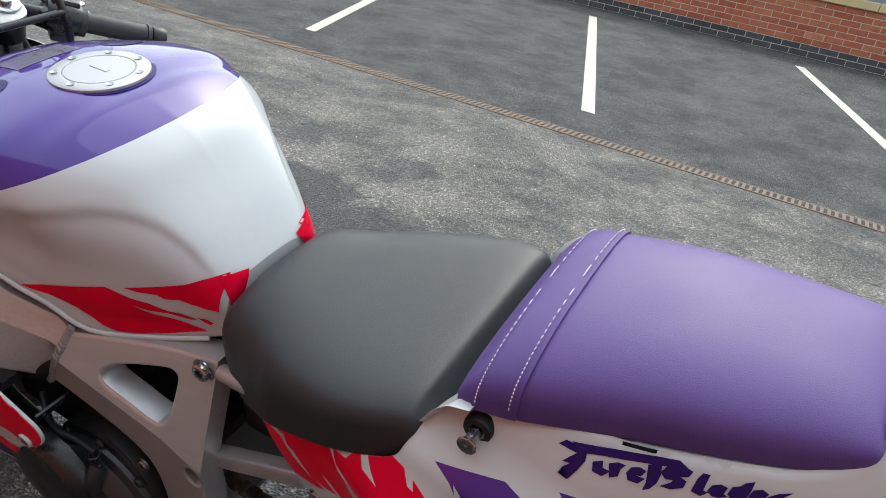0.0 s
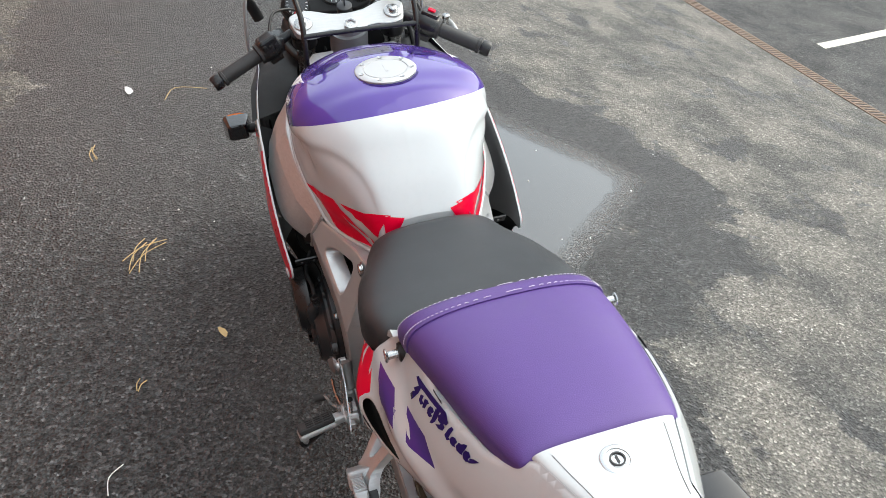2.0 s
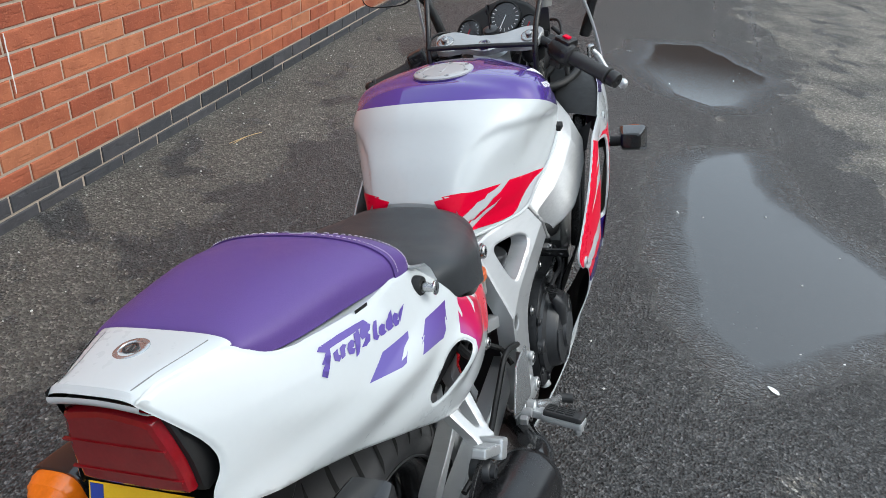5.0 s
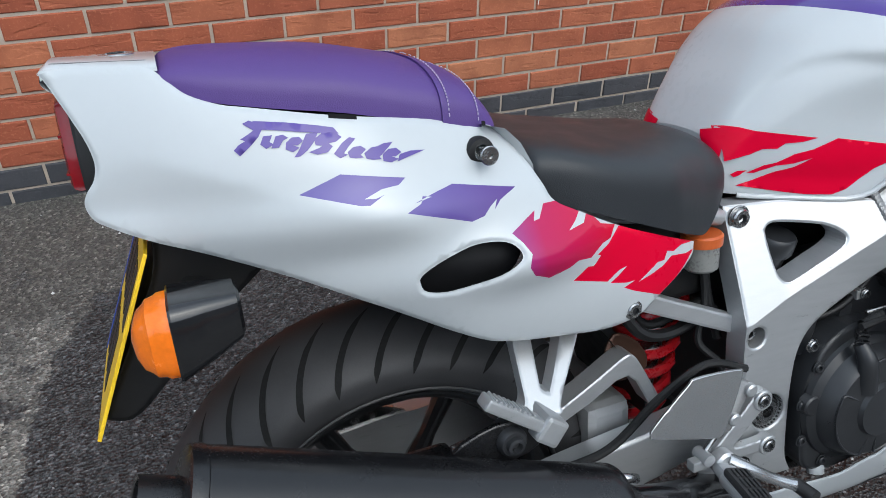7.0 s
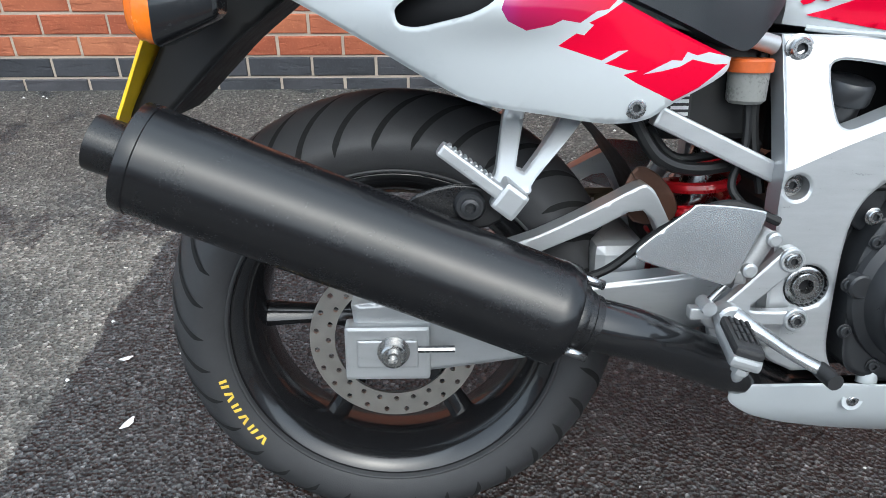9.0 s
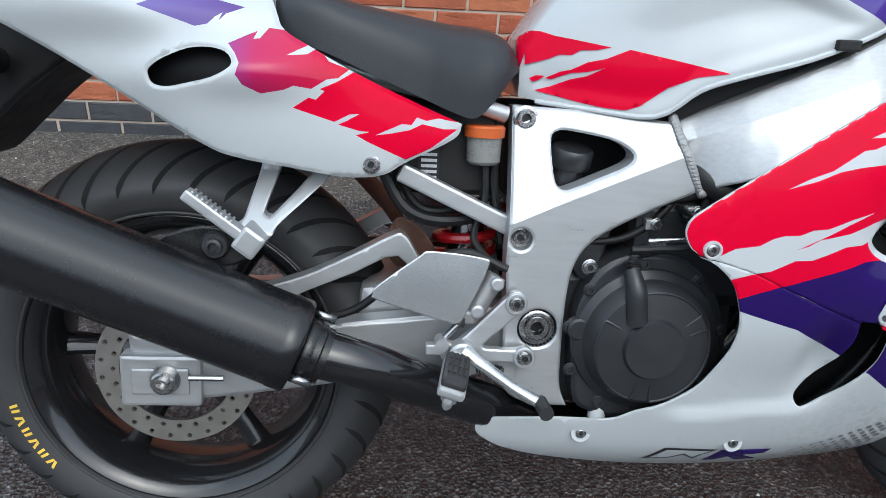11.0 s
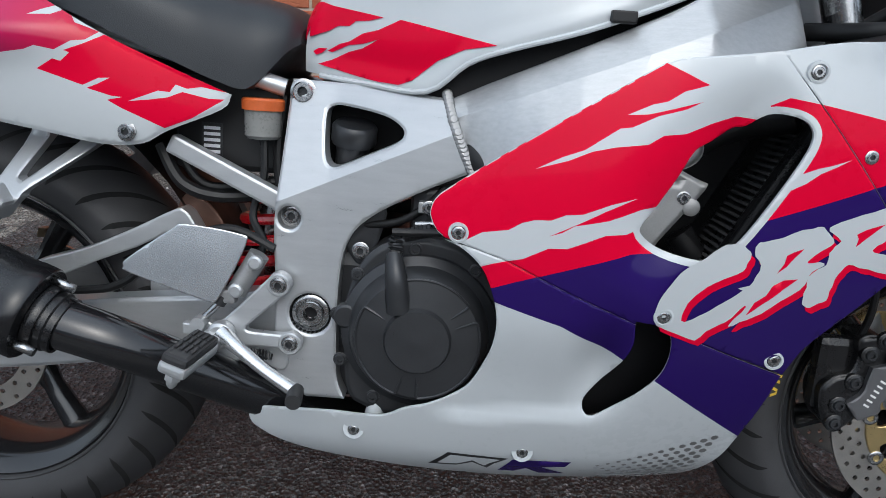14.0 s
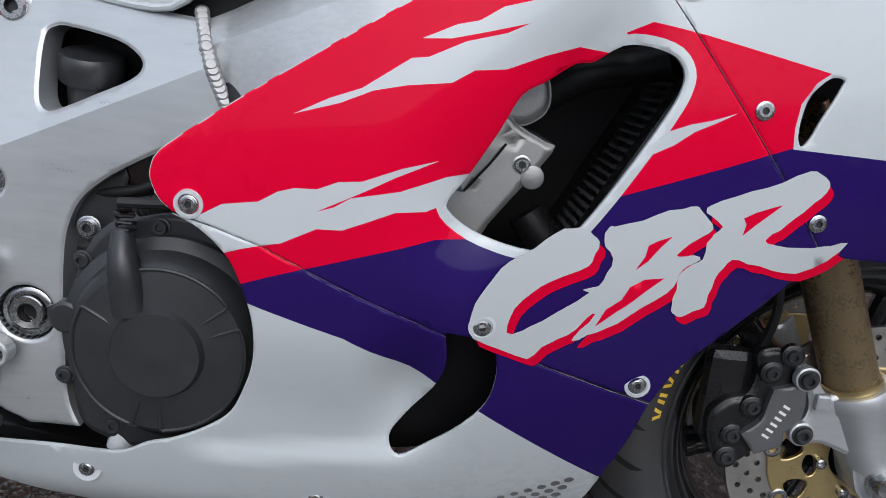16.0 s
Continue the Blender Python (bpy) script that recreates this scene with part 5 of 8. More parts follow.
PAINT = [
    ([(0.60, 0.55), (0.61, 0.63), (0.845, 0.75), (0.895, 0.729), (0.901, 0.727), (0.876, 0.719), (0.86, 0.708), (0.845, 0.704), (0.821, 0.692), (0.842, 0.694), (0.87, 0.702), (0.896, 0.710), (0.88, 0.7015), (0.852, 0.693), (0.827, 0.68), (0.815, 0.678), (0.804, 0.67),
      (0.782, 0.654), (0.76, 0.645), (0.734, 0.631), (0.767, 0.642), (0.79, 0.653), (0.813, 0.659), (0.845, 0.664), (0.86, 0.674), (0.883, 0.677), (0.91, 0.689), (0.935, 0.698), (0.96, 0.696), (0.96, 0.66), (0.91, 0.62), (0.87, 0.60), (0.848, 0.596), (0.815, 0.583), (0.78, 0.575),
      (0.768, 0.567), (0.755, 0.562), (0.79, 0.581), (0.811, 0.593), (0.842, 0.608), (0.815, 0.6), (0.787, 0.588), (0.77, 0.586), (0.755, 0.579), (0.738, 0.578), (0.726, 0.574), (0.712, 0.565), (0.701, 0.563), (0.685, 0.56), (0.667, 0.549), (0.65, 0.545), (0.62, 0.53)], 2),
    ([(0.67, 0.515), (0.70, 0.527), (0.73, 0.535), (0.756, 0.549), (0.775, 0.55), (0.793, 0.558), (0.813, 0.567), (0.835, 0.569), (0.846, 0.574), (0.875, 0.558), (0.9, 0.555), (0.882, 0.55), (0.844, 0.548), (0.791, 0.531), (0.724, 0.508), (0.701, 0.499), (0.68, 0.49)], 2),
    ([(0.94, 0.57), (0.985, 0.66), (0.99, 0.69), (0.975, 0.700), (0.966, 0.711), (0.983, 0.72), (1.02, 0.715), (1.122, 0.698), (1.104, 0.668), (1.107, 0.643), (1.051, 0.622), (0.965, 0.591)], 2),
    ([(0.98, 0.62), (1.003, 0.645), (1.02, 0.652), (1.035, 0.656), (1.054, 0.663), (1.04, 0.655), (1.024, 0.647), (1.01, 0.636)], 0),
    ([(0.68, 0.49), (0.701, 0.499), (0.724, 0.508), (0.791, 0.531), (0.844, 0.548), (0.882, 0.55), (0.909, 0.54), (0.94, 0.57), (0.965, 0.591), (1.051, 0.622), (1.107, 0.643), (1.16, 0.652), (1.35, 0.66), (1.35, 0.4), (1.06, 0.28), (1.029, 0.305), (0.902, 0.392), (0.857, 0.418), (0.78, 0.460)], 3),
]


def rim_band(poly, width, keep):
    """A narrow painted band along part of an opening's rim."""
    P = [p for p in poly if keep(p)]
    out = []
    for i, p in enumerate(P):
        a, b = Vector(P[max(i - 1, 0)]), Vector(P[min(i + 1, len(P) - 1)])
        t = (b - a).normalized()
        out.append((p[0] + t.y * width, p[1] - t.x * width))
    back = [(p[0] - (q[0] - p[0]) * 0.5, p[1] - (q[1] - p[1]) * 0.5) for p, q in zip(P, out)]
    return out + back[::-1]


k0 = VENT.index(min(VENT, key=lambda p: (p[0] - 0.966) ** 2 + (p[1] - 0.702) ** 2))
ordered = VENT[k0:] + VENT[:k0]
BAND = rim_band(ordered[: int(len(ordered) * 0.66)], -0.0075, lambda p: True)
PAINT_UP = PAINT + [(BAND, 0)]
MID = curve([(0.629, 0.572), (0.6295, 0.583), (0.634, 0.592), (0.645, 0.602), (0.69, 0.635), (0.757, 0.681), (0.825, 0.726), (0.845, 0.739), (0.859, 0.747), (0.88, 0.753), (0.915, 0.757), (0.969, 0.765, 1), (1.157, 0.557, 1), (1.127, 0.521), (1.095, 0.485), (1.063, 0.447), (1.048, 0.408, 1)]
            + [(*p, 1) for p in SEAM[-2:0:-1]] + [(0.646, 0.550, 1), (0.636, 0.558)], 4)
LOW = curve([(0.646, 0.548, 1)] + [(u, w - 0.0006, 1) for u, w in SEAM[1:]] + [(1.047, 0.404, 1), (1.04, 0.355), (1.03, 0.305), (1.021, 0.263), (0.999, 0.219), (0.975, 0.204), (0.937, 0.199), (0.836, 0.199), (0.706, 0.203), (0.608, 0.213), (0.509, 0.226), (0.455, 0.24), (0.419, 0.262), (0.411, 0.278), (0.415, 0.293), (0.428, 0.298),
             (0.516, 0.309), (0.566, 0.311), (0.589, 0.315), (0.612, 0.329), (0.639, 0.339), (0.664, 0.351), (0.685, 0.369), (0.700, 0.402), (0.708, 0.431), (0.709, 0.462), (0.702, 0.491), (0.689, 0.519), (0.667, 0.539)], 4)


def low_depth(u, w):
    d = mid_depth(u, w)
    if w < 0.27:
        d -= 0.026 * ((0.27 - w) / 0.07) ** 2
    # a ridge runs from below the engine cover to the slot; above it the skin is hollowed
    ridge = 0.309 + 0.1 * max(0.0, u - 0.66)
    q = max(0.0, min(1.0, (w - ridge) / 0.03)) * max(0.0, min(1.0, (0.47 - w) / 0.1)) * max(0.0, min(1.0, (u - 0.63) / 0.05)) * max(0.0, min(1.0, (0.88 - u) / 0.05))
    d -= 0.010 * q * q * (3 - 2 * q)
    # the air duct sweeps in towards the slot
    d -= 0.003 * bell(u, w, 0.80, 0.36, 0.05, 0.03)
    return d


def nose_depth(u, w):
    d = FLANK(min(u, 1.17), w)
    if u > 1.17:
        d *= math.sqrt(max(0.002, 1 - ((u - 1.17) / 0.33) ** 2))
    if w > 0.70:
        d -= 0.9 * (w - 0.70) ** 2
    return d


NOSE = curve([(0.9703, 0.765, 1), (1.0, 0.772), (1.04, 0.779), (1.074, 0.782), (1.15, 0.792), (1.25, 0.80), (1.36, 0.79), (1.45, 0.75), (1.49, 0.70), (1.48, 0.64), (1.4, 0.58), (1.3, 0.56), (1.22, 0.556), (1.1583, 0.557, 1)], 4)
INTAKE = curve([(1.134, 0.6946), (1.126, 0.6955), (1.119, 0.692), (1.11, 0.682), (1.1063, 0.6707), (1.1055, 0.657), (1.107, 0.648), (1.111, 0.6435), (1.1163, 0.6496), (1.1214, 0.6628), (1.1282, 0.6773), (1.133, 0.689)], 3)
NOSE_PAINT = [PAINT[2], PAINT[4], ([(1.13, 0.704), (1.112, 0.6905), (1.1025, 0.674), (1.1015, 0.656), (1.104, 0.641), (1.25, 0.637), (1.35, 0.66), (1.35, 0.72), (1.2, 0.715)], 0), ([(1.085, 0.781), (1.13, 0.768), (1.22, 0.772), (1.27, 0.762), (1.29, 0.745), (1.6, 0.72), (1.6, 0.85), (1.0, 0.85)], 3)]

# brush marks on the flank: white strokes over red shadows, as plain shapes
BRUSH = [
    [(0.9543, 0.5696), (0.9615, 0.5644), (0.9672, 0.5591), (0.9656, 0.549), (0.9618, 0.5388), (0.9496, 0.5317), (0.9358, 0.5253), (0.9217, 0.5132), (0.9112, 0.4993), (0.907, 0.4843), (0.9085, 0.4776), (0.9155, 0.4775), (0.9263, 0.4843), (0.9426, 0.4968), (0.959, 0.5091), (0.9705, 0.5196), (0.9812, 0.5088), (0.9703, 0.4965), (0.9626, 0.4838), (0.9508, 0.4746), (0.9374, 0.4652), (0.9278, 0.4539), (0.9048, 0.4612), (0.882, 0.4699), (0.8775, 0.48), (0.8783, 0.4941), (0.8829, 0.5079), (0.8907, 0.5247), (0.9028, 0.539), (0.9189, 0.5516), (0.9329, 0.564), (0.9439, 0.5687)],
    [(0.9703, 0.566), (0.9722, 0.5713), (0.9772, 0.5729), (0.9967, 0.5791), (1.0167, 0.5875), (1.033, 0.5921), (1.0394, 0.5921), (1.0458, 0.586), (1.0531, 0.5799), (1.0536, 0.5752), (1.047, 0.5691), (1.0369, 0.5613), (1.0295, 0.5527), (1.0371, 0.5519), (1.0447, 0.5541), (1.0508, 0.5501), (1.0417, 0.5446), (1.0358, 0.5366), (1.0348, 0.526), (1.022, 0.5139), (1.0023, 0.4975), (0.9878, 0.4859), (0.9735, 0.4793), (0.9609, 0.4726), (0.9658, 0.4838), (0.9762, 0.4981), (0.9621, 0.5033), (0.9719, 0.5139), (0.9618, 0.5197), (0.9728, 0.5228), (0.9778, 0.5341), (0.9807, 0.5475), (0.9725, 0.556)],
    [(1.0444, 0.5913), (1.0557, 0.5982), (1.078, 0.6072), (1.1009, 0.6154), (1.1219, 0.6259), (1.1325, 0.6251), (1.1415, 0.6182), (1.1418, 0.6113), (1.1327, 0.6006), (1.1193, 0.5876), (1.1103, 0.5775), (1.1004, 0.5706), (1.1034, 0.5666), (1.1211, 0.5637), (1.1432, 0.5646), (1.1606, 0.5673), (1.1752, 0.5708), (1.1611, 0.554), (1.1372, 0.5417), (1.1146, 0.5443), (1.0909, 0.5491), (1.0763, 0.552), (1.0712, 0.544), (1.0675, 0.5342), (1.0656, 0.5193), (1.0657, 0.5091), (1.057, 0.5043), (1.0484, 0.4995), (1.0398, 0.5024), (1.0364, 0.5101), (1.0373, 0.5235), (1.0366, 0.5366), (1.0439, 0.5454), (1.0522, 0.5508), (1.0525, 0.5643), (1.0561, 0.5721), (1.061, 0.5783), (1.0507, 0.586)],
]
SLASH = [
    [(0.9995, 0.5387), (1.0054, 0.5498), (1.0062, 0.5592), (1.0121, 0.5638), (1.0231, 0.5677), (1.0159, 0.5583), (1.0078, 0.5466)],
    [(0.9775, 0.4878), (0.9829, 0.503), (0.9938, 0.5128), (0.9986, 0.5242), (1.009, 0.5306), (1.0243, 0.5336), (1.0117, 0.5207), (0.9993, 0.5077)],
    [(1.0795, 0.5718), (1.0801, 0.5812), (1.0771, 0.5858), (1.0865, 0.5911), (1.1073, 0.5986), (1.098, 0.5895), (1.0884, 0.5818)],
]


def jagged(poly, seed, amount=0.0016):
    r = random.Random(seed)
    return [(u + r.uniform(-1, 1) * amount, w + r.uniform(-1, 1) * amount) for u, w in finer(list(poly), 0.008)]


for side in (-1, 1):
    inset = 0.0 if side < 0 else 0.016
    midp = part("mid_fairing", sheet(MID, lambda u, w: mid_depth(u, w) - inset, side, [VENT, SLOT], PAINT_UP, 0.011, 0.005, 0.0025, 0.008, 1, False, lambda u, w: u < 0.96 and w > 0.5525 and not (0.845 < u < 0.96 and w < 0.7)), [WHITE, LINING, RED, PURPLE], bike, "white, red and purple middle fairing panel")
    low = part("belly_fairing", sheet(LOW, lambda u, w: low_depth(u, w) - inset, side, [SLOT], PAINT[1:2] + PAINT[4:], 0.011, 0.003, 0.0025, 0.008, 1), [WHITE, INNER, RED, PURPLE], bike, "white belly fairing with a purple upper band")
    nose = part("nose_fairing", sheet(NOSE, lambda u, w: nose_depth(u, w) - inset, side, [INTAKE], NOSE_PAINT, 0.015, 0.003, 0.002, 0.009, 1), [WHITE, INNER, RED, PURPLE], bike, "white nose fairing with red and purple fields")
    for k, (du, dw, m, lift) in enumerate(((0.006, -0.007, RED, 0.0007), (0.0, 0.0, WHITE, 0.0013))):
        for i, p in enumerate(BRUSH):
            q = jagged([(u + du, w + dw) for u, w in curve(p, 2)], i, 0.0007)
            part("brush_mark", sheet(q, lambda u, w, lift=lift: FLANK(u, w) + lift - inset, side, (), (), 0.01, 0, 0, 0.006), m, midp, "white brush mark" if k else "red brush shadow")
    for i, p in enumerate(SLASH):
        part("brush_slash", sheet(jagged(p, i + 9, 0.0005), lambda u, w: FLANK(u, w) + 0.0018 - inset, side, (), (), 0.01, 0, 0, 0.006), RED, midp)
    for u, w in ((0.66, 0.557), (0.888, 0.481), (1.029, 0.429), (1.006, 0.747)):
        part("screw_ring", turned([(-0.003, 0.0115), (0.0022, 0.011), (0.0026, 0.0085), (0.0012, 0.0076)], (u, side * (mid_depth(u, w) - inset), w), (0, side, -0.1), 24), WHITE, midp)
        bolt(midp, u, side * (mid_depth(u, w) + 0.0005 - inset), w, 1.0, SCREW, "screw")
    for u, w in ((1.074, 0.667), (1.142, 0.585)):
        bolt(nose, u, side * (nose_depth(u, w) + 0.0005 - inset), w, 1.0, SCREW, "screw")
    for u, w in ((0.76, 0.271), (0.549, 0.284)):
        ring = turned([(0.0002, 0.0135), (0.0011, 0.0128), (0.0005, 0.0108), (0.0005, 0.0)], (u, side * (low_depth(u, w) - inset), w), (0, side, 0), 24)
        part("screw_well", ring, WHITE, low)
        bolt(low, u, side * (low_depth(u, w) + 0.0004 - inset), w, 1.0, SCREW, "screw")
    # emblem on the belly: an outlined stroke and a dark stroke
    for p, m in (([(0.644, 0.237), (0.668, 0.262), (0.745, 0.258), (0.728, 0.247), (0.72, 0.236), (0.70, 0.247), (0.68, 0.238)], BLACKINK), ([(0.655, 0.2405), (0.672, 0.2585), (0.735, 0.2553), (0.722, 0.2475), (0.716, 0.2415), (0.7, 0.251), (0.68, 0.2415)], WHITE), ([(0.735, 0.232), (0.75, 0.257), (0.825, 0.256), (0.82, 0.246), (0.79, 0.243), (0.823, 0.229), (0.79, 0.228), (0.77, 0.24), (0.755, 0.231)], PURPLE)):
        lift = 0.0014 if m is WHITE else 0.0008
        part("belly_emblem", sheet([(u, 0.241 + (w - 0.245) * 1.2) for u, w in p], lambda u, w, lift=lift: low_depth(u, w) + lift - inset, side, (), (), 0.012, 0, 0, 0.008), m, low)
    # rows of vent holes drawn as flat grey ovals that fade towards the rear
    for r in range(6):
        for c in range(12 - r):
            u, w = 0.998 - c * 0.0125 - r * 0.0035, 0.262 + 0.042 - r * 0.0125 - c * 0.0052
            s = (0.0042 - 0.0002 * c) * (1 if r < 5 else 0.8)
            if w > 0.222 and s > 0.0015:
                part("vent_hole", sheet([(u + s * 1.25 * math.cos(a), w + s * math.sin(a)) for a in [j * 0.7854 for j in range(8)]], lambda a, b: low_depth(a, b) + 0.0007 - inset, side, (), (), 0.02, 0, 0, 0.02), GREYINK, low)

# ---- frame ----
def frame_depth(u, w):
    # a crease climbs from the recessed bolt to the weld; the upper face leans inwards
    return 0.175 + 0.12 * max(0, u - 0.5) - 0.42 * max(0, w - 0.556 - 0.466 * (u - 0.437))


def spar_depth(u, w):
    pts = ((0.6, 0.19), (0.66, 0.186), (0.713, 0.208), (0.78, 0.22), (0.85, 0.224), (0.915, 0.212), (1.03, 0.13), (1.1, 0.06))
    d = float(np.interp(u, [a for a, _ in pts], [b for _, b in pts]))
    # the beam is widest at its foot; above the ridge it leans in
    ridge = 0.672 + (u - 0.648) * 0.41
    wide = 0.48 * max(0.0, min(1.0, (u - 0.66) / 0.08))
    return d - (0.75 * (w - ridge) if w > ridge else -wide * (ridge - w))


PLATE = curve([(0.443, 0.702, 1), (0.54, 0.7), (0.641, 0.692, 1), (0.669, 0.611, 1), (0.61, 0.582), (0.552, 0.546), (0.527, 0.512), (0.519, 0.46), (0.519, 0.374), (0.522, 0.336), (0.532, 0.312, 1), (0.484, 0.31, 1), (0.446, 0.335), (0.441, 0.40), (0.441, 0.46), (0.438, 0.52), (0.441, 0.60)], 4)
TRI = curve([(0.491, 0.665), (0.499, 0.674), (0.515, 0.675), (0.561, 0.668), (0.583, 0.658), (0.589, 0.648), (0.58, 0.637), (0.55, 0.622), (0.519, 0.607), (0.505, 0.603), (0.496, 0.611), (0.492, 0.635)], 3)
SPAR = curve([(0.640, 0.692, 1), (0.692, 0.717), (0.803, 0.768), (0.885, 0.808), (0.95, 0.846), (1.03, 0.872, 1), (1.05, 0.78, 1), (0.95, 0.742), (0.82, 0.685), (0.737, 0.643), (0.671, 0.612, 1)], 4)
CREASE = [(0.437, 0.556), (0.645, 0.653), (0.645, 0.652), (0.437, 0.555)]
RIDGE = [(0.648, 0.672), (1.04, 0.8327), (1.04, 0.8317), (0.648, 0.671)]
for side in (-1, 1):
    fr = part("frame_plate", sheet(PLATE, frame_depth, side, [TRI, circle(0.456, 0.539, 0.0145, 24), circle(0.485, 0.42, 0.0265, 30)], [(CREASE, 0)], 0.012, 0.035, 0.004, 0.007, None, True), ALLOY, bike, "satin aluminium frame plate with a triangular opening")
    part("frame_spar", sheet(SPAR, spar_depth, side, (), [(RIDGE, 0)], 0.014, 0.05, 0.003, 0.009, None, True), BRUSHED, bike, "brushed aluminium frame spar")
    # the weld between plate and spar: a row of small scales
    bm = bmesh.new()
    for i in range(20):
        s = i / 19
        u, w = 0.636 + 0.025 * s + 0.012 * s * s, 0.698 - 0.088 * s
        d = side * (max(frame_depth(u, w), spar_depth(u, w)) - 0.001)
        turned([(-0.004, 0.0064), (0.0006, 0.0061), (0.0026, 0.004), (0.003, 0)], (u, d, w), (0.25, side, 0.45), 12, bm)
    part("weld_bead", bm, CAST, fr, "rippled weld bead")
    for u, w, k in ((0.459, 0.687, 1.4), (0.545, 0.507, 0.9)):
        bolt(fr, u, side * (frame_depth(u, w) - 0.001), w, k)
    part("bolt_recess", turned([(-0.004, 0.0145), (-0.02, 0.0144), (-0.02, 0)], (0.456, side * frame_depth(0.456, 0.539), 0.539), (0, side, 0), 24), CAST, fr)
    bolt(fr, 0.456, side * (frame_depth(0.456, 0.539) - 0.019), 0.539, 1.05)
    part("pivot_recess", turned([(-0.004, 0.0265), (-0.016, 0.0264), (-0.016, 0)], (0.485, side * 0.175, 0.42), (0, side, 0), 32), DARKCAST, fr)
    part("pivot_nut", turned([(-0.014, 0.024), (-0.005, 0.0235), (-0.004, 0.022), (-0.004, 0.018), (-0.007, 0.0175), (-0.007, 0.0165), (-0.002, 0.016), (-0.001, 0.015), (-0.001, 0.009), (-0.012, 0.0085), (-0.012, 0)], (0.485, side * 0.175, 0.42), (0, side, 0), 32), STEEL, fr, "swingarm pivot nut")
    # black disc that paints the nut's socket dark
    part("pivot_socket", turned([(-0.0105, 0.0086), (-0.0105, 0)], (0.485, side * 0.175, 0.42), (0, side, 0), 6), INNER, fr)
    part("engine_hanger", plate(curve([(0.52, 0.53), (0.57, 0.56), (0.565, 0.52), (0.55, 0.49), (0.535, 0.49)], 3), 0.165, 0.006, side), DARKCAST, fr)
# black slab added under the tank, so the gap above the spar reads dark
part("tank_gap_fill", sheet(curve([(0.603, 0.69, 1), (0.63, 0.68, 1), (0.66, 0.70), (0.80, 0.765), (0.90, 0.81, 1), (0.93, 0.838, 1), (0.88, 0.84, 1), (0.70, 0.79), (0.635, 0.745), (0.61, 0.712)], 4), lambda u, w: 0.158 - 0.4 * max(0, u - 0.8), -1, (), (), 0.03, 0.2, 0), INNER, bike)
part("headstock", tube([(1.078, 0, 0.90), (1.09, 0, 0.86), (1.13, 0, 0.77)], 0.045, 20, 3), ALLOY, bike)
for side in (-1, 1):
    part("subframe_rail", block((-0.08, -0.011, -0.012), (0.085, 0.011, 0.012), 0.004, m=Matrix.Translation((0.372, side * 0.135, 0.582)) @ Matrix.Rotation(radians(25), 4, "Y")), ALLOY, bike)
    part("upper_rail", tube([(0.435, side * 0.115, 0.69), (0.36, side * 0.125, 0.71), (0.2, side * 0.13, 0.75), (-0.1, side * 0.09, 0.86)], 0.011, 10, 4), ALLOY, bike)

# under the seat: battery, hoses, reservoir
res = part("brake_reservoir", turned([(0, 0.018), (0.004, 0.022), (0.036, 0.023), (0.037, 0.02)], (0.408, -0.118, 0.626), (0, 0, 1), 24), MILKY, bike, "brake fluid reservoir with an orange cap")
part("reservoir_cap", turned([(0, 0.026), (0.012, 0.0265), (0.0145, 0.024), (0.0145, 0)], (0.408, -0.118, 0.6615), (0, 0, 1), 24), ORANGE, res, "orange screw cap")
box = part("battery_box", block((0.29, -0.10, 0.58), (0.43, 0.10, 0.70), 0.008), PLASTIC, bike)
part("warning_label", block((0.325, -0.1015, 0.59), (0.352, -0.1003, 0.64), 0), BLACKINK, box)
for i in range(6):
    part("label_bar", block((0.328, -0.1022, 0.594 + i * 0.0075), (0.349, -0.1014, 0.598 + i * 0.0075), 0), WHITEINK, box)
for pts, r in (([(0.41, -0.12, 0.635), (0.412, -0.125, 0.58), (0.40, -0.13, 0.53), (0.42, -0.15, 0.50), (0.41, -0.17, 0.475)], 0.005), ([(0.28, -0.12, 0.61), (0.31, -0.13, 0.565), (0.36, -0.125, 0.55), (0.44, -0.11, 0.56)], 0.008),
               ([(0.30, -0.11, 0.60), (0.34, -0.11, 0.56), (0.44, -0.1, 0.575)], 0.006), ([(0.43, -0.10, 0.68), (0.425, -0.11, 0.6), (0.44, -0.12, 0.52)], 0.006), ([(0.44, -0.175, 0.5), (0.38, -0.17, 0.52), (0.31, -0.17, 0.49), (0.25, -0.165, 0.44), (0.2, -0.16, 0.425), (0.14, -0.15, 0.42)], 0.0055)):
    part("hose", tube(pts, r, 8, 6), PLASTIC, bike)
part("frame_reservoir", turned([(-0.05, 0.02), (-0.006, 0.021), (-0.004, 0.026), (0.0, 0.028), (0.018, 0.028), (0.022, 0.025), (0.022, 0)], (0.522, -0.118, 0.632), (0.1, -0.25, 1), 28), DARKCAST, bike, "black screw-capped bottle inside the frame")
# black filler block added so the frame's openings look dark inside
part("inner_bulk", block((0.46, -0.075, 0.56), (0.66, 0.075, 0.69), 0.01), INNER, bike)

# ---- engine ----
eng = part("engine_block", merged(block((0.50, -0.15, 0.30), (0.76, 0.15, 0.50), 0.02), block((0.60, -0.17, 0.45), (0.84, 0.17, 0.60), 0.02, m=Matrix.Translation((0.0, 0, 0)))), DARKCAST, bike, "charcoal engine casing")
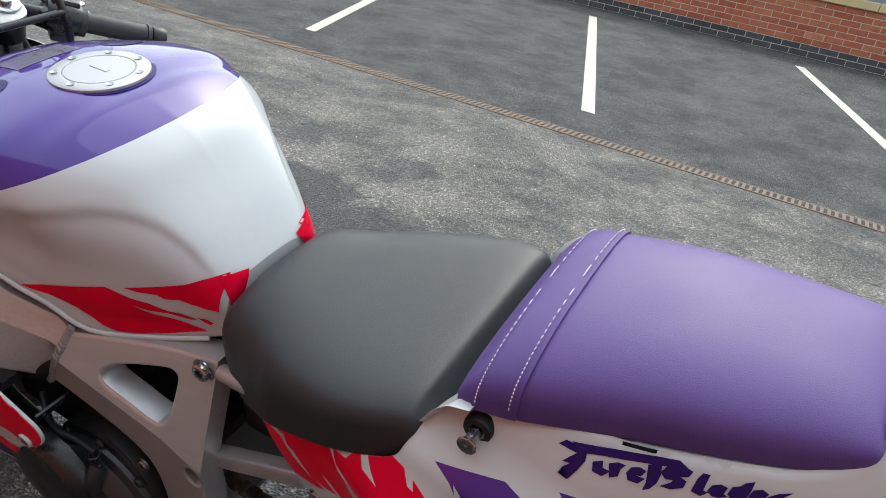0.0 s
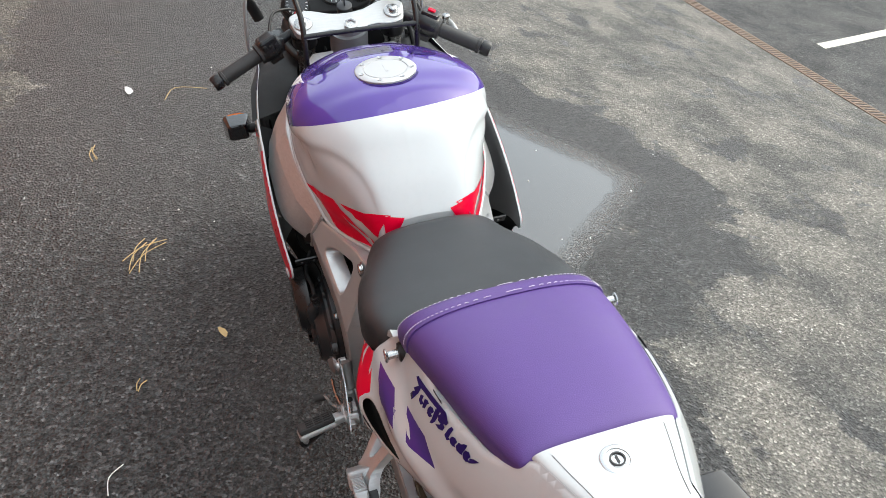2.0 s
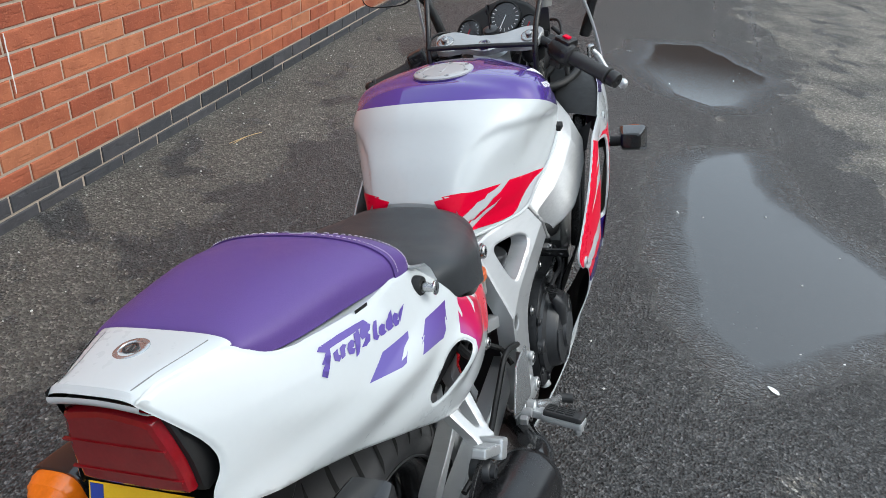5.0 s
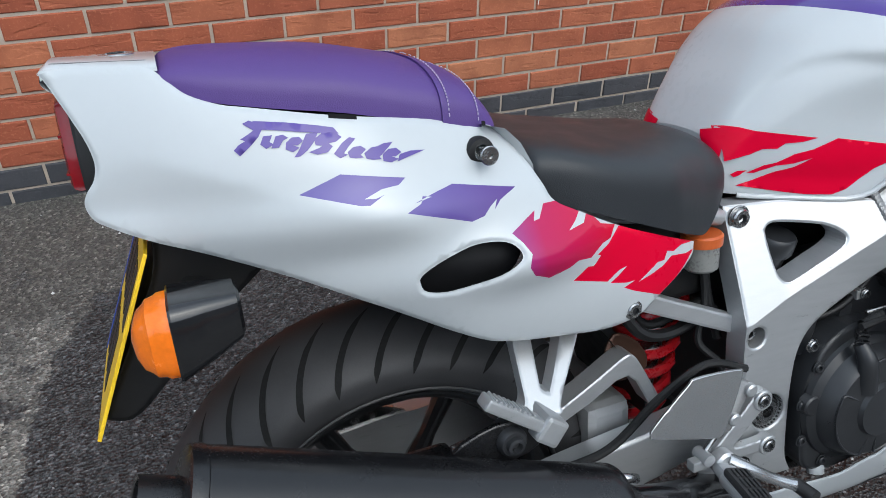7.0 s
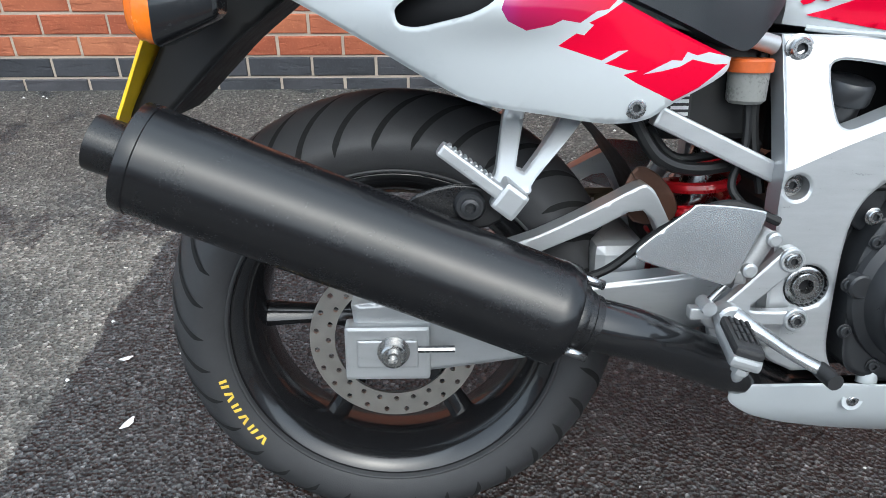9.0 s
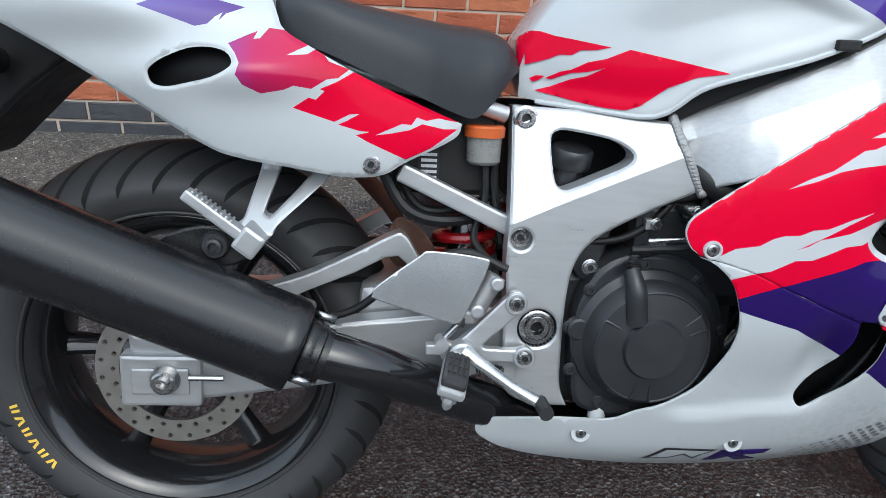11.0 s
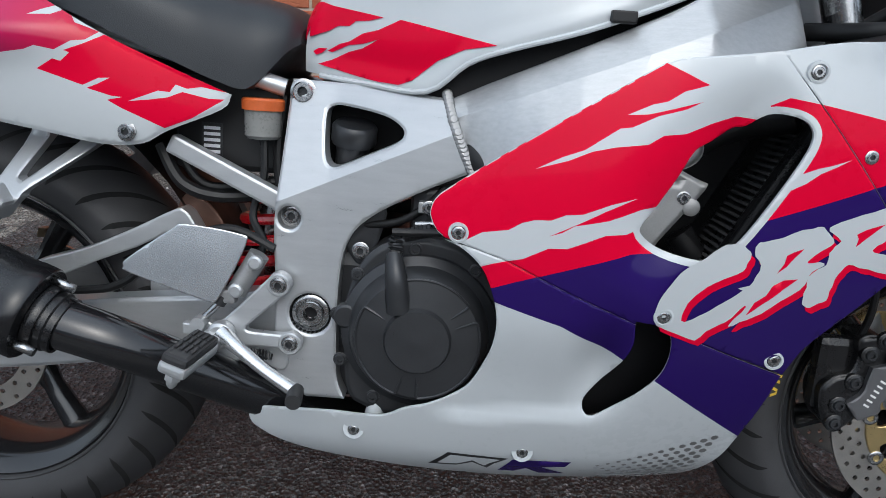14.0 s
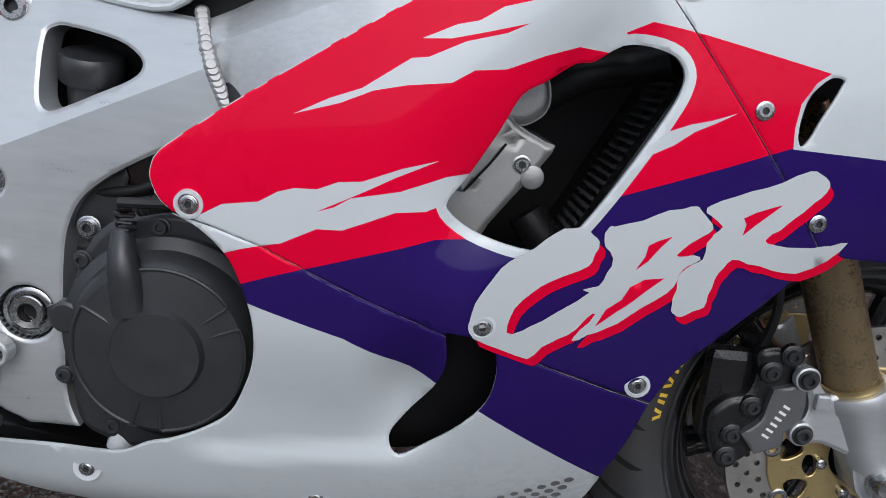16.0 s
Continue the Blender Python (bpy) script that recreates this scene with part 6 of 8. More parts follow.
for side in (-1, 1):
    cc = (0.622, side * 0.19, 0.416)
    cover = part("crankcase_cover", sheet(curve([(0.537, 0.33), (0.53, 0.40), (0.534, 0.46), (0.56, 0.51), (0.61, 0.53), (0.67, 0.52), (0.71, 0.48), (0.73, 0.42), (0.72, 0.35), (0.69, 0.315), (0.6, 0.302), (0.56, 0.31)], 4), lambda u, w: 0.192, side, (), (), 0.02, 0.05, 0.008), DARKCAST, bike, "charcoal engine side cover")
    part("clutch_cover", turned([(0.0, 0.096), (0.008, 0.094), (0.014, 0.084), (0.03, 0.078), (0.036, 0.072), (0.04, 0.04), (0.043, 0.0385), (0.046, 0.037), (0.047, 0.0)], cc, (0, side, 0), 64), DARKCAST, cover, "round charcoal clutch cover")
    for a0, a1 in ((38, 118), (150, 252), (272, 382)):
        loop = [(0.073, a0 + 3 + (a1 - a0 - 6) * k / 16) for k in range(17)] + [(0.0725, a1 - 1), (0.07, a1)] + [(0.046, a1 - (a1 - a0) * k / 10) for k in range(11)] + [(0.07, a0), (0.0725, a0 + 1), (0.073, a0 + 3)]
        arc = [(cc[0] + r * math.cos(radians(a)), side * (0.19 + (0.0375 if r < 0.071 else 0.0365)), cc[2] + r * math.sin(radians(a))) for r, a in loop]
        part("cover_rib", tube(arc, 0.0018, 6, 1, straight=True), DARKCAST, cover)
    for a in (8, 52, 96, 140, 172, 205, 240, 292, 325):
        r = 0.101 if a < 180 else 0.104
        bolt(cover, cc[0] + r * math.cos(radians(a)), side * 0.193, cc[2] + r * math.sin(radians(a)), 0.75, BOLTDARK)
    part("oil_filler", turned([(0, 0.015), (0.012, 0.0145), (0.014, 0.012), (0.014, 0)], (0.533, side * 0.19, 0.43), (0, side, 0), 20), DARKCAST, cover)
    part("clutch_arm", tube([(0.598, side * 0.222, 0.45), (0.593, side * 0.226, 0.49), (0.588, side * 0.215, 0.515)], [0.016, 0.013, 0.009], 12, 4), DARKCAST, cover)
    part("arm_spring", tube([(0.59 + 0.008 * math.cos(k * 1.2), side * (0.215 + 0.008 * math.sin(k * 1.2)), 0.512 + k * 0.0011) for k in range(22)], 0.0016, 6, 1), BLACKMETAL, cover)
    part("clutch_cable", tube([(0.585, side * 0.215, 0.54), (0.62, side * 0.215, 0.542), (0.66, side * 0.22, 0.548), (0.70, side * 0.2, 0.57)], 0.0045, 8, 4), PLASTIC, cover)
    for i in range(5):
        part("raised_bar", block((0.588 + i * 0.016, -0.1935, 0.322) if side < 0 else (0.588 + i * 0.016, 0.192, 0.322), (0.600 + i * 0.016, -0.192, 0.331) if side < 0 else (0.600 + i * 0.016, 0.1935, 0.331), 0.001), DARKCAST, cover)
    part("fairing_stay", tube([(0.575, side * 0.18, 0.315), (0.572, side * 0.185, 0.298)], 0.012, 10, 2), WHITE, cover)
alt = part("alternator_cover", turned([(0.0, 0.075), (0.02, 0.074), (0.03, 0.066), (0.034, 0.03), (0.034, 0.0)], (0.66, 0.225, 0.47), (0, 1, 0), 10), BLACKMETAL, bike, "black angular alternator cover")
for i in range(4):
    part("cover_fin", block((0.60 - 0.004, 0.20, 0.40 + i * 0.022), (0.612, 0.245, 0.409 + i * 0.022), 0.002), BLACKMETAL, alt)
pump = part("water_pump", merged(turned([(0, 0.03), (0.02, 0.028), (0.03, 0.015), (0.032, 0)], (0.55, 0.185, 0.37), (0, 1, 0), 20), tube([(0.55, 0.2, 0.39), (0.56, 0.21, 0.42), (0.59, 0.205, 0.45)], 0.012, 12, 5)), CAST, bike, "grey cast water pump with its pipe")
part("gear_rod", tube([(0.40, 0.205, 0.37), (0.47, 0.215, 0.35), (0.53, 0.215, 0.335)], 0.004, 8, 3), STEEL, bike)

# cylinder bank and head, leaning forward
lean_m = Matrix.Translation((0.875, 0, 0.595)) @ Matrix.Rotation(radians(33), 4, "Y")
head = part("cylinder_head", merged(sheet(curve([(0.80, 0.53), (0.855, 0.49), (0.89, 0.548), (0.936, 0.613), (0.93, 0.622), (0.905, 0.634), (0.858, 0.665)], 3), lambda u, w: 0.2 + 0.004 * math.copysign(1, (u - 0.88) * 0.8 - (w - 0.595) * 0.6), -1, (), (), 0.012, 0.4, 0.006, 0.008, None, True), sheet(curve([(0.85, 0.655), (0.898, 0.632), (0.925, 0.64), (0.932, 0.66), (0.918, 0.69), (0.88, 0.71)], 4), lambda u, w: 0.192, -1, (), (), 0.014, 0.38, 0.010, 0.008)), CAST, bike, "grey cast cylinder head")
part("head_plug", turned([(-0.006, 0.0105), (0.004, 0.010), (0.005, 0.008), (0.005, 0)], (0.922, -0.2, 0.592), (0, -1, 0), 20), CAST, head)
part("carburettor_bank", merged(block((0.66, -0.15, 0.56), (0.80, 0.15, 0.64), 0.02), *[turned([(-0.02, 0.024), (0.05, 0.022), (0.052, 0)], (0.72, v, 0.60), (0.4, 0, 1), 16) for v in (-0.12, -0.04, 0.04, 0.12)]), BLACKMETAL, bike)
rad_m = Matrix.Translation((1.01, 0, 0.585)) @ Matrix.Rotation(radians(27), 4, "Y")
radiator = part("radiator", block((-0.018, -0.19, -0.15), (0.018, 0.19, 0.15), 0.004, m=rad_m), BLACKMETAL, bike, "black finned radiator")
part("radiator_tank", block((-0.025, -0.215, -0.16), (0.025, -0.19, 0.16), 0.006, m=rad_m), BLACKMETAL, radiator)
for i in range(34):
    z = -0.14 + i * 0.0083
    part("radiator_fin", block((-0.0225, -0.186, z), (-0.017, -0.12, z + 0.0035), 0, m=rad_m), CALIPER, radiator)
part("radiator_hose", tube([(0.93, -0.16, 0.66), (0.96, -0.17, 0.68), (1.0, -0.17, 0.69), (1.03, -0.19, 0.70)], 0.016, 12, 5), PLASTIC, bike)
part("downpipe", tube([(0.93, -0.14, 0.55), (0.98, -0.15, 0.47), (0.95, -0.15, 0.36), (0.85, -0.12, 0.26), (0.6, -0.06, 0.22)], 0.019, 12, 6), BLACKMETAL, bike)
part("downpipe", tube([(0.93, 0.14, 0.55), (0.98, 0.15, 0.47), (0.95, 0.15, 0.36), (0.85, 0.12, 0.26), (0.6, 0.06, 0.22)], 0.019, 12, 6), BLACKMETAL, bike)
# black sheets set behind the lower slots
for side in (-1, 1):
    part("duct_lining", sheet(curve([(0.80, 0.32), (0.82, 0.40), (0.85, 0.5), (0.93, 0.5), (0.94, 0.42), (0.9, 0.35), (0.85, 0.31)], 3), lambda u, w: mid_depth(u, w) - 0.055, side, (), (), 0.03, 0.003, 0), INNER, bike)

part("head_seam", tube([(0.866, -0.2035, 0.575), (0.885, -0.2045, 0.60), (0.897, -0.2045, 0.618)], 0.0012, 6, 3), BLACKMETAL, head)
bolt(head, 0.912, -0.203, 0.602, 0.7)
# the plate's brown is a reflection of brick, painted into its colour
part("linkage_plate", plate(curve([(0.300, 0.545), (0.331, 0.531), (0.353, 0.498), (0.345, 0.475), (0.30, 0.475), (0.285, 0.511)], 3), 0.088, 0.004), REFLECTPLATE, bike, "linkage plate with a brick reflection painted brown")

# unseen black slab added behind the vents, so no brick shows through
part("vent_filler", sheet(curve([(0.88, 0.47), (1.0, 0.44), (1.09, 0.55), (1.06, 0.74), (0.95, 0.76), (0.86, 0.66)], 3), lambda u, w: 0.06, -1, (), (), 0.03, 0.12, 0.01), INNER, bike)

# the perforated stays that carry the fairing, and the intake bodies under the spar
for side in (-1, 1):
    sm = Matrix.Translation((0.662, side * 0.2, 0.578)) @ Matrix.Rotation(radians(-32), 4, "Y")
    stay = sheet([(-0.038, -0.014), (0.038, -0.014), (0.038, 0.014), (-0.038, 0.014)], lambda u, w: 0.0, -1, [circle(x_, 0, 0.006, 12) for x_ in (-0.024, 0.0, 0.024)], (), 0.02, 0.004, 0.001, 0.01)
    bmesh.ops.transform(stay, matrix=sm @ Matrix.Rotation(radians(90), 4, "Z"), verts=stay.verts)
    part("fairing_bracket", stay, BLACKMETAL, bike, "black perforated fairing bracket")
    part("intake_hose", tube([(0.665, side * 0.14, 0.665), (0.672, side * 0.175, 0.635), (0.70, side * 0.192, 0.612), (0.74, side * 0.19, 0.602)], 0.018, 16, 6), PLASTIC, bike, "fat black rubber intake hose")
    part("intake_body", merged(turned([(-0.035, 0.024), (0.0, 0.026), (0.03, 0.024), (0.034, 0.018), (0.034, 0)], (0.775, side * 0.175, 0.645), (0.45, 0, 0.9), 20), block((0.752, side * 0.185 - 0.018, 0.60), (0.80, side * 0.185 + 0.018, 0.64), 0.006)), CAST, bike, "grey cast intake body")
    part("drain_pipe", tube([(0.725, side * 0.2, 0.69), (0.728, side * 0.205, 0.65), (0.745, side * 0.205, 0.60)], 0.006, 10, 5), STEEL, bike)

# cables, connectors and hoses in the gap between frame and engine
for pts, r, m in (([(0.56, -0.165, 0.56), (0.60, -0.175, 0.585), (0.65, -0.18, 0.60), (0.70, -0.185, 0.61)], 0.006, PLASTIC), ([(0.545, -0.16, 0.535), (0.59, -0.17, 0.545), (0.63, -0.175, 0.575), (0.66, -0.175, 0.62)], 0.005, PLASTIC),
                  ([(0.68, -0.17, 0.56), (0.69, -0.18, 0.60), (0.72, -0.18, 0.64)], 0.008, PLASTIC), ([(0.60, -0.165, 0.60), (0.66, -0.17, 0.64), (0.74, -0.18, 0.67)], 0.007, BLACKMETAL), ([(0.61, -0.2, 0.548), (0.65, -0.205, 0.552), (0.675, -0.205, 0.555)], 0.0035, STEEL)):
    part("engine_hose", tube(pts, r, 10, 5), m, bike)
for u, w, d in ((0.665, 0.585, 0.19), (0.62, 0.565, 0.175), (0.70, 0.60, 0.19)):
    part("hose_clip", block((u - 0.009, -d - 0.008, w - 0.007), (u + 0.009, -d + 0.006, w + 0.007), 0.002), CAST, bike)
    bolt(bike, u + 0.004, -d - 0.009, w + 0.001, 0.7)
for i in range(7):
    part("cable_ring", turned([(-0.002, 0.008), (0.002, 0.008)], (0.60 + i * 0.0045, -0.207, 0.536 + i * 0.0012), (1, 0, 0.25), 12), PLASTIC, bike)

# ---- wheels ----
def wheel(name, c, R, rim_r, width, label, grooves, tick, spokes, turn):
    """A black cast wheel with its tyre; tread grooves and sidewall marks are parts."""
    c = Vector(c)
    h = width / 2
    rim = turned([(-h * 0.80, rim_r + 0.012), (-h * 0.84, rim_r + 0.002), (-h * 0.78, rim_r - 0.010), (-h * 0.55, rim_r - 0.022), (-h * 0.3, rim_r - 0.032), (h * 0.3, rim_r - 0.032), (h * 0.55, rim_r - 0.022), (h * 0.78, rim_r - 0.010), (h * 0.84, rim_r + 0.002), (h * 0.80, rim_r + 0.012)], c, (0, 1, 0), 96)
    turned([(-0.07, 0.0), (-0.07, 0.035), (-0.05, 0.045), (-0.02, 0.055), (0.02, 0.055), (0.05, 0.045), (0.07, 0.035), (0.07, 0.0)], c, (0, 1, 0), 40, rim)
    w = part(name, rim, BLACKGLOSS, bike, label)
    for i in range(spokes):
        a = radians(turn + 360 * i / spokes)
        d = Vector((math.cos(a), 0, math.sin(a)))
        part("spoke", tube([c + d * 0.045, c + d * (rim_r * 0.55), c + d * (rim_r - 0.022)], [0.026, 0.015, 0.021], 10, 5, squash=0.75), BLACKGLOSS, w)
    D = R - rim_r
    ctl = [(-0.80, rim_r + 0.004), (-0.9, rim_r + 0.10 * D), (-0.975, rim_r + 0.25 * D), (-1.0, rim_r + 0.38 * D), (-0.97, R - 0.51 * D), (-0.87, R - 0.39 * D), (-0.70, R - 0.25 * D), (-0.47, R - 0.115 * D), (-0.23, R - 0.028 * D), (0, R)]
    ctl = ctl + [(-a_, b_) for a_, b_ in reversed(ctl[:-1])]
    prof = [(a_ * h, b_) for a_, b_ in curve(ctl, 2, False)]
    n = len(prof) - 1
    part("tyre", turned(prof, c, (0, 1, 0), 128), RUBBER, w, "black radial tyre")

    def skin(frac, ang, lift=0.0012):
        k = frac * n
        i = min(int(k), n - 1)
        hh, rr = (prof[i][q] + (prof[i + 1][q] - prof[i][q]) * (k - i) for q in (0, 1))
        dh, dr = prof[i + 1][0] - prof[i][0], prof[i + 1][1] - prof[i][1]
        L = math.hypot(dh, dr)
        hh, rr = hh - dr / L * lift, rr + dh / L * lift
        return Vector((c.x + rr * math.cos(ang), c.y + hh, c.z + rr * math.sin(ang)))

    # grooves are flat strips lifted off the tread, their shade painted near-black
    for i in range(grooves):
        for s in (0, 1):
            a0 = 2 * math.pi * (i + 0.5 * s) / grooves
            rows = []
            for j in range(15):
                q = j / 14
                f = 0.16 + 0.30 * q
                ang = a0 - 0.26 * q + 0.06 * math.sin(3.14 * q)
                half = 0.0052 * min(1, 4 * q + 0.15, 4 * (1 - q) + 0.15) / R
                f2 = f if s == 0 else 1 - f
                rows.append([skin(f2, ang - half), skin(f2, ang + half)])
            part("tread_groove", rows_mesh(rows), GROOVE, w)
    for i in range(tick[0]):
        a0 = radians(tick[1] + i * tick[2])
        for c0, tilt in ((-0.2, 0.1), (0.2, -0.1)) if i % 2 else ((-0.2, 0.0), (0.2, 0.05)):
            rows = []
            for j in range(4):
                f = 0.098 + 0.038 * j / 3
                rows.append([skin(f, a0 + (c0 + tilt * (1 - j / 1.5) + 0.11 * k) * radians(tick[2]), 0.0006) for k in (-1, 0, 1)])
            part("sidewall_mark", rows_mesh(rows), TYREYELLOW, w, "yellow sidewall mark")
    part("sidewall_ring", turned([(prof[2][0] - 0.0012, prof[2][1] - 0.004), (prof[2][0] - 0.0022, prof[2][1] - 0.002), (prof[2][0] - 0.001, prof[2][1])], c, (0, 1, 0), 96), RUBBER, w)
    return w


def disc(parent, c, r0, r1, holes, rows_, material, name="brake_disc"):
    bm = bmesh.new()
    P = [(r1 * math.cos(a), r1 * math.sin(a)) for a in [2 * math.pi * i / 72 for i in range(72)]]
    H = [[(r0 * math.cos(a), r0 * math.sin(a)) for a in [2 * math.pi * i / 48 for i in range(48)]]]
    for k in range(rows_):
        r = r0 + (r1 - r0) * (0.25 + 0.5 * k / max(1, rows_ - 1))
        H += [circle(r * math.cos(a), r * math.sin(a), 0.0036, 8) for a in [2 * math.pi * (i + 0.5 * (k % 2)) / holes for i in range(holes)]]
    bm = sheet(P, lambda u, w: 0.0, -1, H, (), 0.03, 0.005, 0, 0.02)
    bmesh.ops.translate(bm, vec=c, verts=bm.verts)
    return part(name, bm, material, parent, "drilled steel brake disc")


rear = wheel("rear_wheel", (0.0, 0.0, 0.318), 0.312, 0.214, 0.174, "black cast rear wheel", 34, (6, 196, 4.6), 6, 0)
disc(rear, (0, -0.10, 0.322), 0.078, 0.110, 24, 2, DISCSTEEL)
front = wheel("front_wheel", (1.345, 0.0, 0.302), 0.298, 0.203, 0.134, "black cast front wheel", 30, (6, 150, 5.0), 6, 15)
for v in (-0.085, 0.09):
    fd = disc(front, (1.345, v, 0.304), 0.103, 0.15, 34, 3, DISCSTEEL)
    car = []
    for i in range(10):
        a = 2 * math.pi * i / 10
        car.append(curve([(0.086 * k * math.cos(a + d), 0.086 * k * math.sin(a + d)) for d, k in ((-0.15, 0.93), (-0.13, 1.04), (0.0, 1.07), (0.13, 1.04), (0.15, 0.93), (0.06, 0.78), (-0.06, 0.78))], 2))
        if i % 2:
            car.append(curve([(0.06 * k * math.cos(a + 0.31 + d), 0.06 * k * math.sin(a + 0.31 + d)) for d, k in ((-0.22, 1.02), (0.0, 1.1), (0.22, 1.02), (0.16, 0.86), (-0.16, 0.86))], 2))
    bm = sheet(circle(0, 0, 0.1045, 80), lambda u, w: 0.0, -1, car + [circle(0, 0, 0.036, 30)], (), 0.03, 0.005, 0.0015, 0.008)
    bmesh.ops.translate(bm, vec=(1.345, v - 0.003, 0.304), verts=bm.verts)
    part("disc_carrier", bm, GOLD, front, "gold anodised disc carrier with cut-outs")
    for i in range(10):
        a = 2 * math.pi * i / 10
        part("disc_bobbin", turned([(-0.007, 0.004), (-0.007, 0.0095), (0.004, 0.0105), (0.005, 0.0085), (0.005, 0.005), (0.001, 0.0045), (0.001, 0)], (1.345 + 0.101 * math.cos(a), v, 0.304 + 0.101 * math.sin(a)), (0, -1, 0), 18), STEEL, front)
    for i in range(6):
        a = 2 * math.pi * (i + 0.25) / 6
        part("carrier_bolt", turned([(0, 0.0065), (0.006, 0.0062), (0.007, 0.004), (0.003, 0.0035), (0.003, 0)], (1.345 + 0.047 * math.cos(a), v - 0.003, 0.304 + 0.047 * math.sin(a)), (0, -1, 0), 12), STEEL, front)
part("front_mudguard", rows_mesh([[(1.345 + (0.318 - 0.02 * abs(v) / 0.07) * math.cos(a), v, 0.302 + (0.318 - 0.03 * (v / 0.07) ** 2) * math.sin(a)) for v in [-0.075 + 0.015 * j for j in range(11)]] for a in [radians(25 + 9 * i) for i in range(13)]]), PURPLE, bike, "purple front mudguard")

# ---- swingarm and shock ----
ARM = curve([(-0.052, 0.385, 1), (0.03, 0.392), (0.10, 0.392), (0.23, 0.41), (0.35, 0.425), (0.47, 0.445, 1), (0.48, 0.39, 1), (0.338, 0.345), (0.151, 0.311), (0.05, 0.296), (-0.04, 0.284, 1)], 4)
for side in (-1, 1):
    arm = part("swingarm", sheet(ARM, lambda u, w: 0.135 + 0.03 * max(0, u), side, (), (), 0.02, 0.034, 0.007), ALLOY, bike, "satin aluminium swingarm")
    blk = merged(block((-0.06, -0.148, 0.290), (0.045, -0.118, 0.362), 0.005), block((-0.045, -0.152, 0.308), (0.03, -0.147, 0.346), 0.003))
    part("axle_block", blk if side < 0 else mirrored(blk), ALLOY, arm)
    part("axle_nut", turned([(0, 0.02), (0.004, 0.02), (0.004, 0.0155), (0.016, 0.0155), (0.018, 0.013), (0.018, 0.009), (0.024, 0.009), (0.024, 0.006), (0.012, 0.0055), (0.012, 0)], (0.0, side * 0.15, 0.331), (0, side, 0), 6 * 4), STEEL, arm)
    part("chain_adjuster", tube([(0.03, side * 0.15, 0.333), (0.075, side * 0.15, 0.333)], 0.0045, 8, 2), STEEL, arm)
    part("arm_brace", plate(curve([(0.10, 0.436), (0.116, 0.447), (0.176, 0.467), (0.242, 0.499), (0.294, 0.527), (0.308, 0.527), (0.320, 0.512), (0.352, 0.452, 1), (0.336, 0.445, 1), (0.302, 0.498), (0.245, 0.474), (0.182, 0.447), (0.143, 0.428), (0.12, 0.42)], 3), 0.118, 0.03, side), ALLOY, arm, "broad welded aluminium brace")
part("arm_bridge", block((0.25, -0.1, 0.33), (0.32, 0.1, 0.45), 0.015), ALLOY, bike)
part("inner_guard", rows_mesh([[(0.36 * math.cos(a), v, 0.33 + 0.36 * math.sin(a)) for v in (-0.095, -0.09, 0, 0.09, 0.095)] for a in [radians(12 + 9 * i) for i in range(9)]]), PLASTIC, bike)
shock = part("shock_absorber", tube([(0.37, -0.02, 0.36), (0.415, -0.02, 0.56)], 0.025, 16, 2), STEEL, bike, "shock absorber with a red coil spring")
part("coil_spring", tube([Vector((0.37, -0.02, 0.37)).lerp(Vector((0.412, -0.02, 0.55)), k / 84) + Vector((0.043 * math.cos(k * 0.45), 0.043 * math.sin(k * 0.45), 0)) for k in range(85)], 0.0078, 8, 1), SPRING, shock, "glossy red coil spring")
ch = part("drive_chain", tube([(-0.02, 0.115, 0.425), (0.25, 0.115, 0.46), (0.47, 0.11, 0.46)], 0.009, 6, 6, squash=0.6), CHAIN, bike, "oily golden drive chain")
for i in range(26):
    s = i / 25
    part("chain_link", block((-0.007, -0.009, -0.008), (0.007, 0.009, 0.008), 0.002, m=Matrix.Translation((-0.01 + 0.46 * s, 0.115, 0.4275 + 0.036 * s))), CHAIN, ch)
part("sprocket", turned([(0, 0.04), (0, 0.095), (0.006, 0.095), (0.006, 0.04)], (0, 0.105, 0.318), (0, 1, 0), 42), STEEL, bike)
cal = part("rear_caliper", block((-0.03, -0.125, 0.40), (0.06, -0.075, 0.455), 0.01), BLACKMETAL, bike)

# ---- exhaust ----
e0, e1 = Vector((-0.247, -0.25, 0.595)), Vector((0.183, -0.245, 0.420))
ax = (e1 - e0).normalized()
L = (e1 - e0).length
can = part("exhaust_silencer", turned([(0, 0.0), (0, 0.048), (0.003, 0.055), (0.01, 0.0562), (0.016, 0.0562), (0.017, 0.0552), (L - 0.02, 0.0552), (L - 0.018, 0.0562), (L, 0.0562), (L + 0.003, 0.054), (L + 0.006, 0.036), (L + 0.008, 0.0)], e0, ax, 64), SILENCER, bike, "satin black round exhaust silencer")
part("exhaust_tip", turned([(-0.034, 0.024), (-0.035, 0.028), (0.004, 0.028), (0.004, 0.024), (-0.034, 0.024)], e0, ax, 40), BLACKMETAL, can, "short black tailpipe")
part("tip_bore", turned([(-0.012, 0.0), (-0.012, 0.028)], e0, ax, 24), INNER, can)
part("exhaust_clamp", turned([(L + 0.006, 0.03), (L + 0.006, 0.04), (L + 0.012, 0.042), (L + 0.018, 0.04), (L + 0.018, 0.036), (L + 0.026, 0.036), (L + 0.028, 0.034), (L + 0.036, 0.034), (L + 0.036, 0.03)], e0, ax, 40), BLACKMETAL, can)
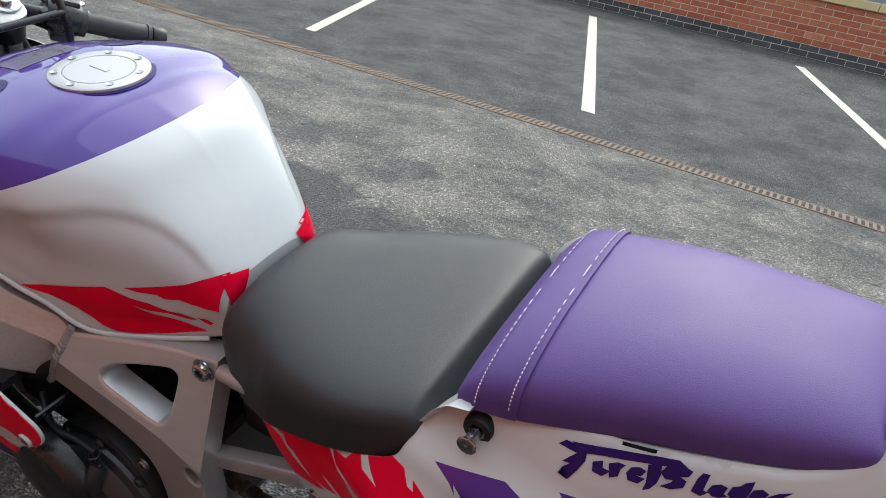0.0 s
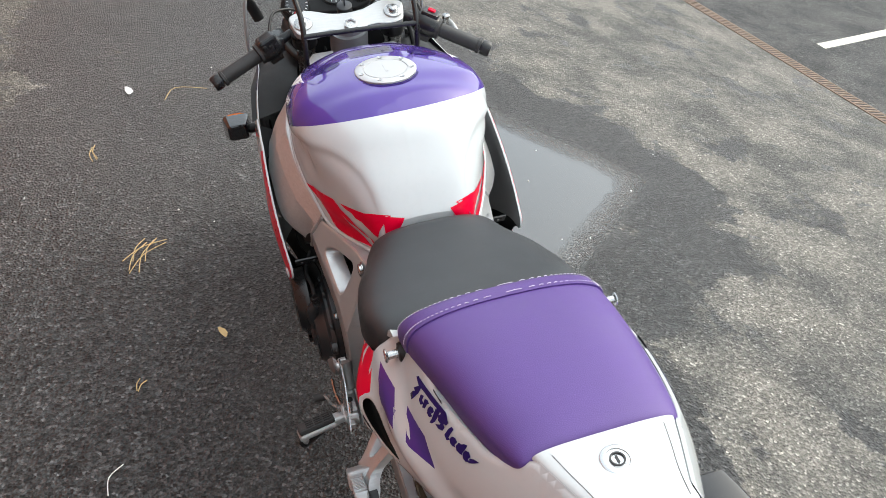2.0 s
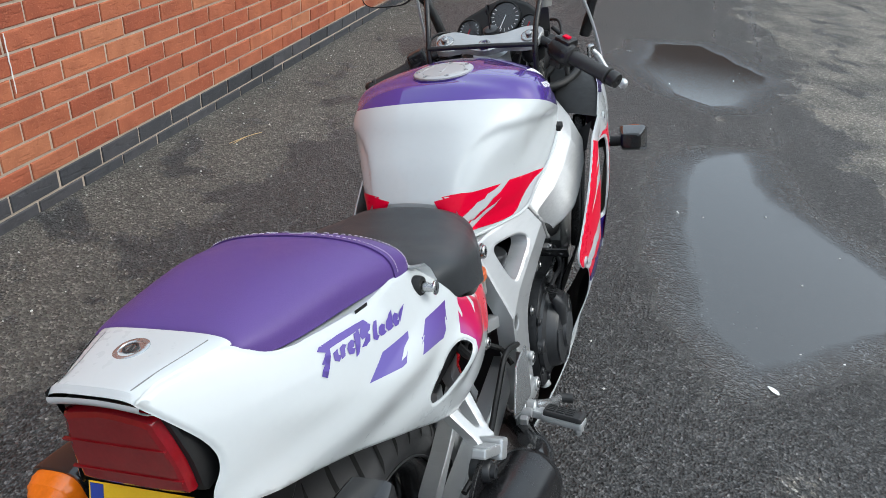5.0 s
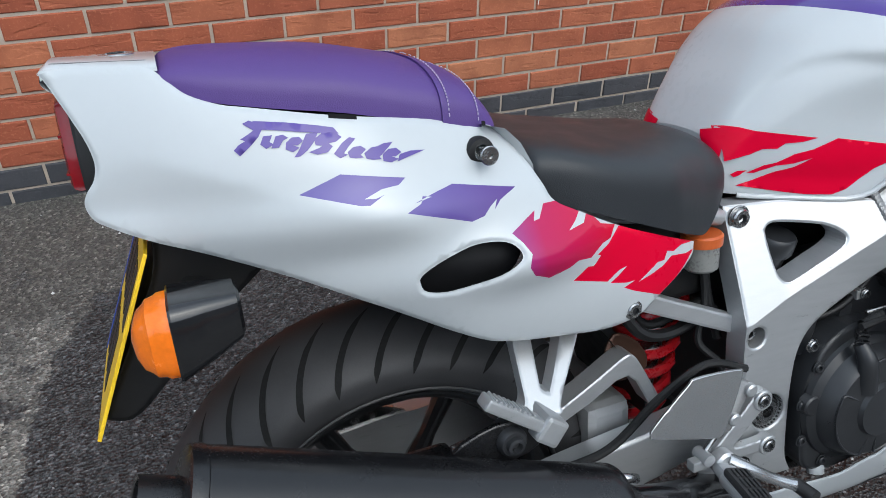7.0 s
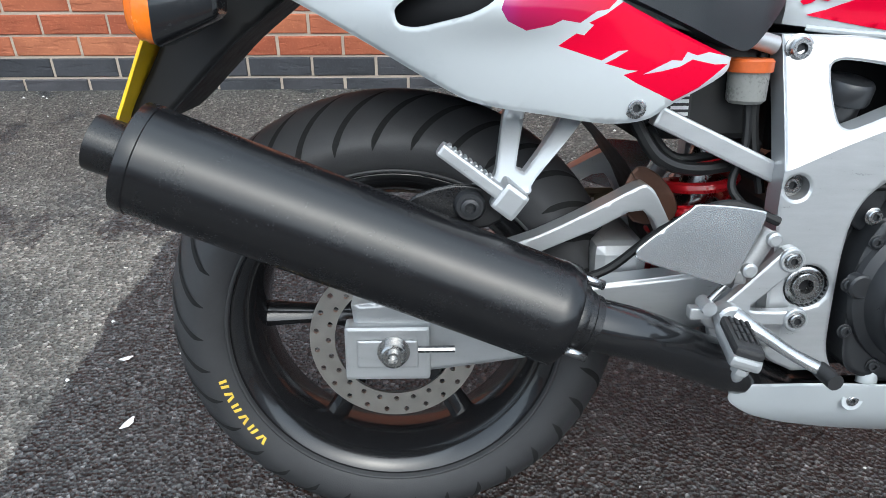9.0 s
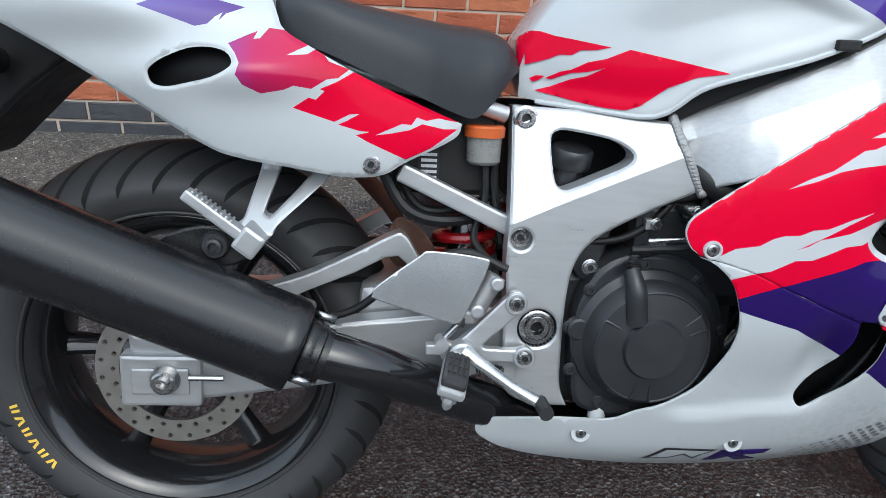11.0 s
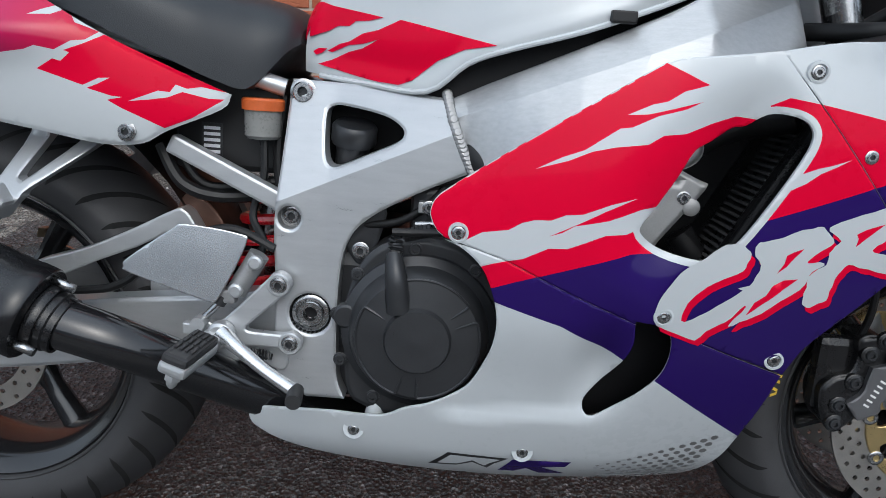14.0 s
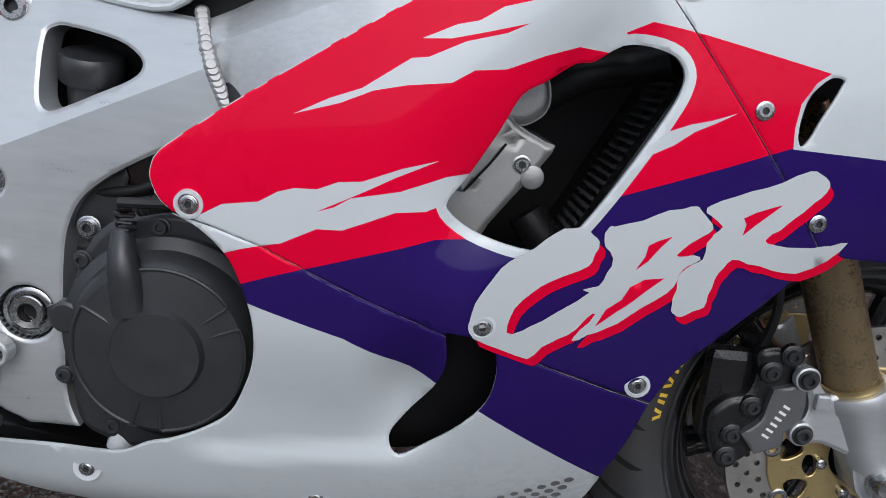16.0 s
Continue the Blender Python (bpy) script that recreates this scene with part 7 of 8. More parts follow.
for a in (40, 160, 280):
    x = ax.orthogonal().normalized()
    y = ax.cross(x)
    p = e1 + ax * 0.004 + (x * math.cos(radians(a)) + y * math.sin(radians(a))) * 0.046
    part("clamp_bolt", tube([p, p + ax * 0.026], 0.0055, 8, 1, straight=True), STEEL, can)
part("link_pipe", tube([e1 + ax * 0.02, (0.27, -0.24, 0.392), (0.34, -0.205, 0.352), (0.42, -0.16, 0.305), (0.5, -0.1, 0.25), (0.6, -0.05, 0.22)], [0.03, 0.029, 0.029, 0.03, 0.03, 0.03], 20, 8), BLACKGLOSS, can, "gloss black link pipe")
part("silencer_bracket", plate(curve([(0.02, 0.535), (0.07, 0.555), (0.115, 0.545), (0.12, 0.515), (0.07, 0.505)], 3), 0.215, 0.006), BLACKMETAL, can)

# ---- footrests ----
HANGER = curve([(0.131, 0.63, 1), (0.152, 0.63, 1), (0.150, 0.612), (0.1385, 0.573), (0.139, 0.566), (0.144, 0.564), (0.15, 0.567), (0.187, 0.606), (0.203, 0.63, 1), (0.229, 0.63, 1), (0.212, 0.606), (0.157, 0.557), (0.151, 0.546), (0.138, 0.534), (0.122, 0.525), (0.10, 0.517), (0.086, 0.515), (0.074, 0.522), (0.072, 0.537), (0.082, 0.548), (0.10, 0.552), (0.1135, 0.56), (0.119, 0.578)], 4)
BRACKET = curve([(0.436, 0.466), (0.442, 0.473), (0.453, 0.476), (0.463, 0.469), (0.465, 0.459), (0.457, 0.448), (0.418, 0.411), (0.412, 0.404), (0.417, 0.399), (0.456, 0.398), (0.468, 0.402), (0.479, 0.393), (0.478, 0.381), (0.468, 0.375), (0.454, 0.380), (0.392, 0.380), (0.376, 0.376), (0.360, 0.382), (0.356, 0.396), (0.364, 0.408), (0.381, 0.409)], 4)
HEEL = curve([(0.270, 0.474), (0.276, 0.485), (0.325, 0.521), (0.34, 0.528), (0.402, 0.521), (0.412, 0.509), (0.384, 0.446), (0.375, 0.438), (0.362, 0.44), (0.279, 0.466)], 4)
for side in (-1, 1):
    hang = part("footrest_hanger", plate(HANGER, 0.172, 0.02, side, (), 0.003, 0.012, lambda u, w: 0.142 + 1.1 * max(0, min(0.066, 0.612 - w))), ALLOY, bike, "forked aluminium passenger footrest hanger")
    jm = Matrix.Translation((0.126, side * 0.214, 0.541)) @ Matrix.Rotation(radians(-53), 4, "Y")
    part("hanger_knuckle", block((-0.016, -0.022, -0.016), (0.016, 0.022, 0.014), 0.005, m=jm), ALLOY, hang)
    part("passenger_footrest", block((-0.0065, -0.011, 0.0), (0.0075, 0.011, 0.09), 0.003, m=jm @ Matrix.Translation((0, side * 0.008, 0))), ALLOY, hang, "folded ribbed passenger footrest")
    for i in range(9):
        part("footrest_tooth", block((0.0065, -0.010, 0.028 + i * 0.0066), (0.0098, 0.010, 0.0313 + i * 0.0066), 0.001, m=jm @ Matrix.Translation((0, side * 0.008, 0))), ALLOY, hang)
    part("hanger_bush", turned([(-0.01, 0.017), (0.016, 0.017), (0.02, 0.014), (0.02, 0.010), (0.026, 0.0095), (0.027, 0.006), (0.02, 0.005), (0.02, 0)], (0.086, side * 0.205, 0.5335), (0, side, 0), 24), DARKCAST, hang, "black rubber bush and bolt")
    brk = part("footrest_bracket", plate(BRACKET, 0.196, 0.012, side), ALLOY, bike, "triangular aluminium footrest bracket")
    for u, w in ((0.451, 0.461), (0.466, 0.388)):
        part("bracket_boss", turned([(-0.002, 0.0145), (0.002, 0.0142), (0.0035, 0.0128), (0.0035, 0.0105), (0.001, 0.010)], (u, side * 0.196, w), (0, side, 0), 28), ALLOY, brk)
        bolt(brk, u, side * 0.1965, w, 0.95)
    part("heel_plate", plate(HEEL, 0.205, 0.003, side, (), 0.0012, 0.02, lambda u, w: 0.209 - 0.1 * (w - 0.48) - 0.05 * (u - 0.3)), POLISHED, brk, "polished aluminium heel plate")
    body = part("master_cylinder", merged(tube([(0.398, side * 0.19, 0.447), (0.425, side * 0.188, 0.495)], 0.0125, 18, 2, straight=True), block((0.378, side * 0.193 - 0.009, 0.434), (0.40, side * 0.193 + 0.009, 0.452), 0.004)), CAST, brk, "cast brake master cylinder")
    for u, w in ((0.424, 0.488), (0.401, 0.452)):
        part("cylinder_bolt", turned([(0, 0.0085), (0.008, 0.0085), (0.01, 0.006), (0.01, 0)], (u, side * 0.197, w), (0, side, 0), 16), ALLOY, body)
    part("rod_boot", tube([(0.385, side * 0.195, 0.442), (0.379, side * 0.196, 0.432)], 0.0075, 12, 2), GRIP, body)
    part("push_rod", tube([(0.38, side * 0.196, 0.434), (0.362, side * 0.198, 0.414)], 0.0045, 10, 2), STEEL, body)
    part("rod_clevis", merged(turned([(-0.012, 0.0085), (0.012, 0.0085), (0.012, 0)], (0.358, side * 0.2, 0.409), (0, side, 0), 16), block((0.338, side * 0.2 - 0.007, 0.394), (0.362, side * 0.2 + 0.007, 0.408), 0.002)), ALLOY, body)
    part("bracket_plate", plate(curve([(0.372, 0.392), (0.374, 0.356), (0.382, 0.346), (0.394, 0.352), (0.42, 0.358), (0.448, 0.345), (0.46, 0.352), (0.455, 0.385), (0.41, 0.39)], 3), 0.18, 0.005, side), ALLOY, brk)
    part("return_spring", tube([(0.405 + 0.0009 * k, side * (0.19 + 0.0055 * math.sin(k * 1.5)), 0.3705 - 0.00008 * k + 0.0055 * math.cos(k * 1.5)) for k in range(42)], 0.0013, 6, 1), BLACKMETAL, brk)
    # the folding peg: an alloy body, a ribbed rubber top, a feeler bolt
    p0, p1 = Vector((0.379, side * 0.212, 0.398)), Vector((0.364, side * 0.305, 0.393))
    q = (p1 - p0).normalized()
    x = q.cross(Vector((0.25, 0, 0.97))).normalized()
    z = x.cross(q)
    if z.z < 0:
        x, z = -x, -z
    pm = Matrix(((x.x, q.x, z.x, p0.x), (x.y, q.y, z.y, p0.y), (x.z, q.z, z.z, p0.z), (0, 0, 0, 1)))
    peg = part("footrest", merged(block((-0.012, -0.004, -0.012), (0.012, 0.03, 0.004), 0.004, m=pm), block((-0.0165, 0.018, -0.012), (0.0165, 0.096, 0.002), 0.005, m=pm)), ALLOY, brk, "alloy footrest with a ribbed rubber top")
    part("peg_rubber", block((-0.0155, 0.02, 0.0), (0.0155, 0.094, 0.012), 0.005, m=pm), GRIP, peg, "black rubber pad")
    for i in range(4):
        for k in range(3):
            part("rubber_rib", block((-0.012 + i * 0.0065, 0.026 + k * 0.018, 0.011), (-0.0085 + i * 0.0065, 0.041 + k * 0.018, 0.0145), 0.001, m=pm), GRIP, peg)
    part("peg_feeler", merged(turned([(0, 0.0095), (0.007, 0.0095), (0.008, 0.006)], pm @ Vector((0.0, 0.086, -0.012)), -z, 6), turned([(0.006, 0.0065), (0.014, 0.006), (0.018, 0.003), (0.0185, 0)], pm @ Vector((0.0, 0.086, -0.012)), -z, 16)), ALLOY, peg)
    part("pedal_boss", turned([(-0.006, 0.0165), (0.008, 0.0165), (0.011, 0.013), (0.011, 0)], (0.384, side * 0.204, 0.396), (0, side, 0), 24), ALLOY, brk)
    part("pedal", tube([(0.386, side * 0.212, 0.402), (0.411, side * 0.224, 0.388), (0.445, side * 0.23, 0.365), (0.480, side * 0.236, 0.346)], [0.0115, 0.0085, 0.0075, 0.0085], 12, 5, squash=0.7), POLISHED, brk, "polished aluminium foot pedal")
    part("pedal_pad", tube([(0.483, side * 0.232, 0.344), (0.486, side * 0.262, 0.342)], 0.0095, 12, 2), GRIP, brk)
part("side_stand", tube([(0.52, 0.15, 0.28), (0.55, 0.24, 0.175), (0.58, 0.31, 0.085)], 0.013, 12, 4), BLACKMETAL, bike, "black side stand, folded out")

# ---- front end ----
for side in (-1, 1):
    v = side * 0.105
    leg = part("fork_leg", tube([(1.058, v, 0.934), (1.105, v, 0.80), (1.18, v, 0.63)], 0.022, 24, 2, straight=True), STEEL, bike, "bright steel fork tube")
    part("fork_sleeve", tube([(1.18, v, 0.672), (1.308, v, 0.38)], 0.028, 28, 1, straight=True), BRONZE, leg, "bronze fork sleeve")
    part("sleeve_ring", turned([(-0.004, 0.0285), (-0.003, 0.031), (0.004, 0.031), (0.005, 0.0285)], (1.300, v, 0.398), (0.4, 0, -0.917), 28), GOLD, leg, "thin gold collar ring")
    slider = part("fork_slider", merged(turned([(0, 0.028), (0.0, 0.036), (0.004, 0.0375), (0.016, 0.0375), (0.02, 0.0355), (0.06, 0.033), (0.10, 0.026), (0.112, 0.0)], (1.302, v, 0.394), (0.4, 0, -0.917), 32),
                   sheet(curve([(1.288, 0.385), (1.33, 0.395), (1.352, 0.36), (1.378, 0.315), (1.376, 0.28), (1.352, 0.264), (1.328, 0.276), (1.312, 0.315), (1.296, 0.34)], 4), lambda u, w: 0.128, side, (), (), 0.02, 0.045, 0.012)), ALLOY, leg, "satin alloy fork slider")
    part("caliper_lug", sheet(curve([(1.231, 0.411), (1.239, 0.416), (1.252, 0.409), (1.266, 0.388), (1.288, 0.386), (1.306, 0.36), (1.312, 0.322), (1.275, 0.332), (1.255, 0.331), (1.242, 0.340), (1.246, 0.350), (1.252, 0.367), (1.247, 0.388)], 3), lambda u, w: 0.126, side, (), (), 0.02, 0.028, 0.006), ALLOY, leg, "alloy caliper mounting lug")
    part("lug_tab", block((1.253, side * 0.129 - 0.004, 0.372), (1.268, side * 0.129 + 0.004, 0.390), 0.003), ALLOY, leg)
    part("axle_cap", turned([(0, 0.021), (0.004, 0.021), (0.004, 0.015), (0.014, 0.0145), (0.015, 0.012), (0.015, 0)], (1.349, v + side * 0.022, 0.296), (0, side, 0), 24), STEEL, leg)
    cal = part("brake_caliper", sheet(curve([(1.194, 0.424), (1.217, 0.430), (1.234, 0.419), (1.247, 0.391), (1.247, 0.37), (1.238, 0.345), (1.208, 0.311), (1.19, 0.295), (1.171, 0.299), (1.158, 0.323), (1.156, 0.352), (1.172, 0.37), (1.19, 0.376), (1.196, 0.40)], 4), lambda u, w: 0.117, side, (), (), 0.02, 0.05, 0.008), BLACKMETAL, leg, "dark brake caliper with a grey cover and plain bar marks")
    part("caliper_cover", sheet(curve([(1.211, 0.388, 1), (1.24, 0.394), (1.247, 0.374), (1.243, 0.351), (1.231, 0.341), (1.231, 0.327), (1.205, 0.314, 1), (1.187, 0.336, 1), (1.204, 0.352), (1.208, 0.37)], 3), lambda u, w: 0.1265, side, (), (), 0.02, 0.012, 0.003), CALIPER, cal, "grey caliper cover")
    for k in range(6):
        cu, cw = 1.2105 + 0.0031 * k, 0.337 + 0.0068 * k
        part("caliper_mark", sheet([(cu - 0.0038, cw + 0.0005), (cu + 0.0038, cw - 0.0033), (cu + 0.005, cw - 0.0008), (cu - 0.0026, cw + 0.003)], lambda u, w: 0.1273, side, (), (), 0.01, 0, 0, 0.01), PALE, cal)
    for u, w in ((1.208, 0.404), (1.195, 0.364), (1.18, 0.331), (1.179, 0.305), (1.226, 0.424)):
        part("caliper_boss", turned([(-0.004, 0.0125), (0.002, 0.0122), (0.003, 0.0105), (0.003, 0)], (u, side * 0.117, w), (0, side, 0), 18), BLACKMETAL, cal)
        bolt(cal, u, side * 0.119, w, 0.8, BOLTDARK)
    for u, w in ((1.241, 0.404), (1.248, 0.343)):
        part("lug_boss", turned([(-0.004, 0.0135), (0.003, 0.013), (0.004, 0.011), (0.004, 0)], (u, side * 0.126, w), (0, side, 0), 20), ALLOY, leg)
        bolt(leg, u, side * 0.1295, w, 0.95, BOLTDARK)
    part("caliper_body", block((1.15, side * 0.09 - 0.012, 0.315), (1.20, side * 0.09 + 0.012, 0.42), 0.012), BLACKMETAL, cal)
    part("brake_hose", tube([(1.2, side * 0.1, 0.42), (1.195, side * 0.12, 0.5), (1.13, side * 0.13, 0.68), (1.08, side * 0.12, 0.82)], 0.005, 8, 6), PLASTIC, leg)

yoke = part("top_yoke", sheet(curve([(-0.13, 0.0), (-0.13, 0.03), (-0.09, 0.042), (-0.03, 0.02), (0.03, 0.02), (0.09, 0.042), (0.13, 0.03), (0.13, 0.0), (0.12, -0.028), (0.09, -0.035), (0.05, -0.03), (0.0, -0.045), (-0.05, -0.03), (-0.09, -0.035), (-0.12, -0.028)], 4), lambda u, w: 0.0, -1, [circle(0.105, 0, 0.02, 20), circle(-0.105, 0, 0.02, 20)], (), 0.02, 0.016, 0.003, 0.009, None, True), BRUSHED, bike, "silver top yoke")
yoke.matrix_local = Matrix.Translation((1.056, 0, 0.934)) @ Matrix.Rotation(radians(-22), 4, "Y") @ Matrix(((0, 0, 1, 0), (1, 0, 0, 0), (0, -1, 0, 0), (0, 0, 0, 1)))
for v in (-0.105, 0.105):
    part("fork_cap", turned([(-0.01, 0.0205), (0.003, 0.0205), (0.004, 0.0185), (0.004, 0.0095), (0.012, 0.0092), (0.0135, 0.006), (0.0135, 0)], (1.055, v, 0.934), (-0.38, 0, 0.92), 24), STEEL, bike)
part("stem_nut", turned([(0, 0.017), (0.007, 0.0165), (0.008, 0.012), (0.004, 0.010), (0.004, 0)], (1.03, 0, 0.924), (-0.38, 0, 0.92), 6), STEEL, bike)
ign = part("ignition_switch", turned([(0, 0.018), (0.02, 0.018), (0.022, 0.015), (0.022, 0)], (1.10, 0.0, 0.93), (-0.3, 0, 0.95), 24), DARKCAST, bike)
part("ignition_key", merged(block((1.088, -0.0015, 0.95), (1.096, 0.0015, 0.985), 0), turned([(-0.002, 0.012), (0.002, 0.012), (0.002, 0), ], (1.088, 0, 0.995), (0, 1, 0), 16)), BLACKMETAL, ign)
for side in (-1, 1):
    a, b = (Vector((1.066, -0.128, 0.92)), Vector((0.968, -0.307, 0.842))) if side < 0 else (Vector((1.09, 0.13, 0.905)), Vector((1.042, 0.322, 0.834)))
    d = (b - a).normalized()
    bar_ = part("handlebar", tube([a, a.lerp(b, 0.5), b], 0.011, 14, 2, straight=True), BLACKMETAL, bike, "black clip-on handlebar")
    g0 = a.lerp(b, 0.40)
    part("grip", tube([g0, a.lerp(b, 0.42), a.lerp(b, 0.92)], [0.021, 0.0165, 0.0165], 18, 3, straight=True), GRIP, bar_, "black rubber grip")
    part("bar_end", turned([(0, 0.0165), (0.005, 0.018), (0.018, 0.018), (0.022, 0.016), (0.022, 0.006), (0.019, 0.005), (0.019, 0)], a.lerp(b, 0.93), d, 24), BLACKMETAL, bar_, "black bar-end weight")
    sm = Matrix.Translation(a.lerp(b, 0.30)) @ d.to_track_quat("Y", "Z").to_matrix().to_4x4()
    house = part("switch_housing", merged(tube([sm @ Vector((0, -0.026, 0)), sm @ Vector((0, -0.012, 0)), sm @ Vector((0, 0.012, 0)), sm @ Vector((0, 0.024, 0))], [0.023, 0.027, 0.027, 0.024], 18, 3), block((-0.026, -0.022, -0.004), (0.012, 0.02, 0.032), 0.006, m=sm), block((-0.014, -0.018, -0.036), (0.02, 0.016, -0.016), 0.006, m=sm)), BLACKMETAL, bar_, "black switch housing")
    for k in range(3):
        part("switch_button", block((-0.03, -0.018 + k * 0.013, 0.004 + 0.004 * k), (-0.022, -0.009 + k * 0.013, 0.014 + 0.004 * k), 0.002, m=sm), PLASTIC, house)
    part("housing_screw", turned([(0, 0.004), (0.003, 0.004), (0.003, 0)], sm @ Vector((0.004, 0.006, 0.026)), (0, 0, 1), 10), STEEL, house)
    part("grip_flange", turned([(-0.006, 0.018), (-0.005, 0.024), (0.003, 0.024), (0.005, 0.018)], a.lerp(b, 0.43), d, 24), GRIP, bar_)
    part("grip_flange", turned([(-0.004, 0.0165), (-0.003, 0.0192), (0.003, 0.0192), (0.004, 0.0165)], a.lerp(b, 0.90), d, 24), GRIP, bar_)
    if side < 0:
        part("kill_switch", block((-0.014, -0.010, 0.028), (0.0, 0.008, 0.036), 0.003, m=sm), RED, bar_, "red engine stop switch")
    pv = Vector((1.078, -0.24, 0.884)) if side < 0 else a.lerp(b, 0.3) + Vector((0.045, 0, -0.01))
    tip = Vector((1.082, -0.31, 0.80)) if side < 0 else a.lerp(b, 0.98) + Vector((0.085, 0, -0.035))
    lever = part("lever", tube([pv, pv.lerp(tip, 0.2) + Vector((0.005, 0, 0)), pv.lerp(tip, 0.45) + Vector((-0.004, 0, -0.004)), pv.lerp(tip, 0.75) + Vector((-0.006, 0, -0.003)), tip], [0.010, 0.0105, 0.0075, 0.006, 0.0065], 14, 6, squash=0.75), ALLOY, bar_, "silver hand lever")
    part("lever_ball", turned([(-0.012, 0.0), (-0.0105, 0.006), (-0.006, 0.0104), (0, 0.012), (0.006, 0.0104), (0.0105, 0.006), (0.012, 0)], tip, (0, 0, 1), 16), ALLOY, lever)
    part("lever_pivot", turned([(-0.014, 0.009), (0.013, 0.009), (0.015, 0.006), (0.015, 0)], pv, (-0.2, 0, 1), 14), STEEL, lever)
    part("bar_clamp", turned([(-0.014, 0.022), (-0.014, 0.029), (0.014, 0.029), (0.014, 0.022)], (1.075, side * 0.105, 0.895), (-0.34, 0, 0.94), 24), BLACKMETAL, bar_)
    part("lever_perch", block((-0.012, -0.02, -0.018), (0.05, 0.02, 0.014), 0.006, m=Matrix.Translation(a.lerp(b, 0.22))), BLACKMETAL, bar_)
    part("throttle_cable", tube([a.lerp(b, 0.3), a + Vector((0.06, side * 0.03, 0.03)), a + Vector((0.10, -side * 0.05, 0.0)), a + Vector((0.06, -side * 0.08, -0.08))], 0.0032, 8, 6), PLASTIC, bar_)
res = part("front_reservoir", turned([(0, 0.019), (0.045, 0.021), (0.046, 0.024), (0.062, 0.024), (0.064, 0.022), (0.064, 0)], (1.128, -0.128, 0.985), (0, 0, 1), 28), MILKY, bike, "grey brake reservoir with a black cap")
part("reservoir_cap", turned([(0, 0.025), (0.018, 0.025), (0.02, 0.022), (0.02, 0)], (1.128, -0.128, 1.033), (0, 0, 1), 28), PLASTIC, res)
part("reservoir_bracket", merged(block((1.118, -0.140, 0.925), (1.124, -0.116, 0.99), 0.002), block((1.112, -0.136, 0.915), (1.14, -0.120, 0.93), 0.003)), BLACKMETAL, res, "black steel reservoir bracket")

# the black tube hoop ahead of the tank
hoop = part("tube_hoop", tube([(0.985, -0.13, 0.84), (0.965, -0.135, 0.88), (0.962, -0.137, 0.93), (0.99, -0.14, 0.985), (1.06, -0.15, 1.05), (1.14, -0.17, 1.08)], 0.0062, 12, 6), BLACKMETAL, bike, "black bent-tube hoop with a crossbar")
part("hoop_side", tube([(0.985, 0.12, 0.84), (0.965, 0.118, 0.88), (0.962, 0.116, 0.93), (0.98, 0.115, 0.985), (1.04, 0.13, 1.05), (1.12, 0.16, 1.08)], 0.0062, 12, 6), BLACKMETAL, hoop)
part("hoop_crossbar", tube([(0.962, -0.136, 0.935), (0.962, 0.0, 0.94), (0.962, 0.116, 0.942)], 0.0055, 10, 3), BLACKMETAL, hoop)
part("hoop_foot", block((0.980, -0.138, 0.792), (0.998, -0.126, 0.828), 0.003), BLACKMETAL, hoop)

# instruments
inst = part("instrument_pod", sheet(curve([(-0.135, -0.03), (-0.12, 0.006), (-0.075, 0.03), (-0.045, 0.044), (0.0, 0.056), (0.045, 0.044), (0.072, 0.028), (0.094, 0.0), (0.094, -0.035), (0.06, -0.055), (0.0, -0.058), (-0.06, -0.056), (-0.11, -0.062)], 4), lambda u, w: 0.0, -1, (), (), 0.03, 0.05, 0.01), PLASTIC, bike, "black instrument cluster with three dials")
im = Matrix.Translation((1.24, 0.0, 0.94)) @ Matrix.Rotation(radians(27), 4, "Y") @ Matrix(((0, 1, 0, 0), (-1, 0, 0, 0), (0, 0, 1, 0), (0, 0, 0, 1)))
inst.matrix_local = im
for x, z, r in ((0.0, 0.004, 0.042), (0.064, -0.016, 0.023), (-0.096, -0.024, 0.031)):
    part("dial_rim", turned([(0.0, r), (0.008, r), (0.009, r * 0.93), (0.004, r * 0.9)], (x, 0, z), (0, -1, 0), 36), PLASTIC, inst)
    part("dial_face", turned([(0.003, r * 0.92), (0.004, 0)], (x, 0, z), (0, -1, 0), 36), DIAL, inst)
    bm = bmesh.new()
    for i in range(15):
        a = radians(-40 + i * 260 / 14)
        block((r * 0.68, -0.0052, -0.0007), (r * 0.86, -0.0046, 0.0007), 0, bm, Matrix.Translation((x, 0, z)) @ Matrix.Rotation(a, 4, "Y"))
    tagged(part("dial_ticks", bm, WHITEINK, inst), "white dial ticks", kind="stuff")
    part("dial_needle", block((-r * 0.15, -0.006, -0.001), (r * 0.75, -0.0054, 0.001), 0, m=Matrix.Translation((x, 0, z)) @ Matrix.Rotation(radians(115), 4, "Y")), RED if r < 0.04 else WHITEINK, inst)

# windscreen and mirrors
rows = []
for i in range(9):
    s = i / 8
    u, w, hw = 1.47 - 0.24 * s, 0.775 + 0.39 * s - 0.06 * s * s, 0.232 - 0.05 * s * s
    rows.append([(u - 0.16 * (j / 8) ** 2 * (1 - 0.3 * s), hw * j / 8, w - 0.03 * (j / 8) ** 2 * s) for j in range(-8, 9)])
ws = part("windscreen", rows_mesh(rows), SCREEN, bike, "clear windscreen")
part("screen_edge", tube([p for p in rows[-1]], 0.0015, 6, 2), PLASTIC, ws)
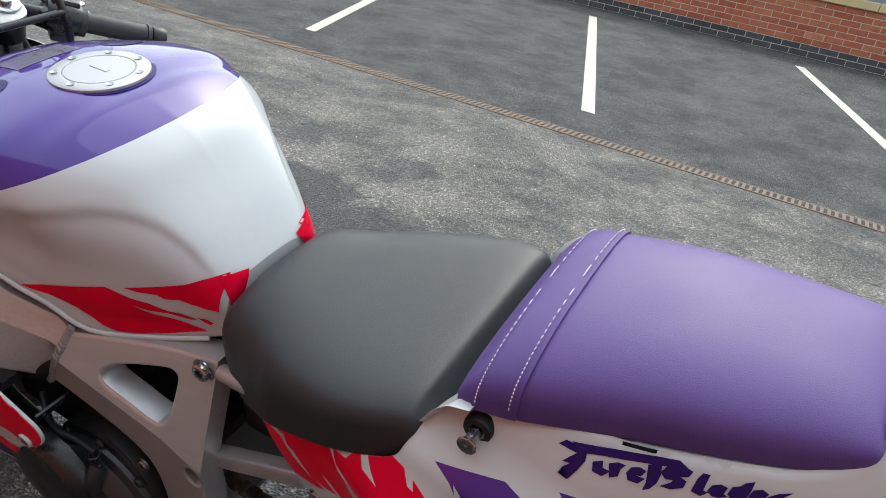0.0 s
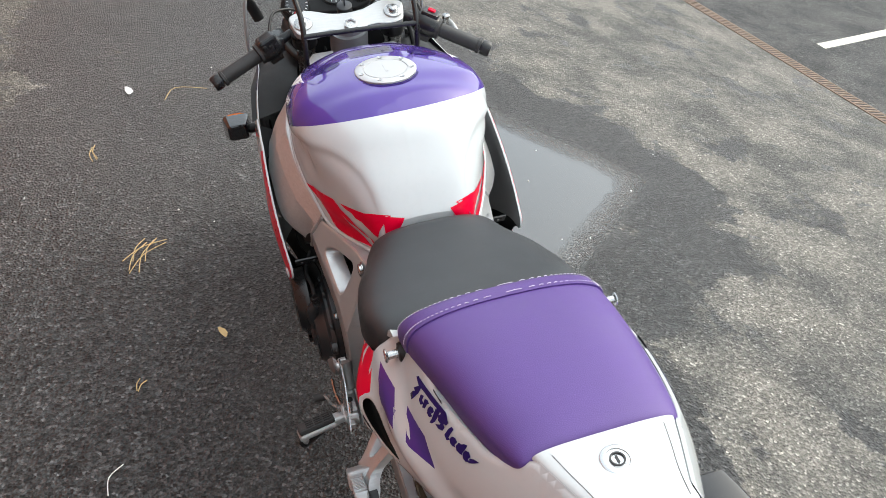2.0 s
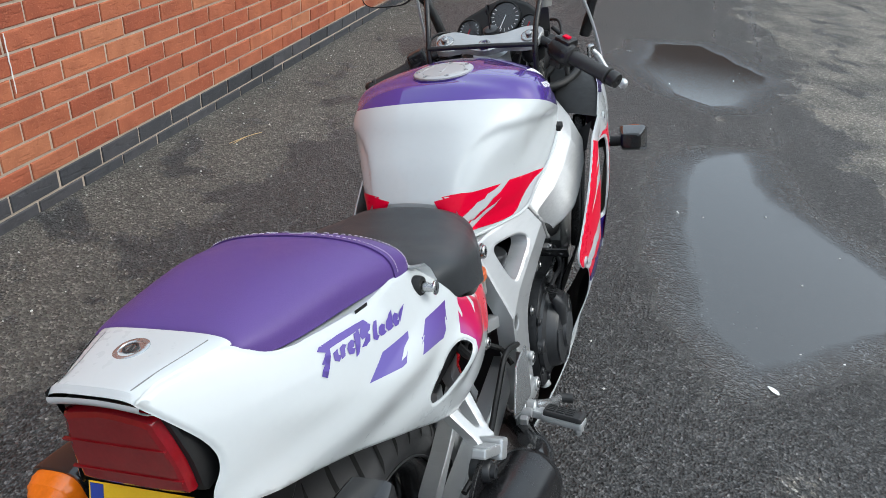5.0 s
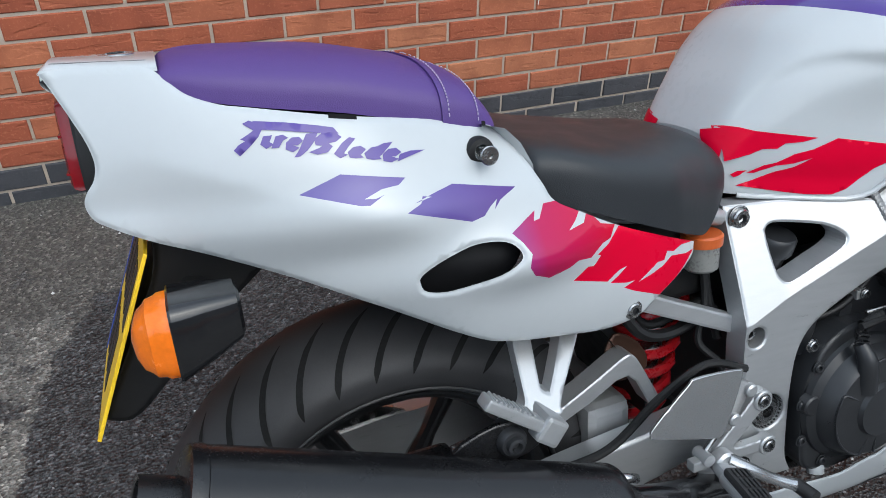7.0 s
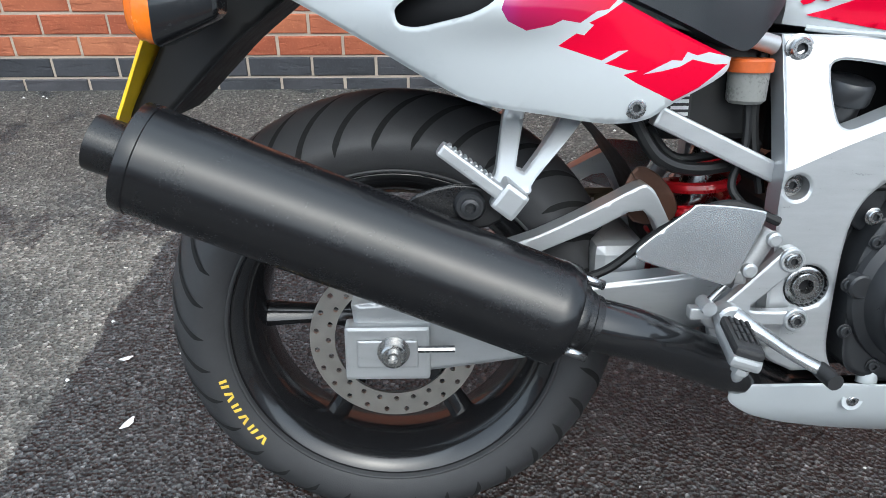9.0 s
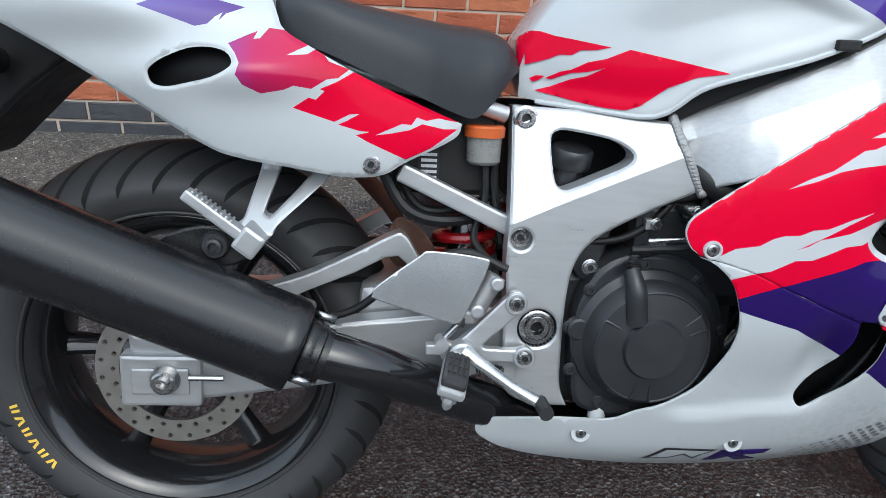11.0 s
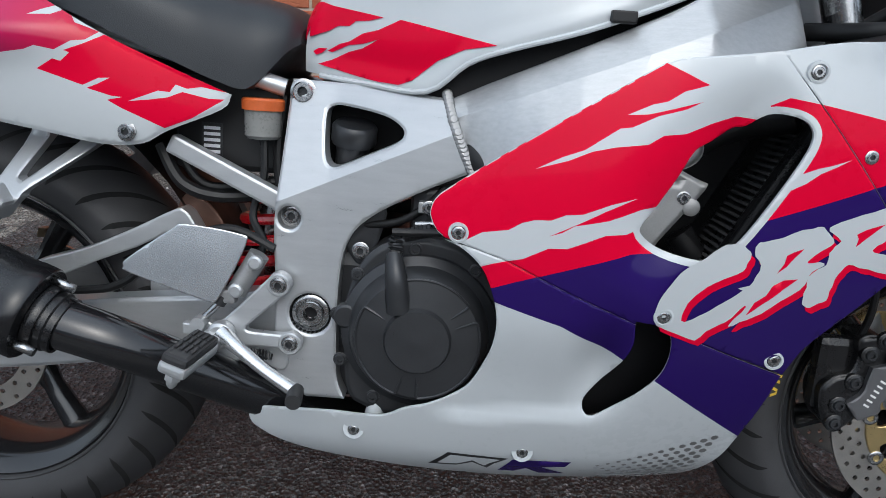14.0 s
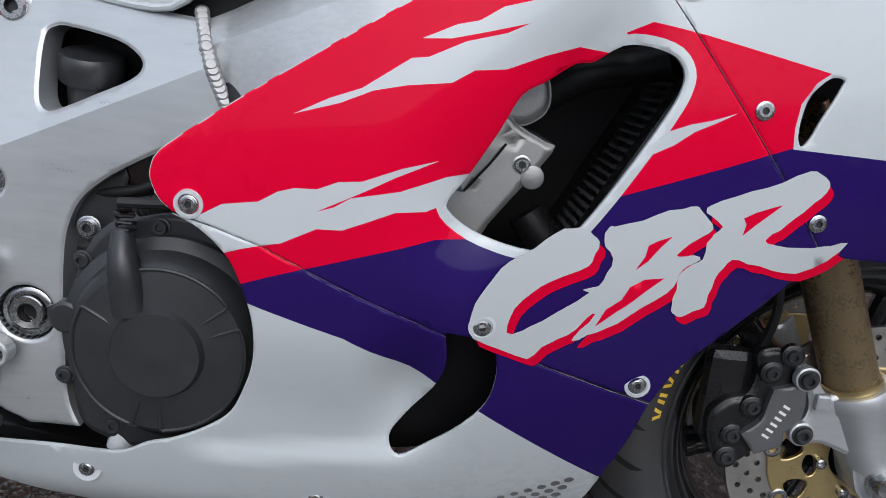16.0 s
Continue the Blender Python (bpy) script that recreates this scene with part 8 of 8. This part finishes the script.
for k in (0, -1):
    part("screen_trim", tube([r[k] for r in rows], 0.004, 8, 2), WHITE, ws, "white fairing lip along the screen")
for side in (-1, 1):
    c = Vector((1.27, side * 0.345 - 0.015, 1.035))
    mir = part("mirror", tube([(1.30, side * 0.19, 0.87), (1.30, side * 0.23, 0.99), c + Vector((0.01, -side * 0.05, 0))], [0.014, 0.012, 0.018], 12, 5), PLASTIC, bike, "black fairing mirror")
    rows = [[(c.x + x, c.y + k * 0.075 * math.copysign(abs(math.cos(a)) ** 0.6, math.cos(a)), c.z + k * 0.04 * math.copysign(abs(math.sin(a)) ** 0.6, math.sin(a))) for a in [j * math.pi / 16 for j in range(32)]] for x, k in ((-0.012, 0.96), (-0.008, 1.0), (0.01, 0.97), (0.035, 0.75), (0.05, 0.3))]
    part("mirror_shell", rows_mesh(rows, True, True), PLASTIC, mir)
    part("mirror_glass", rows_mesh([[(c.x - 0.0128, c.y + k * 0.07 * math.copysign(abs(math.cos(a)) ** 0.6, math.cos(a)), c.z + k * 0.036 * math.copysign(abs(math.sin(a)) ** 0.6, math.sin(a))) for a in [j * math.pi / 16 for j in range(32)]] for k in (0.02, 1.0)], True), MIRROR, mir)
for side in (-1, 1):
    part("cockpit_lining", rows_mesh([[(u, side * v, w) for u, v, w in row] for row in (((0.97, 0.262, 0.76), (1.1, 0.25, 0.778), (1.25, 0.21, 0.79), (1.4, 0.13, 0.79)), ((1.0, 0.20, 0.76), (1.1, 0.2, 0.79), (1.25, 0.15, 0.82), (1.38, 0.1, 0.82)), ((1.05, 0.15, 0.75), (1.12, 0.13, 0.80), (1.25, 0.1, 0.84), (1.35, 0.06, 0.84)))]), PLASTIC, bike)
    # black sheet closing the gap between spar and fairing
    part("fairing_liner", rows_mesh([[(u, side * v, w) for u, v, w in row] for row in (((0.88, 0.25, 0.715), (0.93, 0.25, 0.737), (0.97, 0.25, 0.75)), ((0.90, 0.2, 0.68), (0.94, 0.2, 0.70), (0.98, 0.2, 0.715)))]), INNER, bike)

# the nose's dark inside: unseen lamp housing added as filler, loom and hoses
shell = part("headlamp_housing", rows_mesh([[(u, hw * math.copysign(abs(math.cos(a)) ** 0.6, math.cos(a)), 0.80 + h * math.copysign(abs(math.sin(a)) ** 0.6, math.sin(a))) for a in [j * math.pi / 14 for j in range(28)]] for u, hw, h in ((1.15, 0.02, 0.02), (1.155, 0.115, 0.07), (1.2, 0.135, 0.085), (1.32, 0.14, 0.085), (1.4, 0.1, 0.05))], True, True), INNER, bike, "black headlamp housing inside the nose")
for pts, r in (([(1.10, -0.07, 0.78), (1.15, -0.13, 0.83), (1.22, -0.15, 0.86), (1.30, -0.13, 0.87)], 0.009), ([(1.06, -0.10, 0.80), (1.11, -0.16, 0.80), (1.2, -0.185, 0.81), (1.3, -0.17, 0.82)], 0.011), ([(1.12, -0.12, 0.90), (1.15, -0.16, 0.86), (1.14, -0.17, 0.80), (1.18, -0.16, 0.76)], 0.006), ([(1.24, -0.12, 0.91), (1.21, -0.165, 0.87), (1.2, -0.17, 0.80)], 0.005), ([(1.08, 0.07, 0.80), (1.15, 0.13, 0.83), (1.25, 0.15, 0.85)], 0.010), ([(1.09, -0.03, 0.87), (1.13, -0.06, 0.90), (1.19, -0.05, 0.89)], 0.008)):
    part("wiring_loom", tube(pts, r, 10, 6), PLASTIC, bike)
for u, w in ((1.17, 0.83), (1.25, 0.84)):
    part("loom_clip", turned([(-0.006, 0.013), (0.006, 0.013)], (u, -0.155, w), (1, 0, 0.2), 14), PLASTIC, bike)

# ---- the bricks nearest the camera, each an object of its own ----
SINGLE = brick_mesh(0.215, "brick"), brick_mesh(0.215, "blue_brick")
SINGLE[0].materials.append(BRICK)
SINGLE[1].materials.append(BLUEB)
for x, z, blue, j in near_bricks:
    ob = new("blue_brick" if blue else "brick", SINGLE[int(blue)])
    ob.parent = wall_near
    ob.location = (x + j[0], j[1], z + j[2])
